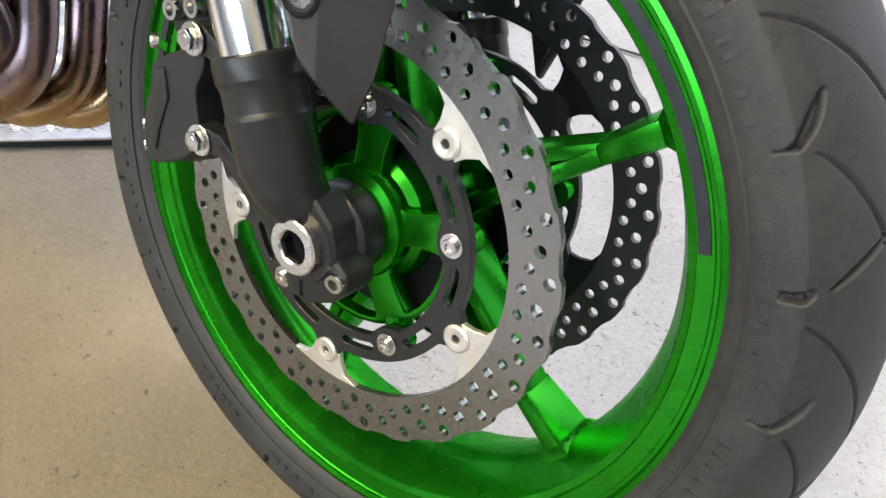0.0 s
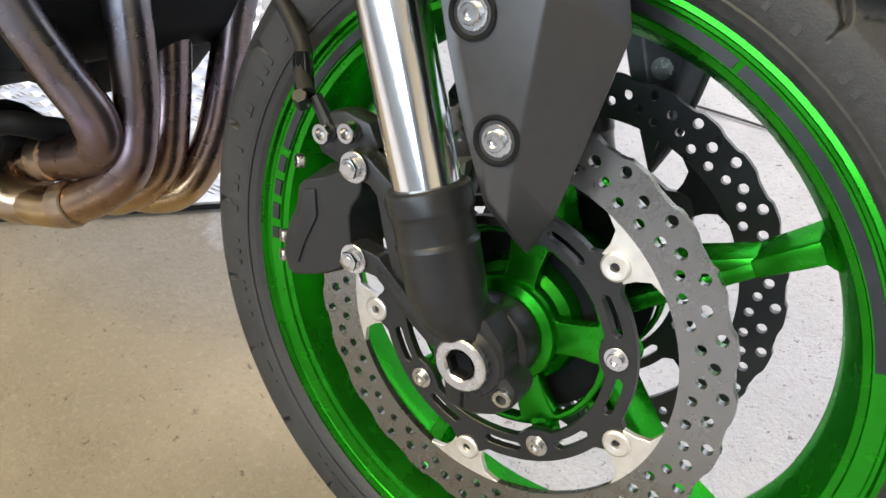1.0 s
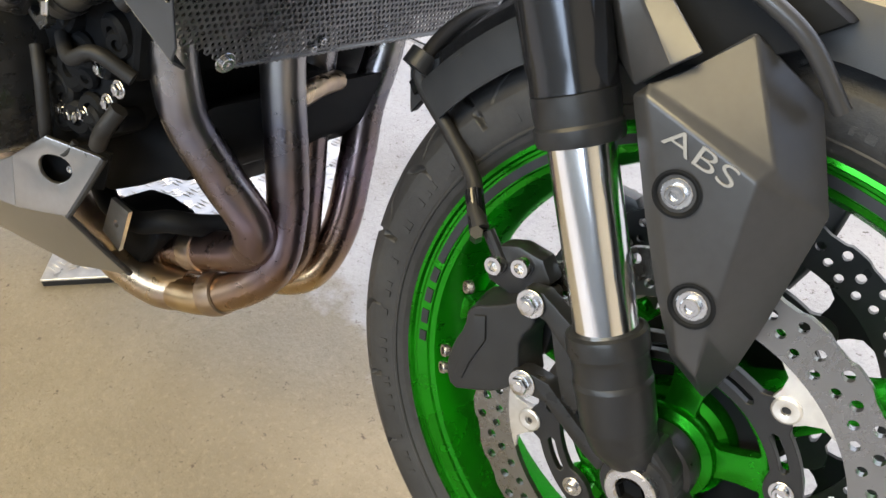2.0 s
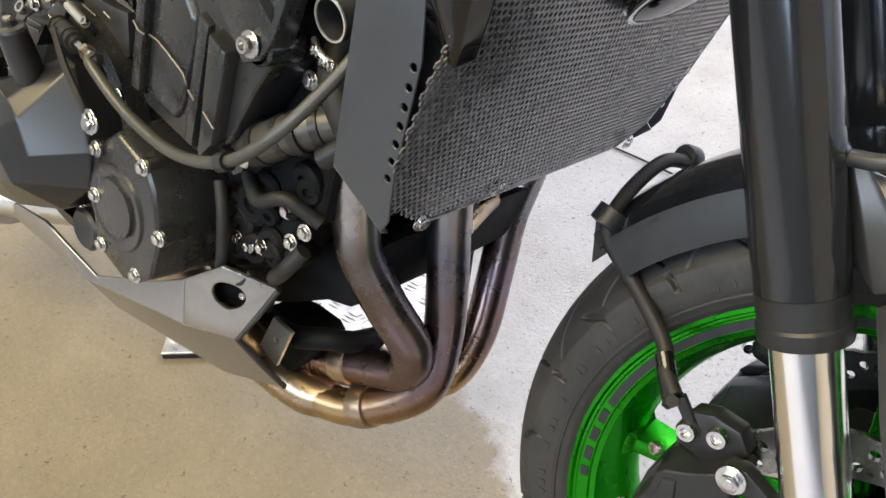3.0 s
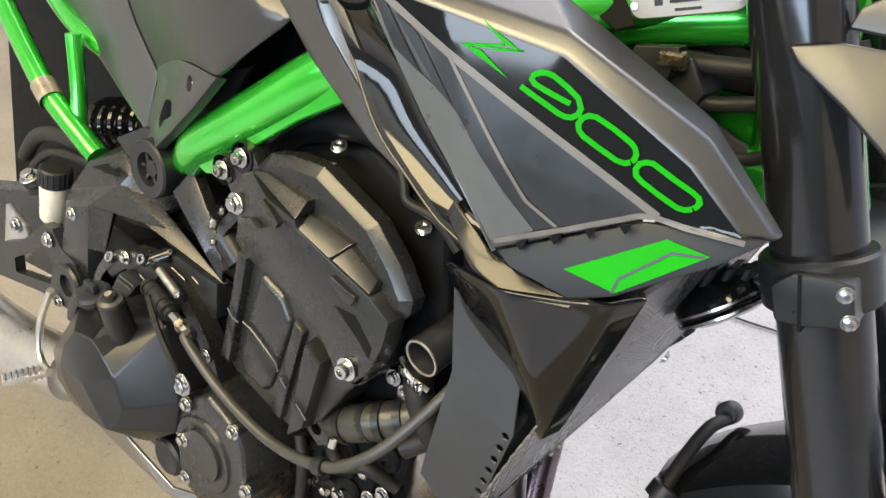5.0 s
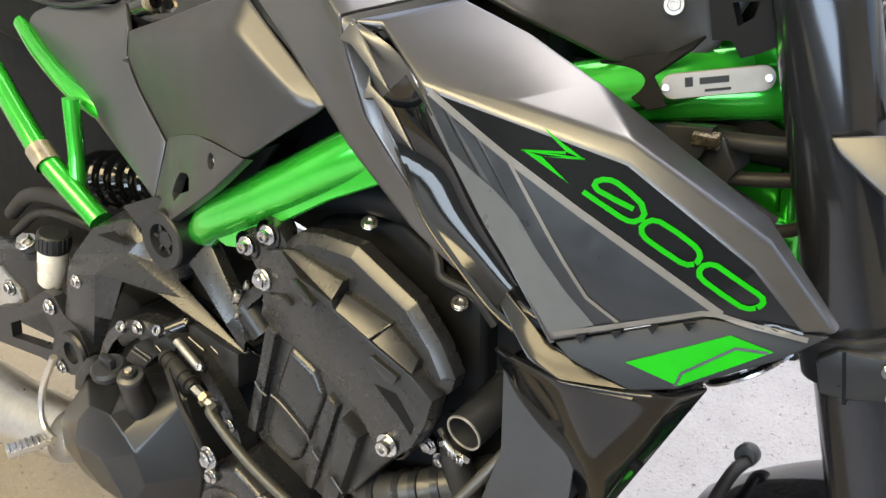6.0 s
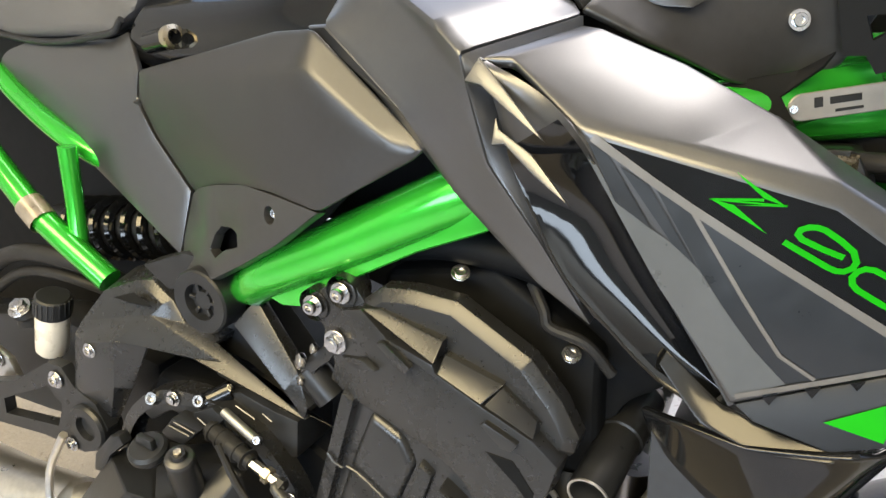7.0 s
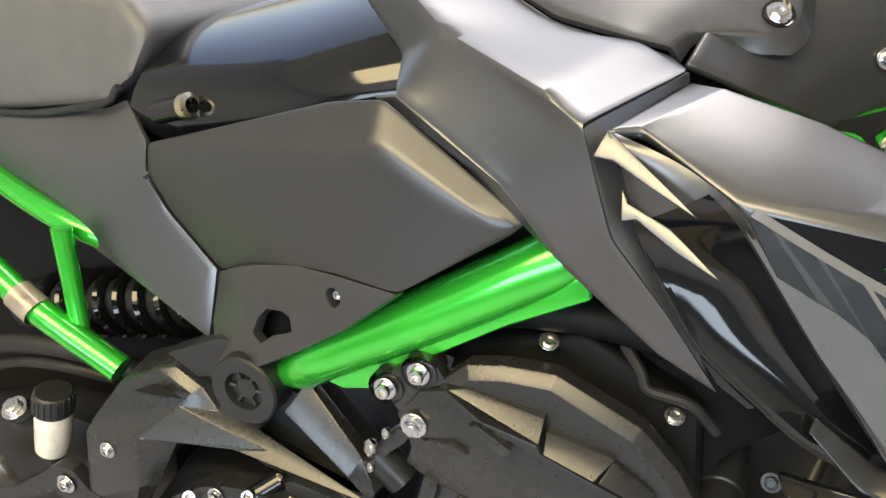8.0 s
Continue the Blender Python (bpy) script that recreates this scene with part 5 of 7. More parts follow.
part("thin_wire", tube([(-0.690, -0.236, 0.545), (-0.668, -0.240, 0.520), (-0.645, -0.242, 0.500), (-0.632, -0.240, 0.478)], 0.0032, 8), HOSE, rel)

# cylinder side guard: large faceted cover with a ribbed upper plate
sc = empty("engine_side_cover", moto)
lower = [(-0.5882, 0.6822), (-0.5810, 0.6328), (-0.5923, 0.5762), (-0.6067, 0.5135), (-0.5975, 0.5032), (-0.5420, 0.4878), (-0.5142, 0.4827), (-0.4885, 0.5094), (-0.4607, 0.5567), (-0.4453, 0.5773), (-0.4391, 0.6122), (-0.5111, 0.6534)]
part("lower_cover", prism(lower, -0.2115, -0.170, 0.004, 3, 0.02), COVER, sc, "satin black lower cylinder cover")
part("window_panel", prism([(-0.5625, 0.6246), (-0.5337, 0.6143), (-0.5204, 0.5937), (-0.5430, 0.5135), (-0.5522, 0.5032), (-0.5790, 0.5094), (-0.5882, 0.5217), (-0.5749, 0.5814)], -0.2165, -0.205, 0.005, 3, 0.10), COVER, sc)
for q, y in (([(-0.5851, 0.6369), (-0.5728, 0.6338), (-0.5944, 0.5114), (-0.6067, 0.5135)], -0.2200), ([(-0.5183, 0.6019), (-0.5060, 0.5947), (-0.5286, 0.4878), (-0.5409, 0.4909)], -0.2175), ([(-0.4988, 0.5937), (-0.4782, 0.5834), (-0.4946, 0.5042), (-0.5142, 0.4837)], -0.2240)):
    part("cover_rib", prism(q, y, -0.205, 0.0028, 2, 0.10), COVER, sc)
for pts in ([(-0.5935, -0.2218, 0.5741), (-0.5874, -0.2218, 0.5679), (-0.5791, -0.2218, 0.5664)], [(-0.5780, -0.2184, 0.5664), (-0.5687, -0.2184, 0.5649), (-0.5574, -0.2184, 0.5598), (-0.5461, -0.2184, 0.5541), (-0.5358, -0.2184, 0.5484), (-0.5317, -0.2184, 0.5412)], [(-0.5266, -0.2204, 0.5391), (-0.5194, -0.2204, 0.5330)], [(-0.5001, -0.2264, 0.5318), (-0.4877, -0.2264, 0.5225)]):
    part("gasket_seam", tube(pts, 0.0011, 6, smooth=False), GREY_SATIN, sc)
upper = [(-0.5819, -0.2065, 0.7014), (-0.5657, -0.2065, 0.7181), (-0.5414, -0.2065, 0.7244), (-0.5089, -0.2065, 0.7270), (-0.4533, -0.2065, 0.7048), (-0.4287, -0.2065, 0.6821), (-0.4137, -0.2065, 0.6610), (-0.4152, -0.2065, 0.6489), (-0.4241, -0.2065, 0.6378)]
ridge_in = [(-0.5762, -0.2125, 0.6958), (-0.5615, -0.2125, 0.7109), (-0.5401, -0.2125, 0.7165), (-0.5101, -0.2125, 0.7189), (-0.4576, -0.2125, 0.6979), (-0.4347, -0.2125, 0.6768), (-0.4220, -0.2125, 0.6589), (-0.4229, -0.2125, 0.6521), (-0.4303, -0.2125, 0.6428)]
n = len(upper)
faces = [tuple(range(n, 2 * n))] + [(i, (i + 1) % n, n + (i + 1) % n, n + i) for i in range(n)] + [(2 * n + i, 2 * n + (i + 1) % n, (i + 1) % n, i) for i in range(n)]
part("upper_cover", solid(upper + ridge_in + [(x, -0.194, z) for x, _, z in upper], faces, 0.0009, 2), COVER, sc, "satin black faceted upper cylinder cover", 15)
arm = [(-0.5755, 0.7035), (-0.5492, 0.6925), (-0.5100, 0.6914), (-0.5074, 0.6857), (-0.4768, 0.6741), (-0.4369, 0.6599), (-0.4181, 0.6467), (-0.4211, 0.6243), (-0.4295, 0.5998), (-0.4415, 0.5835), (-0.4573, 0.5781), (-0.4659, 0.5920), (-0.4804, 0.6098), (-0.5055, 0.6252), (-0.5451, 0.6284), (-0.5832, 0.6262), (-0.6034, 0.6301), (-0.6005, 0.6442), (-0.6036, 0.6581), (-0.6123, 0.6672), (-0.5956, 0.6933)]
ARM_X, ARM_Y = [-0.63, -0.60, -0.56, -0.51, -0.44, -0.42], [-0.207, -0.210, -0.222, -0.2310, -0.2255, -0.2235]


def on_arm(bm):
    """Bends a piece built at y = 0 onto the arm's outer side."""
    for v in bm.verts:
        v.co.y += float(np.interp(v.co.x, ARM_X, ARM_Y))
    return bm


part("engine_bracket", on_arm(prism(arm, 0.0, 0.018, 0.0020, 2, 0.015)), COVER, sc, "black engine mounting arm")
part("bracket_head", prism([(-0.6326, 0.6836), (-0.6256, 0.6917), (-0.6088, 0.7056), (-0.5961, 0.7138), (-0.5851, 0.7117), (-0.5768, 0.7022), (-0.5855, 0.6827), (-0.5868, 0.6693), (-0.5940, 0.6638), (-0.6055, 0.6648), (-0.6167, 0.6771)], -0.2085, -0.196, 0.0018, 2), COVER, sc)
q = [(-0.5735, -0.2175, 0.7035), (-0.5095, -0.2312, 0.6917), (-0.5100, -0.2195, 0.7029), (-0.5610, -0.2150, 0.7066)]
part("cover_step", solid(q + [(x, -0.206, z) for x, _, z in q], [(0, 1, 2, 3), (7, 6, 5, 4), (0, 4, 5, 1), (1, 5, 6, 2), (2, 6, 7, 3), (3, 7, 4, 0)], 0.0009, 2), COVER, sc, "", 15)
q = [(-0.5063, -0.2308, 0.6855), (-0.4739, -0.2300, 0.6751), (-0.4651, -0.2178, 0.6865), (-0.5080, -0.2185, 0.6935)]
part("cover_step", solid(q + [(x, -0.206, z) for x, _, z in q], [(0, 1, 2, 3), (7, 6, 5, 4), (0, 4, 5, 1), (1, 5, 6, 2), (2, 6, 7, 3), (3, 7, 4, 0)], 0.0009, 2), COVER, sc, "", 15)
q = [(-0.4716, -0.2300, 0.6754), (-0.4379, -0.2250, 0.6612), (-0.4398, -0.2160, 0.6688), (-0.4660, -0.2172, 0.6841)]
part("cover_step", solid(q + [(x, -0.206, z) for x, _, z in q], [(0, 1, 2, 3), (7, 6, 5, 4), (0, 4, 5, 1), (1, 5, 6, 2), (2, 6, 7, 3), (3, 7, 4, 0)], 0.0009, 2), COVER, sc, "", 15)
part("arm_rib", on_arm(prism([(-0.5556, 0.6876), (-0.5493, 0.6911), (-0.5251, 0.6828), (-0.5287, 0.6768), (-0.5351, 0.6768)], -0.0045, 0.002, 0.0012, 2)), COVER, sc)
part("arm_rib", on_arm(prism([(-0.4722, 0.6620), (-0.4688, 0.6647), (-0.4458, 0.6565), (-0.4491, 0.6490), (-0.4560, 0.6496)], -0.0045, 0.002, 0.0012, 2)), COVER, sc)
# Thin dark patch paints the shading of a hollow near the mount.
part("arm_shade_patch", on_arm(prism([(-0.4671, 0.6403), (-0.4481, 0.6403), (-0.4308, 0.6208), (-0.4323, 0.6111), (-0.4432, 0.6224)], -0.0006, 0.002, 0.0003, 1)), DARK, sc)
part("arm_wedge", on_arm(prism([(-0.5928, 0.6573), (-0.5670, 0.6682), (-0.5517, 0.6650), (-0.5776, 0.6553)], -0.003, 0.002, 0.0015, 2, 0.2)), COVER, sc)
part("mount_boss", lathe([(0.0155, -0.03), (0.0155, -0.002), (0.0135, 0.0)], (-0.450, -0.2225, 0.5936), (0, -1, 0), 28), COVER, sc)
bolt((-0.450, -0.2265, 0.5936), sc, 0.0060, "socket")
for x, z in ((-0.619, 0.687), (-0.596, 0.705)):
    part("bracket_collar", lathe([(0.0125, -0.02), (0.0125, 0.0)], (x, -0.2105, z), (0, -1, 0), 24), COVER, sc)
    bolt((x, -0.2105, z), sc, 0.0052, "socket")
bolt((-0.596, -0.214, 0.667), sc, 0.0060, "hex")
part("sensor_body", tube([(-0.6301, -0.1980, 0.6228), (-0.6084, -0.1960, 0.6038)], 0.0135, 18, smooth=False), BLACK_CAST, sc, "dark sensor body behind the cover")
part("sensor_bracket", prism([(-0.6314, 0.6244), (-0.6241, 0.6393), (-0.6102, 0.6548), (-0.5983, 0.6562), (-0.6047, 0.6443), (-0.6165, 0.6312), (-0.6217, 0.6198), (-0.6279, 0.6160)], -0.2080, -0.196, 0.0015, 2), COVER, sc, "black sensor bracket")
bolt((-0.6261, -0.2110, 0.6365), sc, 0.0060, "hex", axis=(-0.5, -0.8, 0.3), washer=False)
bolt((-0.6157, -0.2110, 0.6516), sc, 0.0040, "hex", axis=(-0.5, -0.8, 0.3), washer=False)
bolt((-0.6267, -0.2110, 0.6186), sc, 0.0036, "hex", axis=(-0.5, -0.8, 0.3), washer=False)
# lifting lug, water fittings and the open pipe
part("lug_plate", flat_with_holes([[(-0.520, 0.530), (-0.500, 0.530), (-0.484, 0.498), (-0.484, 0.486), (-0.495, 0.479), (-0.512, 0.490)], circle((-0.4985, 0.4945), 0.0062, 14)], -0.203, -0.196), COVER, engine, "black lug with a hole")
part("water_hose", tube([(-0.487, -0.190, 0.502), (-0.470, -0.192, 0.512), (-0.445, -0.188, 0.527), (-0.420, -0.172, 0.540), (-0.395, -0.150, 0.55)], [0.0155, 0.016, 0.0155, 0.0155, 0.0155], 20), GREY_CABLE, engine, "short grey coolant hose with clamps")
for c, d, r in (((-0.472, -0.192, 0.511), (0.8, 0, 0.5), 0.0176), ((-0.452, -0.189, 0.523), (0.8, 0.1, 0.5), 0.0168), ((-0.440, -0.186, 0.529), (0.8, 0.25, 0.45), 0.0176), ((-0.428, -0.178, 0.536), (0.8, 0.35, 0.4), 0.0170)):
    part("hose_clamp", lathe([(0.0152, -0.0036), (r, -0.0034), (r, 0.0034), (0.0152, 0.0036)], c, d, 28, True), BLACK_CAST, engine, "dark hose clamp")
part("clamp_tab", prism([(-0.476, 0.494), (-0.468, 0.496), (-0.466, 0.508), (-0.474, 0.506)], -0.2125, -0.2095, 0.001, 1), BRIGHT, engine, "bright clamp tab")
PIPE_AXIS = (-0.05, -0.98, -0.20)
part("open_pipe", lathe([(0.0, -0.045), (0.0125, -0.045), (0.0128, -0.001), (0.0133, 0.0), (0.0145, 0.0), (0.0150, -0.001), (0.0150, -0.055), (0.0165, -0.056), (0.0165, -0.10), (0.0, -0.10)], (-0.401, -0.205, 0.620), PIPE_AXIS, 40), BLACK_CAST, engine, "dark open-ended pipe stub")
part("pipe_rim", lathe([(0.0130, -0.0002), (0.0132, 0.0007), (0.0146, 0.0007), (0.0148, -0.0004)], (-0.401, -0.205, 0.620), PIPE_AXIS, 40), ALU, engine, "bright machined pipe rim")
for q in ((-0.421, 0.595), (-0.413, 0.590), (-0.405, 0.588)):
    bolt((q[0], -0.196, q[1]), engine, 0.0036, "hex", axis=(-0.5, -0.8, 0.1))
part("clamp_strap", tube([(-0.428, -0.192, 0.600), (-0.414, -0.198, 0.594), (-0.400, -0.192, 0.586)], 0.0022, 8), ALU, engine)
part("drain_stub", tube([(-0.418, -0.186, 0.516), (-0.396, -0.176, 0.536)], 0.0085, 14), BLACK_CAST, engine, "short black pipe stub")
bolt((-0.372, -0.168, 0.664), engine, 0.0042, "hex", BLACK_CAST, axis=(-0.2, -0.9, 0.3))
part("dark_hose", tube([(-0.425, -0.165, 0.60), (-0.418, -0.18, 0.575), (-0.400, -0.18, 0.545), (-0.38, -0.17, 0.52)], 0.012, 14), HOSE, engine)
for p in ((-0.445, 0.565), (-0.432, 0.557), (-0.52, 0.405), (-0.507, 0.404), (-0.49, 0.41), (-0.455, 0.43), (-0.462, 0.455), (-0.44, 0.445)):
    bolt((p[0], -0.176, p[1]), engine, 0.0048, "hex")
rng = random.Random(11)
for k in range(26):
    x, z = rng.uniform(-0.545, -0.44), rng.uniform(0.395, 0.50)
    h = rng.uniform(0.008, 0.02)
    part("crankcase_boss", lathe([(h, -0.02), (h, 0.006), (h * 0.8, 0.009), (h * 0.4, 0.009), (h * 0.35, 0.005), (0, 0.005)], (x, -0.168, z), (rng.uniform(-0.3, 0.4), -1, rng.uniform(-0.3, 0.3)), 18), DARK, engine)
for pts, r in (([(-0.535, -0.185, 0.455), (-0.524, -0.190, 0.43), (-0.524, -0.190, 0.39), (-0.535, -0.183, 0.375)], 0.0055), ([(-0.505, -0.18, 0.47), (-0.48, -0.19, 0.46), (-0.455, -0.185, 0.47), (-0.43, -0.17, 0.455)], 0.006), ([(-0.47, -0.178, 0.39), (-0.45, -0.185, 0.41), (-0.438, -0.178, 0.43)], 0.007), ([(-0.53, -0.19, 0.385), (-0.505, -0.188, 0.372), (-0.495, -0.182, 0.385)], 0.0028)):
    part("engine_hose", tube(pts, r, 12), HOSE, engine)

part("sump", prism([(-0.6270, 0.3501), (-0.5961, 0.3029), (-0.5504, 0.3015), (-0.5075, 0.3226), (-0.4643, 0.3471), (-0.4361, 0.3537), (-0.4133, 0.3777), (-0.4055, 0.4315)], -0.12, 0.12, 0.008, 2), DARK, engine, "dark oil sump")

# ---- belly cowl ----
belly = empty("belly_cowl", moto)
bv = [(-0.838, -0.222, 0.322), (-0.769, -0.222, 0.329), (-0.690, -0.214, 0.300), (-0.607, -0.205, 0.330), (-0.560, -0.202, 0.355), (-0.516, -0.196, 0.386), (-0.471, -0.174, 0.377),
      (-0.502, -0.191, 0.317), (-0.560, -0.204, 0.307), (-0.637, -0.213, 0.300), (-0.700, -0.218, 0.291), (-0.845, -0.220, 0.303),
      (-0.490, -0.140, 0.243), (-0.560, -0.155, 0.228), (-0.700, -0.185, 0.244), (-0.865, -0.190, 0.268)]
bf = [(0, 1, 10, 11), (1, 2, 10), (2, 3, 9, 10), (3, 4, 8, 9), (7, 12, 13, 8), (8, 13, 9), (9, 13, 14, 10), (10, 14, 15, 11)]
part("cowl_side", solid(bv, bf, 0.006, 4, 0.004), SILVER, belly, "satin silver belly cowl side")
fb = solid([bv[i] for i in (4, 5, 6, 7, 8)], [(0, 1, 3, 4), (1, 2, 3)], 0, 1, 0)
COWL_TREE = BVHTree.FromBMesh(fb)
fb.free()
oval = [(-0.512 + 0.0165 * math.cos(k * math.pi / 12), 0.3575 + 0.0130 * math.sin(k * math.pi / 12) + 0.0022 * math.cos(k * math.pi / 12)) for k in range(24)]
part("cowl_face", panel_cut([(bv[i][0], bv[i][2]) for i in (4, 5, 6, 7, 8)], [oval], COWL_TREE, 0.004), SILVER, belly, "satin silver face with an oval hole")
# Added dark sheet gives the oval hole its shade.
part("cowl_hole_shade", solid([(-0.545, -0.186, 0.335), (-0.545, -0.186, 0.376), (-0.480, -0.160, 0.374), (-0.495, -0.160, 0.335)], [(0, 1, 2, 3)], 0, 1, 0.003), DARK, belly)
bolt((-0.505, -0.182, 0.357), belly, 0.0032, "button", axis=(0.35, -0.9, 0.1), washer=False)
part("cowl_bracket", flat_with_holes([[(-0.505, 0.320), (-0.480, 0.315), (-0.498, 0.268), (-0.522, 0.280)], circle((-0.500, 0.296), 0.004, 12)], -0.146, -0.142), ALU, belly, "bare metal bracket with a hole")
part("cowl_rim", tube([(-0.471, -0.172, 0.376), (-0.486, -0.180, 0.346), (-0.502, -0.189, 0.316), (-0.496, -0.165, 0.280), (-0.491, -0.140, 0.245)], 0.003, 8, smooth=False), BLACK_MATTE, belly)

# ---- frame ----
STICKER = material("worn_clear_sticker", (0.24, 0.21, 0.17), 0.35, 0.3, 0, 0.4, 60)
frame_ob = empty("trellis_frame", moto)
part("main_tube", tube([(-0.712, -0.178, 0.656), (-0.695, -0.184, 0.668), (-0.667, -0.190, 0.692), (-0.588, -0.192, 0.746), (-0.520, -0.188, 0.794), (-0.46, -0.160, 0.832), (-0.40, -0.115, 0.856), (-0.32, -0.05, 0.88)], [0.013, 0.0175, 0.0195, 0.0200, 0.0200, 0.0195, 0.019, 0.018], 32), GREEN_FRAME, frame_ob, "thick metallic green main tube")
part("tube_flange", prism([(-0.6113, 0.7170), (-0.5580, 0.7565), (-0.5172, 0.7869), (-0.4982, 0.7939), (-0.4945, 0.7791), (-0.5429, 0.7496), (-0.5893, 0.7153)], -0.203, -0.186, 0.003, 3), GREEN_FRAME, frame_ob)
part("engine_tab", prism([(-0.6768, 0.6724), (-0.6567, 0.6679), (-0.6337, 0.6748), (-0.6082, 0.6906), (-0.5874, 0.7226), (-0.5864, 0.7321), (-0.6418, 0.6953)], -0.1985, -0.190, 0.0015, 2), GREEN_FRAME, frame_ob, "flat green engine mounting tab")
part("rear_tube", tube([(-1.12, -0.100, 0.752), (-1.058, -0.115, 0.731), (-0.964, -0.133, 0.712), (-0.895, -0.125, 0.697), (-0.84, -0.10, 0.69)], 0.0115, 18), GREEN_FRAME, frame_ob, "green rear frame tube")
part("rear_tube", tube([(-1.16, -0.140, 0.735), (-1.034, -0.162, 0.672), (-0.975, -0.172, 0.645), (-0.93, -0.170, 0.622), (-0.885, -0.168, 0.600)], 0.0125, 18, smooth=False), GREEN_FRAME, frame_ob, "green rear frame tube")
part("tube_label", lathe([(0.0138, -0.013), (0.01395, -0.013), (0.01395, 0.013), (0.0138, 0.013)], (-0.975, -0.172, 0.645), (0.88, -0.1, -0.44), 28, True), STICKER, frame_ob, "worn clear sticker round the tube")
part("strut", tube([(-0.942, -0.156, 0.716), (-0.936, -0.158, 0.66), (-0.928, -0.164, 0.612)], 0.0088, 16), GREEN_FRAME, frame_ob)
part("strut_foot", solid([(-0.942, -0.168, 0.620), (-0.918, -0.172, 0.604), (-0.915, -0.160, 0.612), (-0.94, -0.156, 0.628)], [(0, 1, 2, 3)], 0, 1, 0.006), GREEN_FRAME, frame_ob)
# head area behind the shroud
part("head_tube", lathe([(0.030, -0.09), (0.034, -0.088), (0.034, 0.088), (0.030, 0.09)], (-0.262, 0, 0.83), FORK_UP, 32), GREEN_FRAME, frame_ob)
for pts, r in (([(-0.40, -0.09, 0.845), (-0.345, -0.066, 0.860), (-0.29, -0.043, 0.872), (-0.262, -0.02, 0.87)], 0.019), ([(-0.272, -0.03, 0.865), (-0.262, -0.03, 0.80), (-0.252, -0.02, 0.745)], 0.017)):
    part("head_strut", tube(pts, r, 18), GREEN_FRAME, frame_ob)
part("head_brace", tube([(-0.36, -0.10, 0.80), (-0.31, -0.07, 0.785), (-0.265, -0.035, 0.775)], 0.013, 16), GREEN_FRAME, frame_ob)
part("head_gusset", prism([(-0.37, 0.79), (-0.345, 0.905), (-0.24, 0.925), (-0.225, 0.75), (-0.30, 0.755)], -0.03, -0.022, 0.002, 1), GREEN_FRAME, frame_ob)
# Dark pieces added to fill the shaded space round the head.
part("head_backing", prism([(-0.37, 0.88), (-0.35, 0.945), (-0.23, 0.96), (-0.22, 0.92)], -0.02, 0.03, 0.003, 1), DARK, frame_ob)
part("head_dark_plate", prism([(-0.352, 0.848), (-0.300, 0.853), (-0.262, 0.842), (-0.262, 0.826), (-0.300, 0.822), (-0.345, 0.815)], -0.056, -0.050, 0.002, 1), DARK, frame_ob, "added dark plate that keeps the steering head in shade")
part("lock_bracket", flat_with_holes([[(-0.347, 0.930), (-0.300, 0.938), (-0.290, 0.925), (-0.294, 0.906), (-0.306, 0.898), (-0.316, 0.893), (-0.324, 0.902), (-0.336, 0.900)], [(-0.330, 0.924), (-0.314, 0.928), (-0.315, 0.918), (-0.323, 0.911)]], -0.088, -0.074), DARK, frame_ob, "black cast lock bracket with an opening")
part("lock_barrel", tube([(-0.304, -0.075, 0.922), (-0.272, -0.075, 0.928), (-0.24, -0.07, 0.932)], 0.009, 16), BLACK_CAST, frame_ob)
bolt((-0.300, -0.088, 0.922), frame_ob, 0.0032, "button", axis=(0.2, -1, 0.1), washer=False)
for pts, r in (([(-0.345, -0.09, 0.80), (-0.31, -0.08, 0.805), (-0.27, -0.07, 0.79)], 0.007),):
    part("wiring", tube(pts, r, 16), HOSE, frame_ob)
part("wiring_box", prism([(-0.342, 0.842), (-0.310, 0.846), (-0.296, 0.826), (-0.305, 0.806), (-0.335, 0.806)], -0.098, -0.06, 0.003, 2), BLACK, frame_ob)
part("maker_plate", laid(prism([(sx * 0.0268 + 0.0083 * math.cos(radians(a)), 0.0083 * math.sin(radians(a))) for sx, a0 in ((1, -90), (-1, 90)) for a in range(a0, a0 + 181, 20)], -0.0012, 0.0008, 0.0006, 1), (-0.3255, -0.0890, 0.8757), (0.87, 0.42, 0.26), (-0.25, 0.0, 0.97)), PLATE_METAL, frame_ob, "silver rivetted maker's plate")
for k, (u, w, hh) in enumerate(((-0.0175, 0.005, 0.003), (-0.002, 0.018, 0.0021), (0.0, 0.016, 0.0009))):
    v = (0.002, 0.002, -0.0042)[k]
    part("plate_print", laid(prism([(u - w / 2, v - hh), (u + w / 2, v - hh), (u + w / 2, v + hh), (u - w / 2, v + hh)], -0.0017, -0.001, 0), (-0.3255, -0.0890, 0.8757), (0.87, 0.42, 0.26), (-0.25, 0.0, 0.97)), BLACK, frame_ob)
for u in (-0.0314, 0.0314):
    c = Vector((-0.3255, -0.0905, 0.8757)) + Vector((0.87, 0.42, 0.26)).normalized() * u
    bolt(c, frame_ob, 0.0026, "button", axis=(0.3, -0.95, 0.1), washer=False)
part("wiring", tube([(-0.335, -0.10, 0.842), (-0.30, -0.085, 0.842), (-0.26, -0.08, 0.85), (-0.22, -0.07, 0.87)], 0.0065, 16), HOSE, frame_ob)
part("wiring", tube([(-0.320, -0.10, 0.818), (-0.29, -0.085, 0.820), (-0.25, -0.085, 0.832), (-0.21, -0.06, 0.84)], 0.005, 16), HOSE, frame_ob)
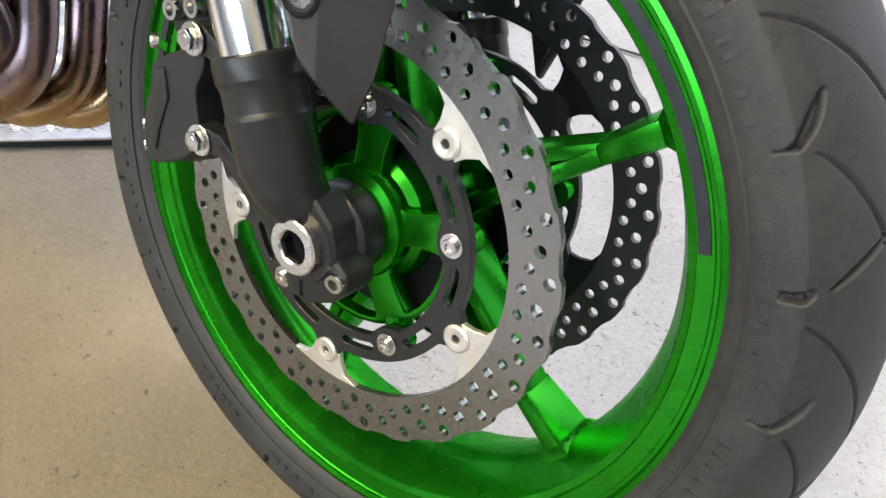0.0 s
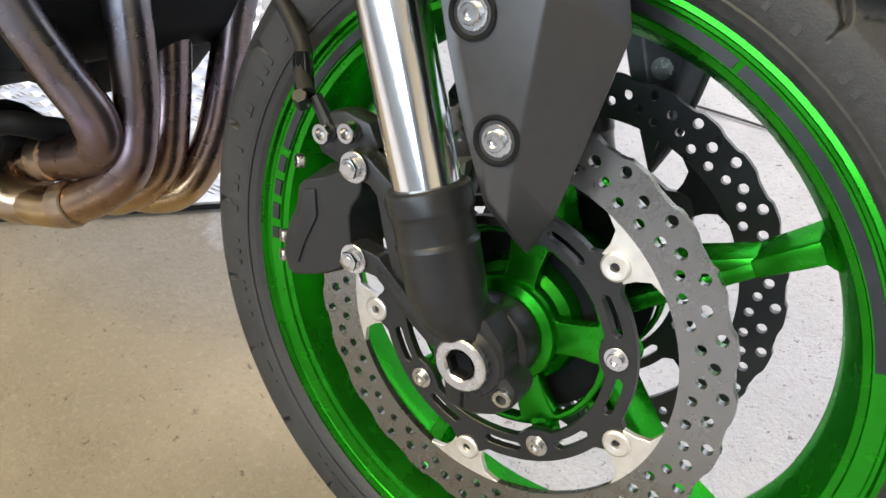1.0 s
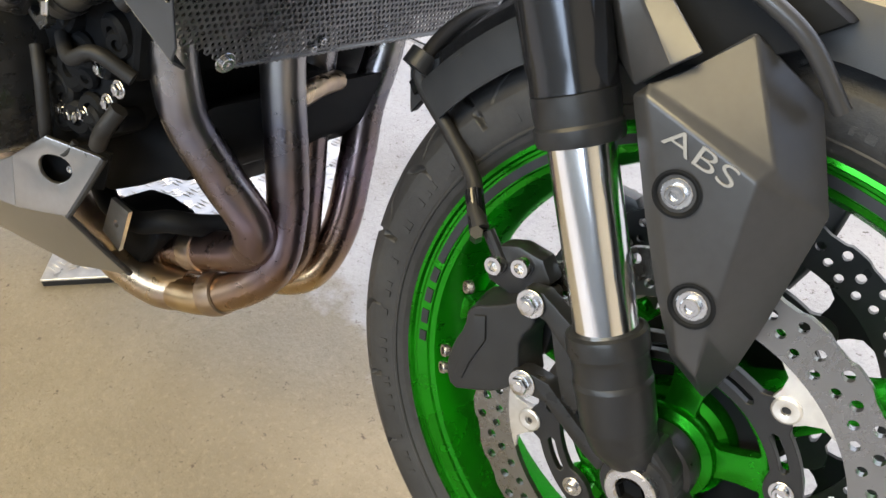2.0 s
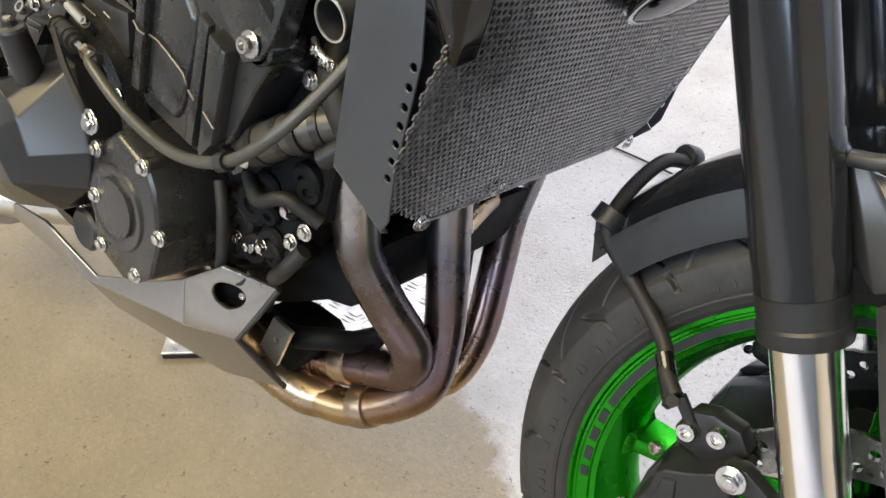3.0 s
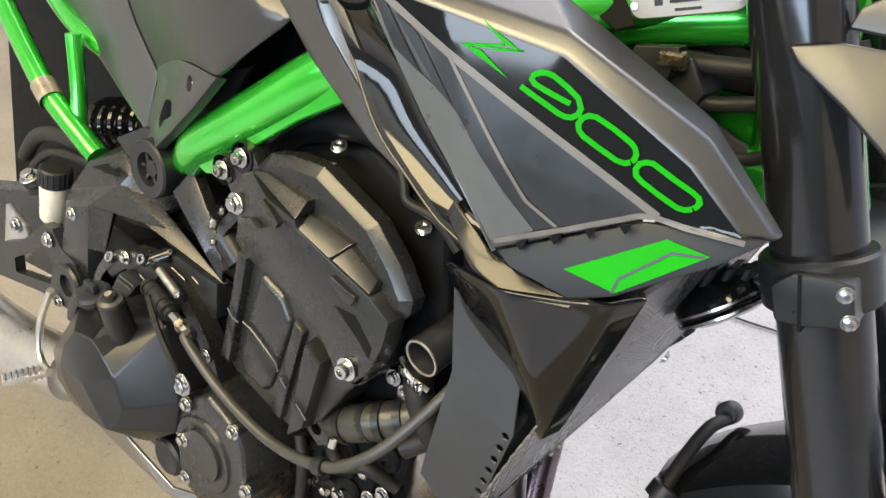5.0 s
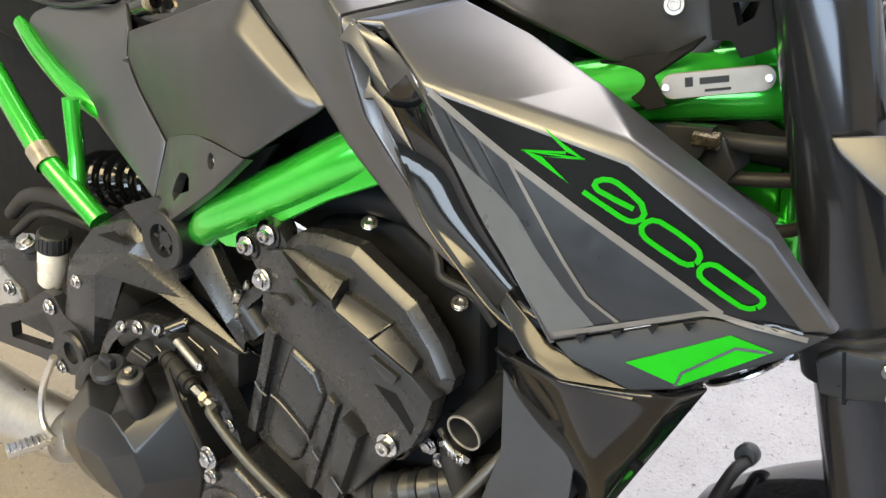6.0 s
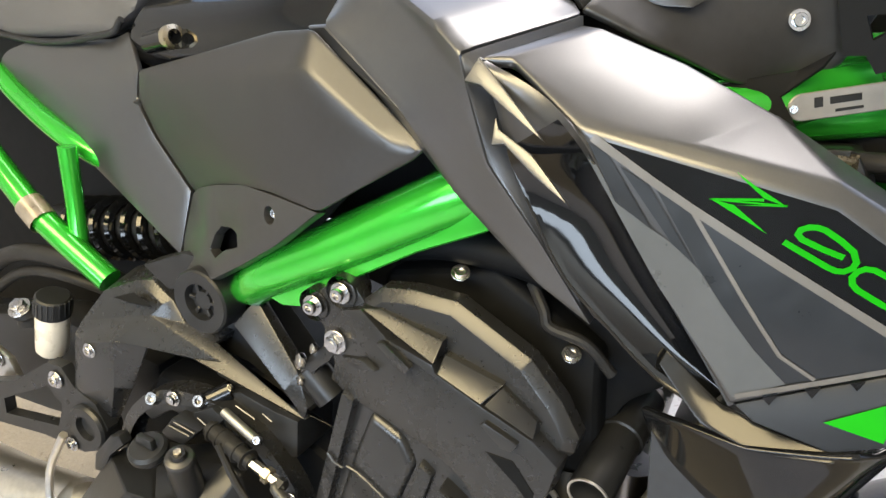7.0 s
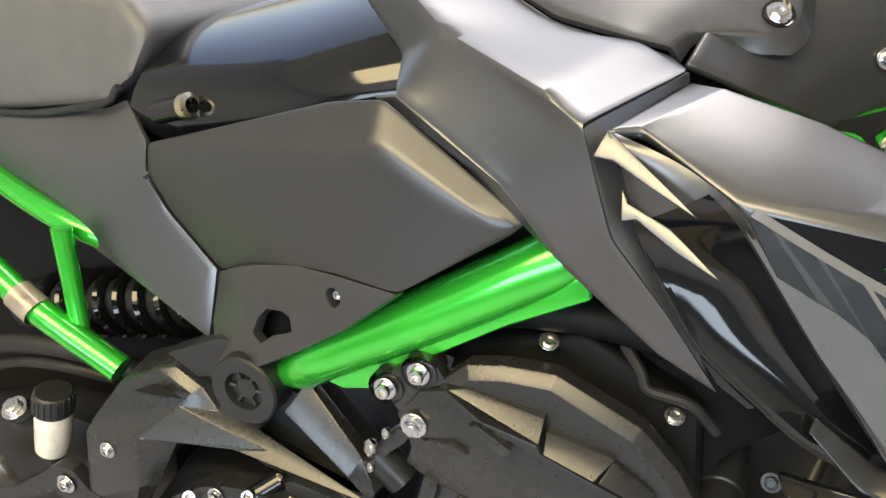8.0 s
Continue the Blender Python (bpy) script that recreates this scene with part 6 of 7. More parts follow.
part("wiring", tube([(-0.300, -0.09, 0.81), (-0.275, -0.08, 0.79), (-0.25, -0.085, 0.80), (-0.23, -0.09, 0.83)], 0.0045, 16), HOSE, frame_ob)
part("wire_bracket", prism([(-0.345, 0.846), (-0.315, 0.852), (-0.318, 0.832), (-0.335, 0.815), (-0.348, 0.826)], -0.108, -0.095, 0.002, 2), BLACK, frame_ob)
part("wire_union", lathe([(0, 0), (0.006, 0), (0.006, 0.016), (0, 0.016)], (-0.326, -0.106, 0.842), (0.9, 0, 0.1), 6), BRASSY, frame_ob)
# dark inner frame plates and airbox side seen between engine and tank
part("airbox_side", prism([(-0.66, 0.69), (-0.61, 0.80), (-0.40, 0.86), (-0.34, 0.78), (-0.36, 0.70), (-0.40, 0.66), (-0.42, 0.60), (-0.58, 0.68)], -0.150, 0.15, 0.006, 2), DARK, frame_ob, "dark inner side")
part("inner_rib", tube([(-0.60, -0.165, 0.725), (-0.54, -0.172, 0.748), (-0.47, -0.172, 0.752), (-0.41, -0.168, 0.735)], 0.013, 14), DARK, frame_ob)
part("inner_hose", tube([(-0.475, -0.165, 0.735), (-0.462, -0.172, 0.722), (-0.455, -0.174, 0.712), (-0.43, -0.172, 0.708), (-0.41, -0.168, 0.69)], 0.004, 10), HOSE, frame_ob)
for x, z, y in ((-0.437, 0.699, -0.178), (-0.520, 0.734, -0.184)):
    bolt((x, y + 0.002, z), frame_ob, 0.0042, "button", BRIGHT, (0.15, -0.55, 0.85))

# ---- shroud (winglet panel beside the tank) ----
shroud = empty("side_shroud", moto)
sv = [(-0.494, -0.248, 0.892), (-0.4345, -0.2655, 0.8755), (-0.385, -0.2605, 0.8712), (-0.312, -0.2445, 0.8652), (-0.243, -0.2300, 0.834), (-0.206, -0.218, 0.797),
      (-0.262, -0.2330, 0.790), (-0.3355, -0.2475, 0.7465), (-0.3825, -0.2580, 0.8075), (-0.350, -0.2565, 0.800),
      (-0.464, -0.182, 0.906), (-0.4009, -0.2070, 0.9004), (-0.3530, -0.2148, 0.8863), (-0.255, -0.195, 0.838), (-0.205, -0.198, 0.795), (-0.479, -0.241, 0.8915), (-0.4462, -0.2065, 0.9100)]
sf = [(1, 2, 9, 8), (8, 9, 7), (2, 3, 9), (3, 6, 9), (3, 4, 6), (4, 5, 6), (9, 6, 7), (0, 10, 16, 15), (15, 16, 11, 1), (1, 11, 12, 2), (2, 12, 3), (3, 12, 13, 4), (4, 13, 14, 5)]
# a lit chamfer runs along the ridge between the top and the side
top_faces = {(0, 10, 16, 15), (15, 16, 11, 1), (1, 11, 12, 2), (2, 12, 3), (3, 12, 13, 4), (4, 13, 14, 5)}
up_of, down_of = {}, {}
for i, inner, outer_to in ((1, 11, 8), (2, 12, 9), (3, 12, 9), (4, 13, 6), (5, 14, 6)):
    c = Vector(sv[i])
    up_of[i] = len(sv)
    sv.append(tuple(c + (Vector(sv[inner]) - c).normalized() * (0.010 if i < 3 else 0.008)))
    down_of[i] = len(sv)
    sv.append(tuple(c + (Vector(sv[outer_to]) - c).normalized() * {1: 0.005, 2: 0.005, 3: 0.008}.get(i, 0.012)))
ridge = [1, 2, 3, 4, 5]
sf = [tuple((up_of if f in top_faces else down_of).get(i, i) for i in f) for f in sf]
sf += [(up_of[p], up_of[q], down_of[q], down_of[p]) for p, q in zip(ridge, ridge[1:])] + [(15, up_of[1], down_of[1])]
shell_bm = solid(sv, sf, 0, 1, 0)
SHROUD_TREE = BVHTree.FromBMesh(shell_bm)
shell_bm.free()
part("shroud_panel", solid(sv, sf, 0.004, 4, 0.006, 24), SHROUD_PAINT, shroud, "graphite metallic shroud panel", 40)


def decal(poly_list, mat, name, parent, tree, lift=0.0009, label="", step=0.006):
    """A thin sticker that follows a panel: flat outline in x and z, pressed onto the panel along y."""
    bm = bmesh.new()
    for poly in poly_list:
        vs = [bm.verts.new((x, 0, z)) for x, z in poly]
        f = bm.faces.new(vs)
    bmesh.ops.remove_doubles(bm, verts=bm.verts, dist=0.0007)
    bmesh.ops.triangulate(bm, faces=bm.faces[:])
    for _ in range(4):
        long = [e for e in bm.edges if e.calc_length() > step]
        if not long:
            break
        bmesh.ops.subdivide_edges(bm, edges=long, cuts=1)
        bmesh.ops.triangulate(bm, faces=bm.faces[:])
    for v in bm.verts:
        hit, _, _, _ = tree.ray_cast(Vector((v.co.x, -1, v.co.z)), Vector((0, 1, 0)))
        if hit is None:
            near = tree.find_nearest(Vector((v.co.x, -0.24, v.co.z)))[0]
            v.co.y = near.y - lift
        else:
            v.co.y = hit.y - lift
    return part(name, bm, mat, parent, label, 60)


def strip(pts, half):
    """Outline of a broken line of even width with mitred joints, as quads."""
    side = []
    for i, (x, z) in enumerate(pts):
        ds = [Vector((b[0] - a[0], b[1] - a[1])).normalized() for a, b in ((pts[max(i - 1, 0)], pts[i]), (pts[i], pts[min(i + 1, len(pts) - 1)])) if a != b]
        d = sum(ds, Vector((0, 0))).normalized()
        k = half / max(0.5, d.dot(ds[0]))
        side.append(((x - d.y * k, z + d.x * k), (x + d.y * k, z - d.x * k)))
    return [[a[0], a[1], b[1], b[0]] for a, b in zip(side, side[1:])]


sticker_top = []
for i, outer_to in ((2, 9), (3, 9), (4, 6), (5, 6)):
    c = Vector(sv[down_of[i]])
    c += (Vector(sv[outer_to]) - c).normalized() * 0.0012
    sticker_top.append((c.x, c.z))
decal([[(-0.4235, 0.8690)] + sticker_top + [(-0.2204, 0.7928), (-0.2510, 0.7925), (-0.2561, 0.7948)]], BLACK_GLOSS, "black_sticker", shroud, SHROUD_TREE, 0.0007, "gloss black sticker field")
decal(strip([(-0.4244, 0.8696), (-0.3923, 0.8544), (-0.2559, 0.7941)], 0.0021), LINE_DECAL, "grey_line", shroud, SHROUD_TREE, 0.0012, "light grey dividing line")
decal([[(-0.3714, 0.8427), (-0.2589, 0.7947), (-0.3015, 0.7736), (-0.3192, 0.7829)]], SLATE_DECAL, "slate_field", shroud, SHROUD_TREE, 0.0007, "dark slate sticker field")
decal(strip([(-0.3737, 0.8454), (-0.3203, 0.7820), (-0.3026, 0.7727)], 0.0010), LINE_DECAL, "grey_line", shroud, SHROUD_TREE, 0.0013)
decal([[(-0.4260, 0.8669), (-0.4164, 0.8636), (-0.3890, 0.8315), (-0.4085, 0.8411)]], SLATE_DECAL, "slate_field", shroud, SHROUD_TREE, 0.0009)
decal([[(-0.4098, 0.8588), (-0.3951, 0.8529), (-0.3667, 0.8197), (-0.3791, 0.8274)]], SLATE_DECAL, "slate_field", shroud, SHROUD_TREE, 0.0009)
decal([[(-0.3915, 0.8518), (-0.3740, 0.8438), (-0.3216, 0.7816), (-0.3043, 0.7721), (-0.3136, 0.7673), (-0.3323, 0.7830), (-0.3644, 0.8183)]], SLATE_DECAL, "slate_field", shroud, SHROUD_TREE, 0.0009)
decal([[(-0.4308, 0.8662), (-0.4260, 0.8658), (-0.4085, 0.8405), (-0.3791, 0.8274), (-0.3643, 0.8177), (-0.3322, 0.7825), (-0.3140, 0.7666), (-0.3349, 0.7521), (-0.3816, 0.8037)]], GREY_DECAL, "grey_field", shroud, SHROUD_TREE, 0.0006, "matte grey sticker field")
# Strip paints the light that the lower panel edge catches.
decal(strip([(-0.3340, 0.7533), (-0.2992, 0.7721), (-0.2647, 0.7917), (-0.2581, 0.7934), (-0.2419, 0.7926), (-0.2158, 0.7934)], 0.0015), LINE_DECAL, "grey_line", shroud, SHROUD_TREE, 0.0011, "light grey strip for the lower edge catching light")
# zigzag and three rounded loops in green, drawn as plain shapes
decal([[(-0.3600, 0.8662), (-0.3361, 0.8557), (-0.3461, 0.8565)], [(-0.3408, 0.8414), (-0.3681, 0.8528), (-0.3574, 0.8518)]] + strip([(-0.3681, 0.8528), (-0.3461, 0.8565)], 0.0007) + strip([(-0.3574, 0.8518), (-0.3361, 0.8557)], 0.0007) + strip([(-0.3681, 0.8528), (-0.3361, 0.8557)], 0.0005), GREEN_DECAL, "emblem_zigzag", shroud, SHROUD_TREE, 0.0014, "bright green zigzag shape")
decal(strip([(-0.3335, 0.8394), (-0.3226, 0.8350), (-0.3133, 0.8312), (-0.3095, 0.8302), (-0.3063, 0.8306), (-0.3035, 0.8328), (-0.3028, 0.8359), (-0.3053, 0.8405), (-0.3116, 0.8445), (-0.3187, 0.8480), (-0.3220, 0.8486), (-0.3255, 0.8480), (-0.3283, 0.8462), (-0.3288, 0.8439), (-0.3266, 0.8420), (-0.3170, 0.8391), (-0.3082, 0.8369)], 0.0014), GREEN_DECAL, "emblem_loop", shroud, SHROUD_TREE, 0.0015, "bright green open loop")
decal(strip([(-0.2745, 0.8169), (-0.2773, 0.8155), (-0.2811, 0.8159), (-0.2904, 0.8195), (-0.2989, 0.8232), (-0.3015, 0.8255), (-0.3025, 0.8286), (-0.3011, 0.8317), (-0.2985, 0.8336), (-0.2948, 0.8338), (-0.2856, 0.8305), (-0.2765, 0.8262), (-0.2739, 0.8240), (-0.2727, 0.8212), (-0.2732, 0.8185), (-0.2741, 0.8174)], 0.0014), GREEN_DECAL, "emblem_loop", shroud, SHROUD_TREE, 0.0015, "bright green rounded loop")
decal(strip([(-0.2422, 0.8027), (-0.2450, 0.8013), (-0.2486, 0.8014), (-0.2587, 0.8054), (-0.2671, 0.8091), (-0.2705, 0.8113), (-0.2713, 0.8143), (-0.2702, 0.8174), (-0.2673, 0.8191), (-0.2641, 0.8193), (-0.2530, 0.8146), (-0.2438, 0.8108), (-0.2407, 0.8090), (-0.2397, 0.8066), (-0.2405, 0.8045), (-0.2417, 0.8032)], 0.0014), GREEN_DECAL, "emblem_loop", shroud, SHROUD_TREE, 0.0015, "bright green rounded loop")

# hollow rear flank: behind the crease it dips into a channel and comes out again at a thin edge
CREASE = [(-0.4935, -0.2478, 0.8915), (-0.4580, -0.2525, 0.8815), (-0.4312, -0.2648, 0.8690), (-0.4095, -0.2622, 0.8425), (-0.3880, -0.2588, 0.8145), (-0.3685, -0.2545, 0.7885), (-0.3510, -0.2505, 0.7660), (-0.3355, -0.2470, 0.7455)]
FLANK_EDGE = [(-0.4925, -0.2475, 0.8885), (-0.4800, -0.2440, 0.8600), (-0.4720, -0.2400, 0.8370), (-0.4585, -0.2385, 0.8167), (-0.4331, -0.2420, 0.7856), (-0.4037, -0.2430, 0.7643), (-0.3757, -0.2435, 0.7466), (-0.3449, -0.2440, 0.7370)]
CREASE_LINE, EDGE_LINE = spline([Vector(p) for p in CREASE], 5), spline([Vector(p) for p in FLANK_EDGE], 5)
flank_v, flank_f, side_f, AROUND = [], [], [], 13
for k, (c, e) in enumerate(zip(CREASE_LINE, EDGE_LINE)):
    u = k / (len(CREASE_LINE) - 1)
    depth = 0.017 * min(1.0, max(0.0, (u - 0.22) / 0.25))
    for m in range(AROUND):
        a = m / (AROUND - 1)
        flank_v.append(tuple(c.lerp(e, a) + Vector((0, depth * 4 * a * (1 - a) * (1.25 - 0.5 * a) - 0.004 * (1 - a) * a * 4 * (1 - min(1, 4 * depth / 0.06)), 0))))
for k in range(len(CREASE_LINE) - 1):
    for m in range(AROUND - 1):
        b = k * AROUND + m
        (flank_f if m < 1 or k < 8 else side_f).append((b, b + AROUND, b + AROUND + 1, b + 1))
for name, fs, mat, label in (("shroud_flank", flank_f, SHROUD_PAINT, "graphite rear flank"), ("flank_side", side_f, BLACK_GLOSS, "gloss black hollow flank")):
    used = sorted({i for f in fs for i in f})
    at = {i: k for k, i in enumerate(used)}
    part(name, solid([flank_v[i] for i in used], [tuple(at[i] for i in f) for f in fs], 0, 1, 0.003), mat, shroud, label, 50)
part("flank_edge", tube(EDGE_LINE[14:34], 0.0009, 6, smooth=False), GREY_LIP, shroud, "thin gloss edge")
# two curved blades with hooked ends stand off the flank
part("vent_blade", solid([(-0.4937, -0.2495, 0.8922), (-0.4771, -0.2566, 0.8821), (-0.4462, -0.2698, 0.8636), (-0.4723, -0.2619, 0.8732), (-0.4884, -0.2565, 0.8799), (-0.4980, -0.2554, 0.8799)], [(0, 1, 4, 5), (1, 2, 3, 4)], 0.0008, 2, 0.004), GREY_PAINT, shroud, "curved blade with a hooked end")
part("vent_blade", solid([(-0.4838, -0.2422, 0.8624), (-0.4799, -0.2456, 0.8567), (-0.4581, -0.2516, 0.8500), (-0.4307, -0.2635, 0.8332), (-0.4534, -0.2567, 0.8411), (-0.4744, -0.2493, 0.8508), (-0.4811, -0.2496, 0.8487)], [(0, 1, 6), (1, 2, 5, 6), (2, 3, 4, 5)], 0.0008, 2, 0.004), GREY_PAINT, shroud, "curved blade with a hooked end")
# gloss black inner side below the thin edge
under = [[(-0.4720, -0.2400, 0.8370), (-0.4585, -0.2385, 0.8167), (-0.4331, -0.2420, 0.7856), (-0.4037, -0.2430, 0.7643), (-0.3757, -0.2435, 0.7466), (-0.3449, -0.2440, 0.7370)], [(-0.4760, -0.2180, 0.8250), (-0.4625, -0.2165, 0.8047), (-0.4371, -0.2200, 0.7736), (-0.4077, -0.2210, 0.7523), (-0.3797, -0.2215, 0.7346), (-0.3489, -0.2220, 0.7250)]]
part("shroud_back_edge", solid(under[0] + under[1], [(i, i + 1, i + 7, i + 6) for i in range(5)], 0, 1, 0.003), BLACK_GLOSS, shroud, "gloss black inner side of the shroud", 60)
lip_in = [(-0.372, -0.238, 0.760), (-0.340, -0.240, 0.742), (-0.310, -0.243, 0.738), (-0.281, -0.245, 0.739)]
lip_out = [(-0.374, -0.241, 0.752), (-0.346, -0.249, 0.731), (-0.316, -0.252, 0.728), (-0.283, -0.248, 0.735)]
smooth_panel("shroud_lip", lip_in + lip_out, [(i, i + 1, i + 5, i + 4) for i in range(3)], GREY_LIP, shroud, "flared gloss lip below the shroud", 0.003)

# lower wing with the green sticker
wing = empty("radiator_shroud", moto)
wv = [(-0.334, -0.246, 0.747), (-0.262, -0.232, 0.789), (-0.207, -0.216, 0.796), (-0.224, -0.226, 0.779), (-0.264, -0.240, 0.748), (-0.285, -0.245, 0.738), (-0.322, -0.248, 0.742)]
wf = [(0, 1, 4, 5, 6), (1, 2, 3, 4)]
wb = solid(wv, wf, 0, 1, 0)
WING_TREE = BVHTree.FromBMesh(wb)
wb.free()
part("wing_panel", solid(wv, wf, 0.002, 2, 0.005), WING_BLACK, wing, "satin black wing panel")
decal([[(-0.293, 0.7525), (-0.249, 0.7845), (-0.228, 0.7825), (-0.264, 0.7505)]], GREEN_DECAL, "green_sticker", wing, WING_TREE, 0.001, "bright green four-sided sticker")
decal(strip([(-0.2655, 0.7500), (-0.2645, 0.758), (-0.2445, 0.7790), (-0.230, 0.7815)], 0.0007), SLATE_DECAL, "sticker_line", wing, WING_TREE, 0.0015)
for k in range(4):
    x = -0.322 + 0.017 * k
    part("wing_notch", prism([(x, 0.757 + 0.0094 * k), (x + 0.006, 0.7605 + 0.0094 * k), (x + 0.004, 0.754 + 0.0094 * k)], -0.2475 + 0.0035 * k, -0.240, 0), BLACK_GLOSS, wing)
bk = [(-0.3586, -0.2440, 0.7232), (-0.3231, -0.2530, 0.7290), (-0.2736, -0.2465, 0.7405), (-0.2633, -0.2380, 0.7418), (-0.2516, -0.2240, 0.7460), (-0.2965, -0.2455, 0.6783), (-0.2959, -0.2137, 0.6185), (-0.3369, -0.2080, 0.6519), (-0.3589, -0.2140, 0.6648), (-0.2885, -0.2020, 0.6248), (-0.3800, -0.2250, 0.7112)]
smooth_panel("lower_beak", bk, [(0, 1, 5, 8), (5, 7, 8), (1, 2, 3, 5), (3, 6, 5), (5, 6, 7), (3, 4, 9, 6), (10, 0, 8)], BLACK_GLOSS, wing, "gloss black lower shroud", 0.004, ((1, 5), (5, 6), (3, 6), (5, 7), (0, 8)), 0.45)

# ---- tank, side covers, seat ----
tank = empty("fuel_tank", moto)


def mirrored(verts, faces):
    n = len(verts)
    return verts + [(x, -y, z) for x, y, z in verts], faces + [tuple(n + i for i in f[::-1]) for f in faces]


# Added dark filler supplies the shade in the gaps below the tank.
part("tank_gap_filler", prism([(-0.868, 0.775), (-0.845, 0.812), (-0.64, 0.872), (-0.50, 0.905), (-0.43, 0.900), (-0.42, 0.80), (-0.62, 0.71), (-0.77, 0.72)], -0.128, 0.128, 0.004, 2), DARK, tank)
# long side panel from the tank's shoulder down to a point
pv = [(-0.632, -0.172, 0.899), (-0.507, -0.247, 0.892), (-0.467, -0.182, 0.9115), (-0.545, -0.158, 0.925), (-0.650, -0.110, 0.966),
      (-0.621, -0.206, 0.883), (-0.548, -0.231, 0.850), (-0.510, -0.227, 0.808), (-0.453, -0.224, 0.767), (-0.419, -0.219, 0.749),
      (-0.500, -0.248, 0.875), (-0.486, -0.241, 0.835), (-0.452, -0.232, 0.795), (-0.600, -0.196, 0.920), (-0.673, -0.142, 0.926), (-0.478, -0.165, 0.915), (-0.640, -0.168, 0.945), (-0.541, -0.176, 0.923), (-0.497, -0.170, 0.9225), (-0.474, -0.179, 0.9140), (-0.5285, -0.2385, 0.9030)]
pf = [(0, 13, 16, 14), (14, 16, 4), (13, 17, 3, 4, 16), (13, 20, 18, 17), (20, 1, 2, 19, 18), (17, 18, 15, 3), (18, 19, 15), (19, 2, 15), (0, 5, 13), (5, 6, 10, 13), (13, 10, 20), (20, 10, 1), (6, 7, 11, 10), (7, 8, 12, 11), (8, 9, 12)]
smooth_panel("tank_side_panel", pv, pf, GREY_PAINT, tank, "satin graphite tank side panel", 0.006, ((16, 13), (13, 20), (20, 1), (1, 10), (10, 11), (11, 12), (0, 13), (14, 16), (17, 18), (18, 19), (20, 18)), 0.65)
smooth_panel("tank_panel_return", [(-0.466, -0.1805, 0.9105), (-0.506, -0.246, 0.8905), (-0.499, -0.247, 0.874), (-0.485, -0.240, 0.835), (-0.451, -0.231, 0.795), (-0.464, -0.180, 0.901), (-0.494, -0.243, 0.882), (-0.484, -0.232, 0.864), (-0.470, -0.230, 0.832), (-0.443, -0.226, 0.793), (-0.421, -0.218, 0.750)], [(0, 1, 6, 5), (1, 2, 7, 6), (2, 3, 8, 7), (3, 4, 9, 8), (4, 10, 9)], GREY_PAINT, tank, "inward return of the side panel", 0.003, ((1, 6),), 0.5)
part("tank_lower_facet", solid([(-0.637, -0.203, 0.8785), (-0.621, -0.2055, 0.882), (-0.548, -0.2297, 0.849), (-0.511, -0.226, 0.808), (-0.530, -0.2180, 0.8215), (-0.580, -0.2120, 0.8525)], [(0, 1, 2, 5), (5, 2, 3, 4)], 0.001, 1, 0.004), GREY_PAINT, tank, "graphite lower facet")
# Added black filler keeps the gap by the shroud in shade.
part("vent_gap_filler", solid([(-0.500, -0.222, 0.880), (-0.440, -0.215, 0.84), (-0.36, -0.210, 0.76), (-0.40, -0.205, 0.735), (-0.47, -0.205, 0.775), (-0.53, -0.200, 0.83)], [(0, 1, 4, 5), (1, 2, 3, 4)], 0, 1, 0.004), BLACK_GLOSS, tank)
tv = [(-0.860, 0.0, 0.900), (-0.74, 0.0, 0.940), (-0.60, 0.0, 0.985), (-0.44, 0.0, 0.985), (-0.33, 0.0, 0.955),
      (-0.872, -0.115, 0.862), (-0.752, -0.128, 0.890), (-0.628, -0.150, 0.930), (-0.46, -0.115, 0.935), (-0.345, -0.05, 0.925),
      (-0.884, -0.132, 0.820), (-0.766, -0.166, 0.838), (-0.640, -0.180, 0.872), (-0.45, -0.115, 0.890), (-0.352, -0.045, 0.885),
      (-0.880, -0.120, 0.795), (-0.766, -0.150, 0.810), (-0.640, -0.165, 0.845), (-0.45, -0.110, 0.870), (-0.355, -0.04, 0.87)]
tf = [(0, 1, 6, 5), (1, 2, 7, 6), (2, 3, 8, 7), (3, 4, 9, 8), (5, 6, 11, 10), (6, 7, 12, 11), (7, 8, 13, 12), (8, 9, 14, 13), (10, 11, 16, 15), (11, 12, 17, 16), (12, 13, 18, 17), (13, 14, 19, 18)]
mv, mf = mirrored(tv, tf)
bm = bmesh.new()
vs = [bm.verts.new(v) for v in mv]
for f in mf:
    bm.faces.new([vs[i] for i in f])
bmesh.ops.remove_doubles(bm, verts=bm.verts, dist=1e-5)
bmesh.ops.recalc_face_normals(bm, faces=bm.faces)
tk = part("tank_shell", bm, BLACK_GLOSS, tank, "gloss black tank", 80)
m = tk.modifiers.new("smooth", "SUBSURF")
m.levels = m.render_levels = 3
smooth_panel("tank_front_cover", [(-0.468, -0.176, 0.914), (-0.455, -0.120, 0.950), (-0.335, -0.078, 0.957), (-0.322, -0.070, 0.930), (-0.335, -0.074, 0.893), (-0.362, -0.086, 0.872), (-0.388, -0.122, 0.880), (-0.430, -0.162, 0.900), (-0.365, -0.088, 0.925), (-0.410, -0.128, 0.915)],
             [(0, 1, 9, 7), (1, 2, 8, 9), (2, 3, 8), (3, 4, 8), (4, 5, 8), (5, 6, 9, 8), (6, 7, 9)], BLACK_MATTE, tank, "satin black tank front cover")
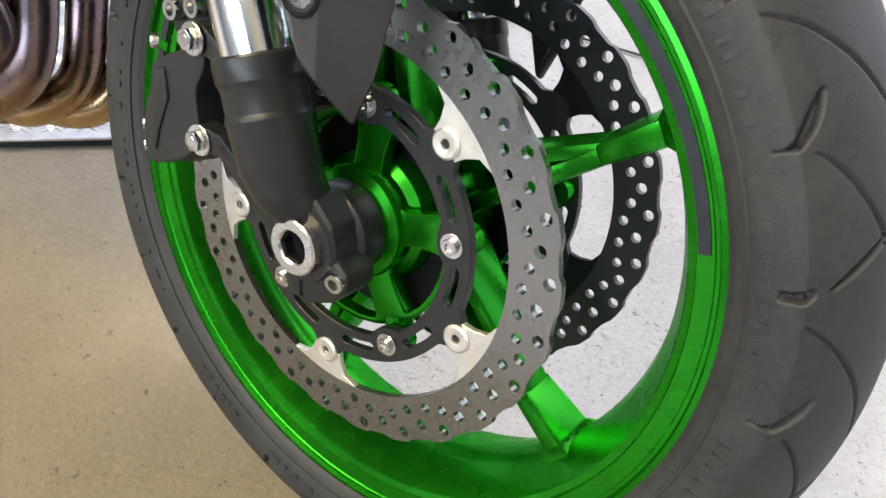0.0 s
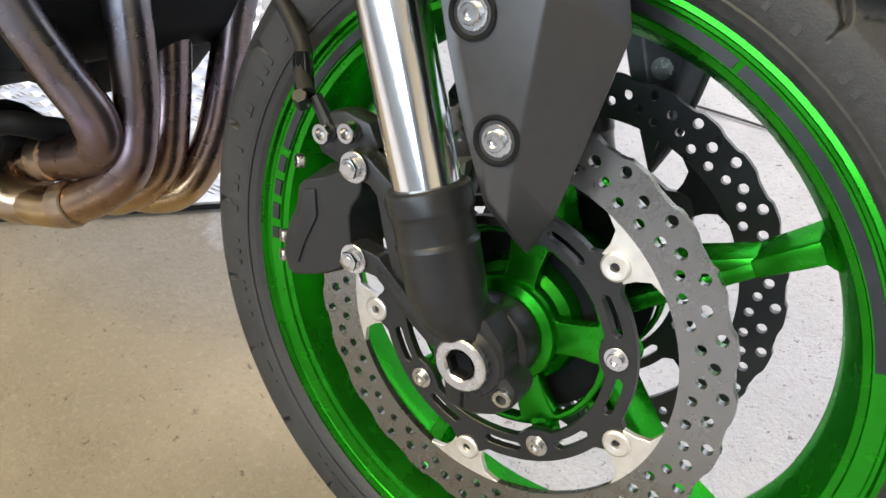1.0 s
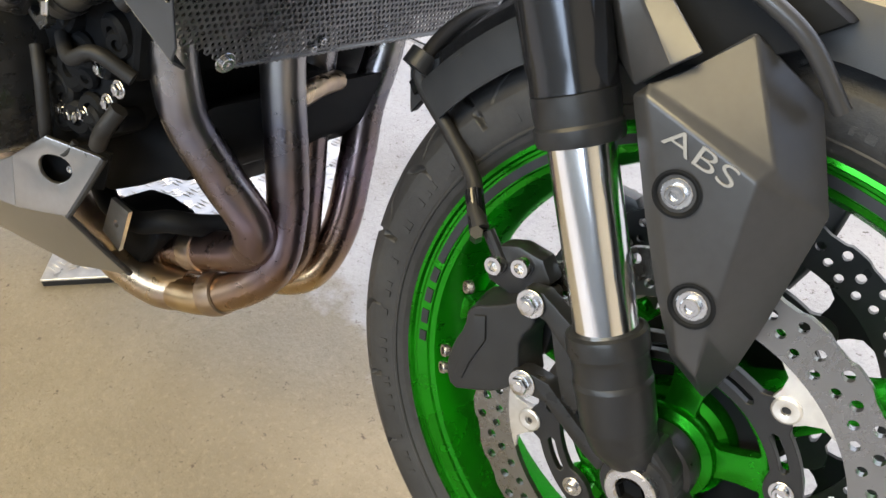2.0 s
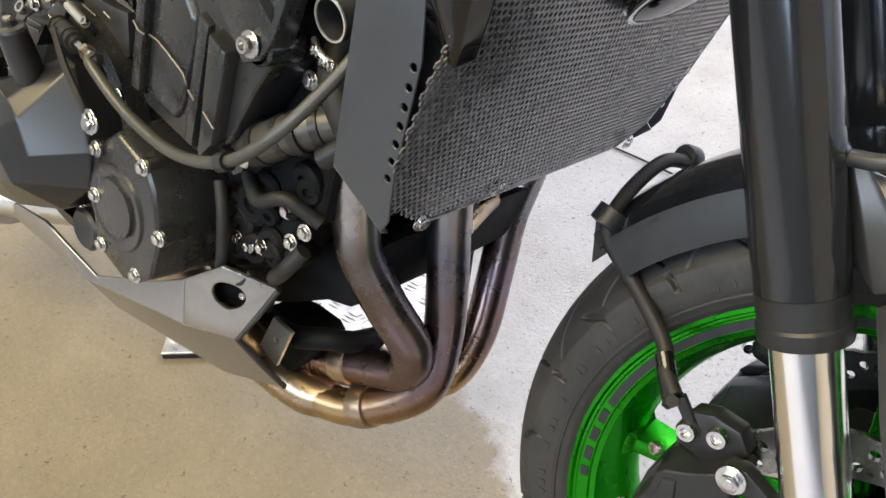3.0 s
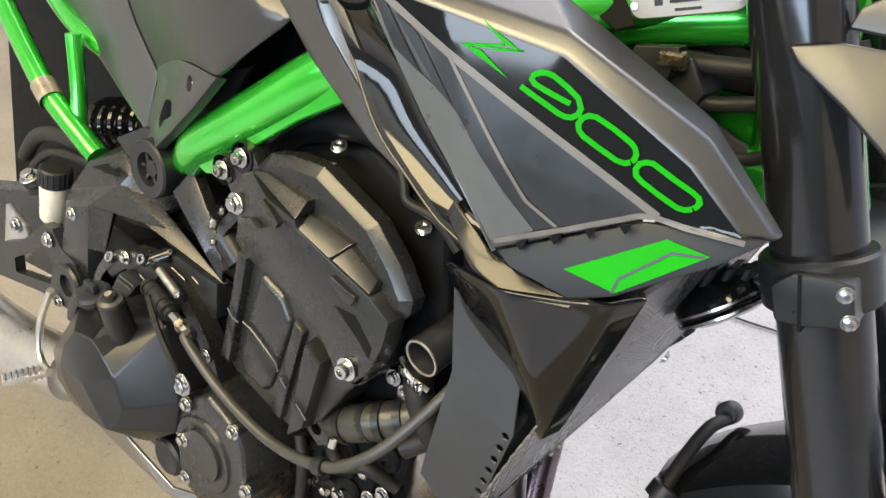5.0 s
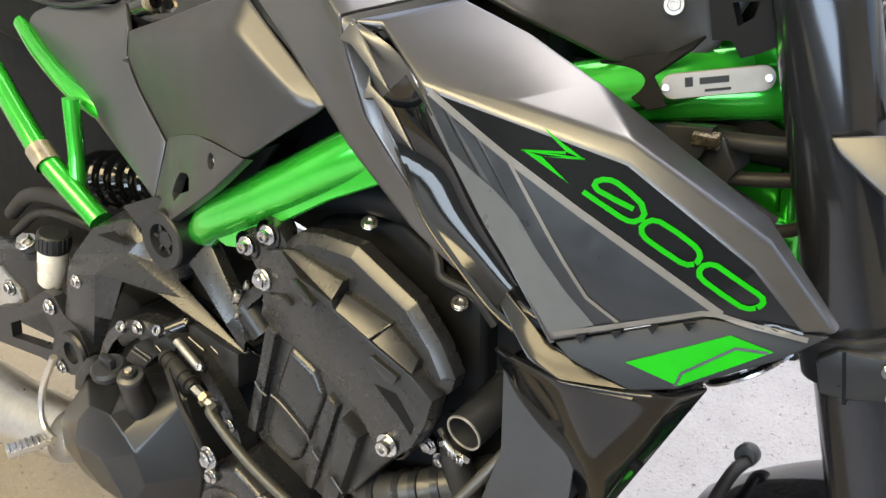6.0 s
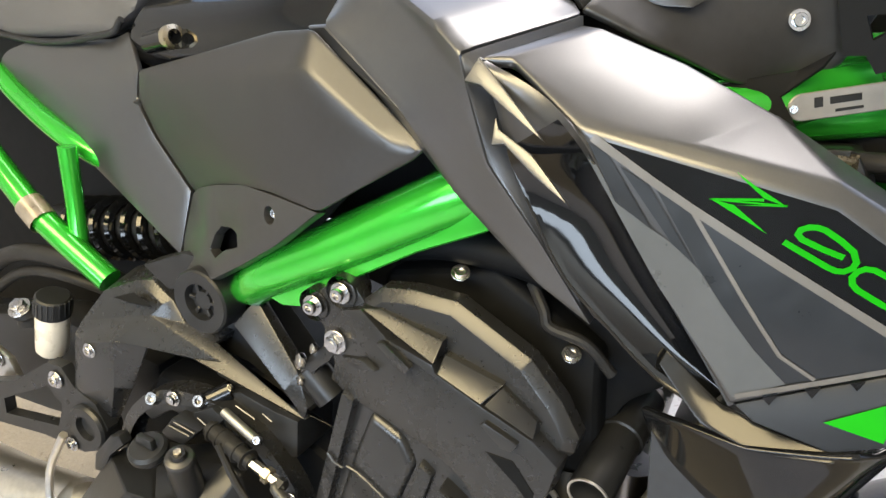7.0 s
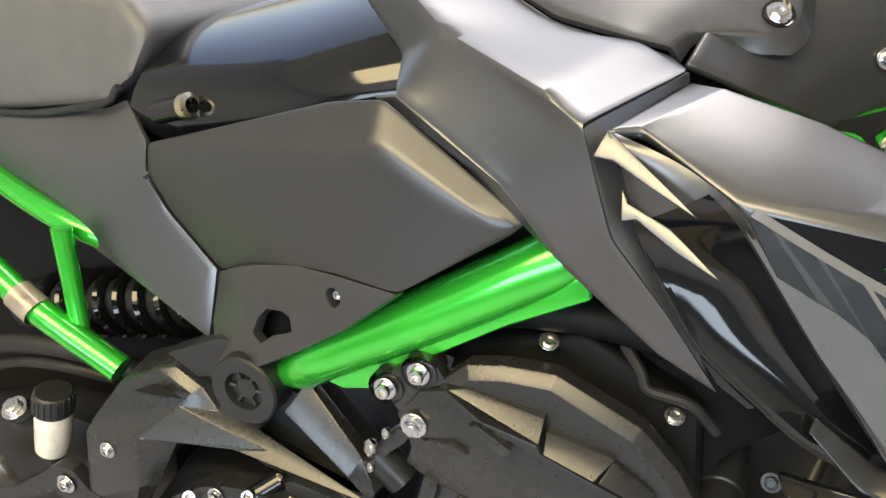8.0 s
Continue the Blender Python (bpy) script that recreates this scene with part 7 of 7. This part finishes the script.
rim = [(-0.478, -0.167, 0.920), (-0.474, -0.159, 0.926), (-0.467, -0.155, 0.928), (-0.451, -0.150, 0.928), (-0.428, -0.143, 0.929), (-0.419, -0.137, 0.932), (-0.415, -0.129, 0.940), (-0.417, -0.119, 0.950), (-0.425, -0.109, 0.962)]
foot = [(-0.472, -0.163, 0.912), (-0.469, -0.155, 0.919), (-0.465, -0.151, 0.922), (-0.450, -0.148, 0.920), (-0.432, -0.145, 0.918), (-0.417, -0.140, 0.919), (-0.410, -0.132, 0.925), (-0.409, -0.120, 0.936), (-0.410, -0.107, 0.950)]
back = [(-0.500, -0.170, 0.9235), (-0.545, -0.160, 0.929), (-0.650, -0.110, 0.968), (-0.640, -0.04, 1.0), (-0.54, -0.05, 1.0), (-0.44, -0.07, 0.99), (-0.480, -0.135, 0.950), (-0.540, -0.115, 0.965)]
smooth_panel("tank_top_panel", rim + foot + back, [(i, i + 1, i + 10, i + 9) for i in range(8)] + [(18, 0, 1, 24), (1, 2, 3, 24), (24, 3, 4, 5), (24, 5, 6, 7), (24, 7, 8, 23), (18, 24, 25, 19), (24, 23, 22, 25), (19, 25, 20), (25, 22, 21, 20)], BLACK_MATTE, tank, "satin black raised top panel", 0.004, [(i, i + 1) for i in range(8)], 0.6)
part("bolt_cup", lathe([(0.0055, 0.0), (0.0092, 0.0), (0.0088, 0.0016), (0.0060, 0.0005)], (-0.428, -0.1325, 0.9385), (0.2, -0.7, 0.69), 28, True), BLACK_GLOSS, tank)
bolt((-0.428, -0.1330, 0.9390), tank, 0.0044, "button", axis=(0.2, -0.7, 0.69))
part("cover_flap", solid([(-0.395, -0.118, 0.877), (-0.356, -0.100, 0.890), (-0.340, -0.090, 0.903), (-0.344, -0.100, 0.894), (-0.361, -0.107, 0.874), (-0.347, -0.108, 0.857), (-0.358, -0.112, 0.852), (-0.386, -0.118, 0.866)], [(0, 1, 4, 7), (1, 2, 3), (1, 3, 4), (4, 5, 6, 7)], 0.0006, 1, 0.003), DARK, tank, "black flap below the front cover")
bolt((-0.364, -0.0930, 0.9165), tank, 0.0042, "button", axis=(0.35, -0.9, 0.2))

cover = empty("side_cover", moto)
cvv = [(-0.849, -0.150, 0.803), (-0.754, -0.173, 0.838), (-0.668, -0.196, 0.870), (-0.626, -0.210, 0.880), (-0.531, -0.222, 0.826), (-0.606, -0.227, 0.768), (-0.656, -0.213, 0.764), (-0.684, -0.203, 0.758), (-0.783, -0.158, 0.714), (-0.832, -0.150, 0.750), (-0.852, -0.149, 0.778),
       (-0.715, -0.200, 0.828), (-0.622, -0.226, 0.857), (-0.548, -0.231, 0.822), (-0.755, -0.180, 0.765)]
cff = [(0, 1, 11), (1, 2, 11), (2, 3, 12, 11), (3, 4, 13, 12), (4, 5, 13), (5, 6, 12, 13), (6, 7, 11, 12), (7, 14, 11), (7, 8, 14), (8, 9, 14), (9, 10, 14), (10, 0, 11, 14)]
smooth_panel("cover_panel", cvv, cff, GREY_SATIN, cover, "satin dark grey side cover", 0.005, ((3, 12), (12, 13), (13, 4), (11, 12), (2, 11)), 0.7)
# Dark backing fills the shaded gaps round the side cover.
part("cover_backing", prism([(-0.86, 0.79), (-0.76, 0.832), (-0.65, 0.866), (-0.55, 0.815), (-0.60, 0.765), (-0.68, 0.750), (-0.79, 0.705), (-0.85, 0.75)], -0.146, -0.128, 0.002, 1), DARK, cover)
fc = empty("frame_cover", moto)
fv = [(-0.783, -0.160, 0.714), (-0.684, -0.203, 0.757), (-0.656, -0.213, 0.763), (-0.607, -0.226, 0.767), (-0.645, -0.222, 0.730), (-0.680, -0.215, 0.700), (-0.720, -0.205, 0.672), (-0.770, -0.190, 0.640), (-0.785, -0.170, 0.675)]
FC_FACES = [(0, 1, 6, 7, 8), (1, 2, 5, 6), (2, 3, 4, 5)]
fb = solid(fv, FC_FACES, 0, 1, 0)
FC_TREE = BVHTree.FromBMesh(fb)
fb.free()


FC_EDGE = [(-0.783, 0.714), (-0.757, 0.731), (-0.735, 0.741), (-0.691, 0.757), (-0.656, 0.763), (-0.607, 0.767), (-0.645, 0.730), (-0.685, 0.698), (-0.720, 0.672), (-0.770, 0.640), (-0.785, 0.675)]
part("frame_cover_panel", panel_cut(FC_EDGE, [[(-0.733, 0.690), (-0.728, 0.704), (-0.719, 0.714), (-0.702, 0.720), (-0.694, 0.719), (-0.691, 0.710), (-0.709, 0.700), (-0.722, 0.688)], circle((-0.656, 0.748), 0.0062, 16)], FC_TREE, 0.009), BLACK_MATTE, fc, "matte black frame cover with a hooked opening", 25)
# Dark backing stands for the shade within the hooked opening.
part("cover_backing", solid([(-0.775, -0.160, 0.700), (-0.68, -0.190, 0.750), (-0.62, -0.205, 0.765), (-0.60, -0.20, 0.775), (-0.66, -0.19, 0.70), (-0.75, -0.175, 0.645)], [(0, 1, 4, 5), (1, 2, 3, 4)], 0, 1, 0.004), DARK, fc)
bolt((-0.655, -0.2090, 0.748), fc, 0.0036, "button", axis=(0.25, -0.95, 0.1), washer=False)
part("frame_plug", lathe([(0, 0.0), (0.008, 0.0), (0.0085, -0.003), (0.0145, -0.003), (0.016, 0.004), (0.0265, 0.005), (0.028, 0.003), (0.028, -0.02)], (-0.736, -0.2, 0.645), (0, -1, 0), 40), BLACK, fc, "round black frame plug")
for k in range(6):
    a = radians(60 * k)
    part("plug_rib", prism([polar(0.008, 60 * k - 10, (-0.736, 0.645)), polar(0.0145, 60 * k - 7, (-0.736, 0.645)), polar(0.0145, 60 * k + 7, (-0.736, 0.645)), polar(0.008, 60 * k + 10, (-0.736, 0.645))], -0.201, -0.196, 0.0005, 1), BLACK, fc)

tail = empty("tail_cover", moto)
ta = [(-1.30, -0.085, 0.80), (-1.087, -0.100, 0.782), (-0.913, -0.119, 0.814), (-0.888, -0.124, 0.825), (-0.853, -0.147, 0.802), (-0.855, -0.149, 0.775), (-0.836, -0.150, 0.750), (-0.787, -0.158, 0.714), (-0.788, -0.172, 0.660), (-0.914, -0.142, 0.692), (-1.097, -0.104, 0.738), (-1.30, -0.09, 0.76), (-0.930, -0.147, 0.768)]
smooth_panel("tail_panel", ta, [(0, 1, 10, 11), (1, 2, 12, 10), (2, 3, 4, 12), (4, 5, 6, 12), (6, 7, 8, 9, 12), (12, 9, 10)], GREY_PAINT, tail, "satin graphite tail side panel")
seat = empty("seat", moto)
sb = bmesh.new()
svs = [(-1.35, -0.10, 0.80), (-1.07, -0.105, 0.784), (-0.918, -0.122, 0.815), (-0.885, -0.122, 0.842), (-0.868, -0.112, 0.880), (-0.90, -0.105, 0.905), (-1.05, -0.100, 0.900), (-1.35, -0.095, 0.92)]
n = len(svs)
sv2 = [sb.verts.new(v) for v in svs] + [sb.verts.new((x, -y, z)) for x, y, z in svs]
sb.faces.new(sv2[:n])
sb.faces.new(sv2[n:][::-1])
for i in range(n):
    j = (i + 1) % n
    sb.faces.new((sv2[i], sv2[n + i], sv2[n + j], sv2[j]))
bmesh.ops.recalc_face_normals(sb, faces=sb.faces)
part("seat_pad", bevelled(sb, 0.014, 4), VINYL, seat, "black vinyl seat")
part("seat_piping", tube([(-1.35, -0.103, 0.803), (-1.07, -0.108, 0.788), (-0.920, -0.125, 0.817), (-0.893, -0.126, 0.835)], 0.0032, 10), BLACK, seat)
# Added dark filler closes the gap under the seat as shade.
part("seat_gap_filler", prism([(-1.35, 0.74), (-1.35, 0.83), (-1.07, 0.81), (-0.90, 0.845), (-0.82, 0.85), (-0.80, 0.80), (-0.83, 0.74), (-0.95, 0.72)], -0.105, 0.105, 0.004, 1), DARK, seat, "dark filler for the shaded gap under the seat")
lock = empty("seat_latch", moto)
part("latch_body", tube([(-0.842, -0.142, 0.826), (-0.812, -0.150, 0.836)], 0.009, 16), BLACK_GLOSS, lock)
part("latch_ring", lathe([(0.006, 0), (0.0098, 0.001), (0.0098, 0.008), (0.006, 0.009)], (-0.812, -0.150, 0.836), (0.93, -0.2, 0.3), 24), BRASSY, lock)

# ---- rear set, pivot cover, shock ----
rear = empty("pivot_cover", moto)
pp = [(-0.900, 0.560), (-0.890, 0.585), (-0.851, 0.612), (-0.809, 0.645), (-0.775, 0.660), (-0.752, 0.660), (-0.742, 0.640), (-0.700, 0.622), (-0.650, 0.575), (-0.655, 0.555), (-0.718, 0.575), (-0.782, 0.575), (-0.830, 0.555)]
part("pivot_panel", prism(pp, -0.168, -0.130, 0.004, 3, 0.01), BLACK, rear, "matte black pivot cover")
rv = [(-0.8363, -0.1780, 0.6213), (-0.8203, -0.1760, 0.6262), (-0.7933, -0.1780, 0.6160), (-0.7759, -0.1820, 0.6001), (-0.7366, -0.1860, 0.5982), (-0.6566, -0.1920, 0.5740), (-0.6351, -0.1940, 0.5672),
      (-0.7255, -0.1935, 0.5871), (-0.8079, -0.1900, 0.6007), (-0.7992, -0.1850, 0.6126), (-0.8696, -0.1880, 0.6032), (-0.8935, -0.1960, 0.5669), (-0.9026, -0.1980, 0.5502), (-0.8797, -0.2070, 0.5537),
      (-0.8373, -0.2080, 0.5712), (-0.8039, -0.2000, 0.5737), (-0.7471, -0.2020, 0.5860), (-0.8349, -0.1940, 0.5128), (-0.8404, -0.2100, 0.5208), (-0.8669, -0.2000, 0.4412), (-0.8945, -0.2120, 0.4916),
      (-0.8615, -0.1860, 0.5988), (-0.8383, -0.1800, 0.6099), (-0.8119, -0.1880, 0.6081), (-0.7212, -0.1760, 0.5947), (-0.8444, -0.1650, 0.5394), (-0.7859, -0.1650, 0.5503), (-0.6537, -0.1720, 0.5453),
      (-0.8280, -0.1500, 0.6340), (-0.7850, -0.1500, 0.6200), (-0.7300, -0.1580, 0.6060), (-0.8620, -0.1550, 0.6180)]
part("pivot_lobe", solid(rv, [(0, 1, 2, 9), (9, 2, 3, 8), (8, 3, 4, 7), (7, 4, 5, 6), (10, 0, 9, 8, 11), (11, 8, 14, 13, 12), (8, 7, 16, 15, 14), (7, 6, 16), (12, 13, 14, 18, 20), (14, 15, 17, 18), (18, 17, 19), (20, 18, 19), (10, 31, 28, 0), (0, 28, 1), (1, 28, 29, 2), (2, 29, 3), (3, 29, 30, 4), (15, 16, 26, 25), (16, 6, 27, 26)], 0.0014, 2, 0.006, 15), COVER, rear, "satin black swept lobe of the cover", 20)
# Flat dark patch paints the shade of a notch on the lobe.
part("lobe_notch_shade", solid([(-0.8478, -0.1955, 0.6073), (-0.8285, -0.1895, 0.6163), (-0.8003, -0.1945, 0.6139), (-0.8178, -0.1965, 0.6113)], [(0, 1, 2, 3)], 0, 1, 0.002), DARK, rear, "dark patch for the shaded notch in the lobe")
part("pivot_brace", solid([(-0.7050, -0.1990, 0.6332), (-0.6910, -0.1880, 0.6575), (-0.6916, -0.1760, 0.6534), (-0.6415, -0.1840, 0.6107), (-0.6428, -0.1960, 0.6114), (-0.6482, -0.2060, 0.5974), (-0.6280, -0.2020, 0.5864), (-0.6224, -0.1900, 0.5918), (-0.6332, -0.1980, 0.5710)], [(0, 1, 4, 5), (1, 2, 3, 4), (5, 4, 6, 8), (4, 3, 7, 6)], 0.0012, 2, 0.007), COVER, rear)
bolt((-0.870, -0.2085, 0.5495), rear, 0.0048, "button")
part("air_box_drain", prism([(-0.820, 0.645), (-0.770, 0.672), (-0.72, 0.675), (-0.73, 0.655), (-0.79, 0.63)], -0.186, -0.165, 0.003, 2), BLACK, rear)
hs = empty("rider_footrest_bracket", moto)
part("bracket_plate", flat_with_holes([[(-1.06, 0.43), (-1.04, 0.446), (-0.985, 0.470), (-0.930, 0.514), (-0.910, 0.516), (-0.895, 0.500), (-0.866, 0.492), (-0.852, 0.470), (-0.862, 0.440), (-0.890, 0.424), (-0.95, 0.418), (-1.06, 0.392)], [(-1.01, 0.437), (-0.935, 0.485), (-0.915, 0.470), (-0.925, 0.440), (-1.01, 0.418)]], -0.212, -0.200), BLACK_CAST, hs, "black cast footrest bracket")
part("footrest_pivot", lathe([(0.012, 0.004), (0.013, 0.010), (0.022, 0.010), (0.024, 0.007), (0.024, -0.015)], (-0.877, -0.208, 0.462), (0, -1, 0), 36), BLACK_CAST, hs)
bolt((-0.918, -0.213, 0.500), hs, 0.006, "button")
bolt((-0.905, -0.213, 0.428), hs, 0.005, "button")
part("pedal_arm", tube([(-0.905, -0.222, 0.445), (-0.925, -0.226, 0.40), (-0.925, -0.232, 0.365), (-0.912, -0.236, 0.350), (-0.888, -0.240, 0.352)], 0.0042, 10), ALU, hs, "bright bent brake pedal arm")
PAD_AT, PAD_LONG, PAD_WIDE = (-0.9067, -0.2578, 0.3446), (-0.35, -0.93, -0.08), (0.95, -0.35, 0.12)
part("pedal_pad", laid(prism([(-0.024, -0.010), (0.024, -0.010), (0.024, 0.010), (-0.024, 0.010)], -0.003, 0.003, 0.001, 2), PAD_AT, PAD_LONG, PAD_WIDE), ALU, hs, "ribbed bright pedal pad")
for k in range(8):
    u = -0.021 + 0.006 * k
    part("pad_rib", laid(prism([(u - 0.0014, -0.0095), (u + 0.0014, -0.0095), (u + 0.0014, 0.0095), (u - 0.0014, 0.0095)], -0.0052, 0.0052, 0.0006, 1), PAD_AT, PAD_LONG, PAD_WIDE), BRIGHT, hs)
part("frame_plate", prism([(-1.08, 0.475), (-1.035, 0.462), (-1.022, 0.440), (-1.055, 0.405), (-1.10, 0.40)], -0.186, -0.178, 0.002, 2), ALU, hs, "bare aluminium plate")
bolt((-1.052, -0.187, 0.458), hs, 0.007, "button")
res = empty("brake_fluid_reservoir", moto)
part("reservoir_body", lathe([(0, -0.036), (0.0140, -0.036), (0.0158, -0.033), (0.0166, 0.016), (0.0, 0.018)], (-0.956, -0.183, 0.536), (0.18, 0.0, 1), 36), CLEAR_TANK, res, "milky plastic fluid reservoir")
part("reservoir_cap", lathe([(0.0, 0.033), (0.0150, 0.033), (0.0168, 0.0315), (0.0175, 0.029), (0.0175, 0.012), (0.0, 0.012)], (-0.956, -0.183, 0.536), (0.18, 0.0, 1), 36), BLACK, res, "black screw cap with fine ribs")
for k in range(20):
    a = 2 * math.pi * k / 20
    part("cap_rib", lathe([(0, 0.013), (0.0011, 0.013), (0.0011, 0.029), (0, 0.030)], (-0.956 + 0.0174 * math.cos(a), -0.183 + 0.0174 * math.sin(a), 0.536), (0.18, 0.0, 1), 6), BLACK, res)
part("reservoir_hose", tube([(-0.955, -0.18, 0.508), (-0.965, -0.18, 0.48), (-0.96, -0.175, 0.44), (-0.94, -0.17, 0.40)], 0.006, 10), HOSE, res)
part("upper_hose", tube([(-1.16, -0.12, 0.50), (-1.08, -0.14, 0.555), (-1.02, -0.145, 0.578), (-0.96, -0.140, 0.582), (-0.90, -0.130, 0.572)], 0.0095, 12), HOSE, res, "thick black hose behind the reservoir")
part("upper_hose", tube([(-1.16, -0.12, 0.47), (-1.07, -0.135, 0.535), (-1.00, -0.14, 0.558), (-0.93, -0.130, 0.556)], 0.006, 12), HOSE, res)
bolt((-0.985, -0.196, 0.547), res, 0.0075, "hex", axis=(0, -0.5, 0.85))
part("dust_boot", merged(lathe([(0.010, 0), (0.0135, 0.004), (0.011, 0.010), (0.013, 0.015), (0.009, 0.022), (0, 0.023)], (-0.985, -0.185, 0.528), (0, -0.4, 0.9), 24)), HOSE, res)
shock = empty("rear_shock", moto)
part("shock_body", tube([(-0.82, -0.05, 0.63), (-1.14, -0.03, 0.535)], 0.028, 24, smooth=False), BLACK, shock, "black shock absorber body")
for k in range(9):
    c = Vector((-0.86, -0.0475, 0.618)).lerp(Vector((-1.08, -0.034, 0.553)), k / 8)
    part("spring_coil", lathe([(0.030, -0.006), (0.036, -0.004), (0.0385, 0.0), (0.036, 0.004), (0.030, 0.006)], c, (0.95, -0.06, 0.3 + 0.12), 32, True), BLACK_GLOSS, shock)
bolt((-0.915, -0.09, 0.655), shock, 0.007, "hex")
inner_fr = empty("swingarm", moto)
part("swingarm_beam", prism([(-0.86, 0.40), (-0.86, 0.50), (-1.02, 0.50), (-1.45, 0.36), (-1.45, 0.30), (-1.05, 0.36)], -0.14, -0.09, 0.008, 2), BLACK_CAST, inner_fr, "black swingarm beam")
part("swingarm_beam", prism([(-0.86, 0.40), (-0.86, 0.50), (-1.02, 0.50), (-1.45, 0.36), (-1.45, 0.30), (-1.05, 0.36)], 0.09, 0.14, 0.008, 2), BLACK_CAST, inner_fr)
part("inner_guard", prism([(-0.80, 0.42), (-0.82, 0.70), (-1.10, 0.76), (-1.40, 0.76), (-1.45, 0.26), (-1.05, 0.29), (-0.93, 0.33)], -0.015, 0.02, 0.006, 2), DARK, inner_fr)
part("chain_guard", prism([(-0.97, 0.735), (-0.90, 0.705), (-0.875, 0.68), (-0.89, 0.675), (-0.98, 0.705)], -0.10, -0.092, 0.002, 1), ALU, inner_fr, "bare metal bracket under the seat")
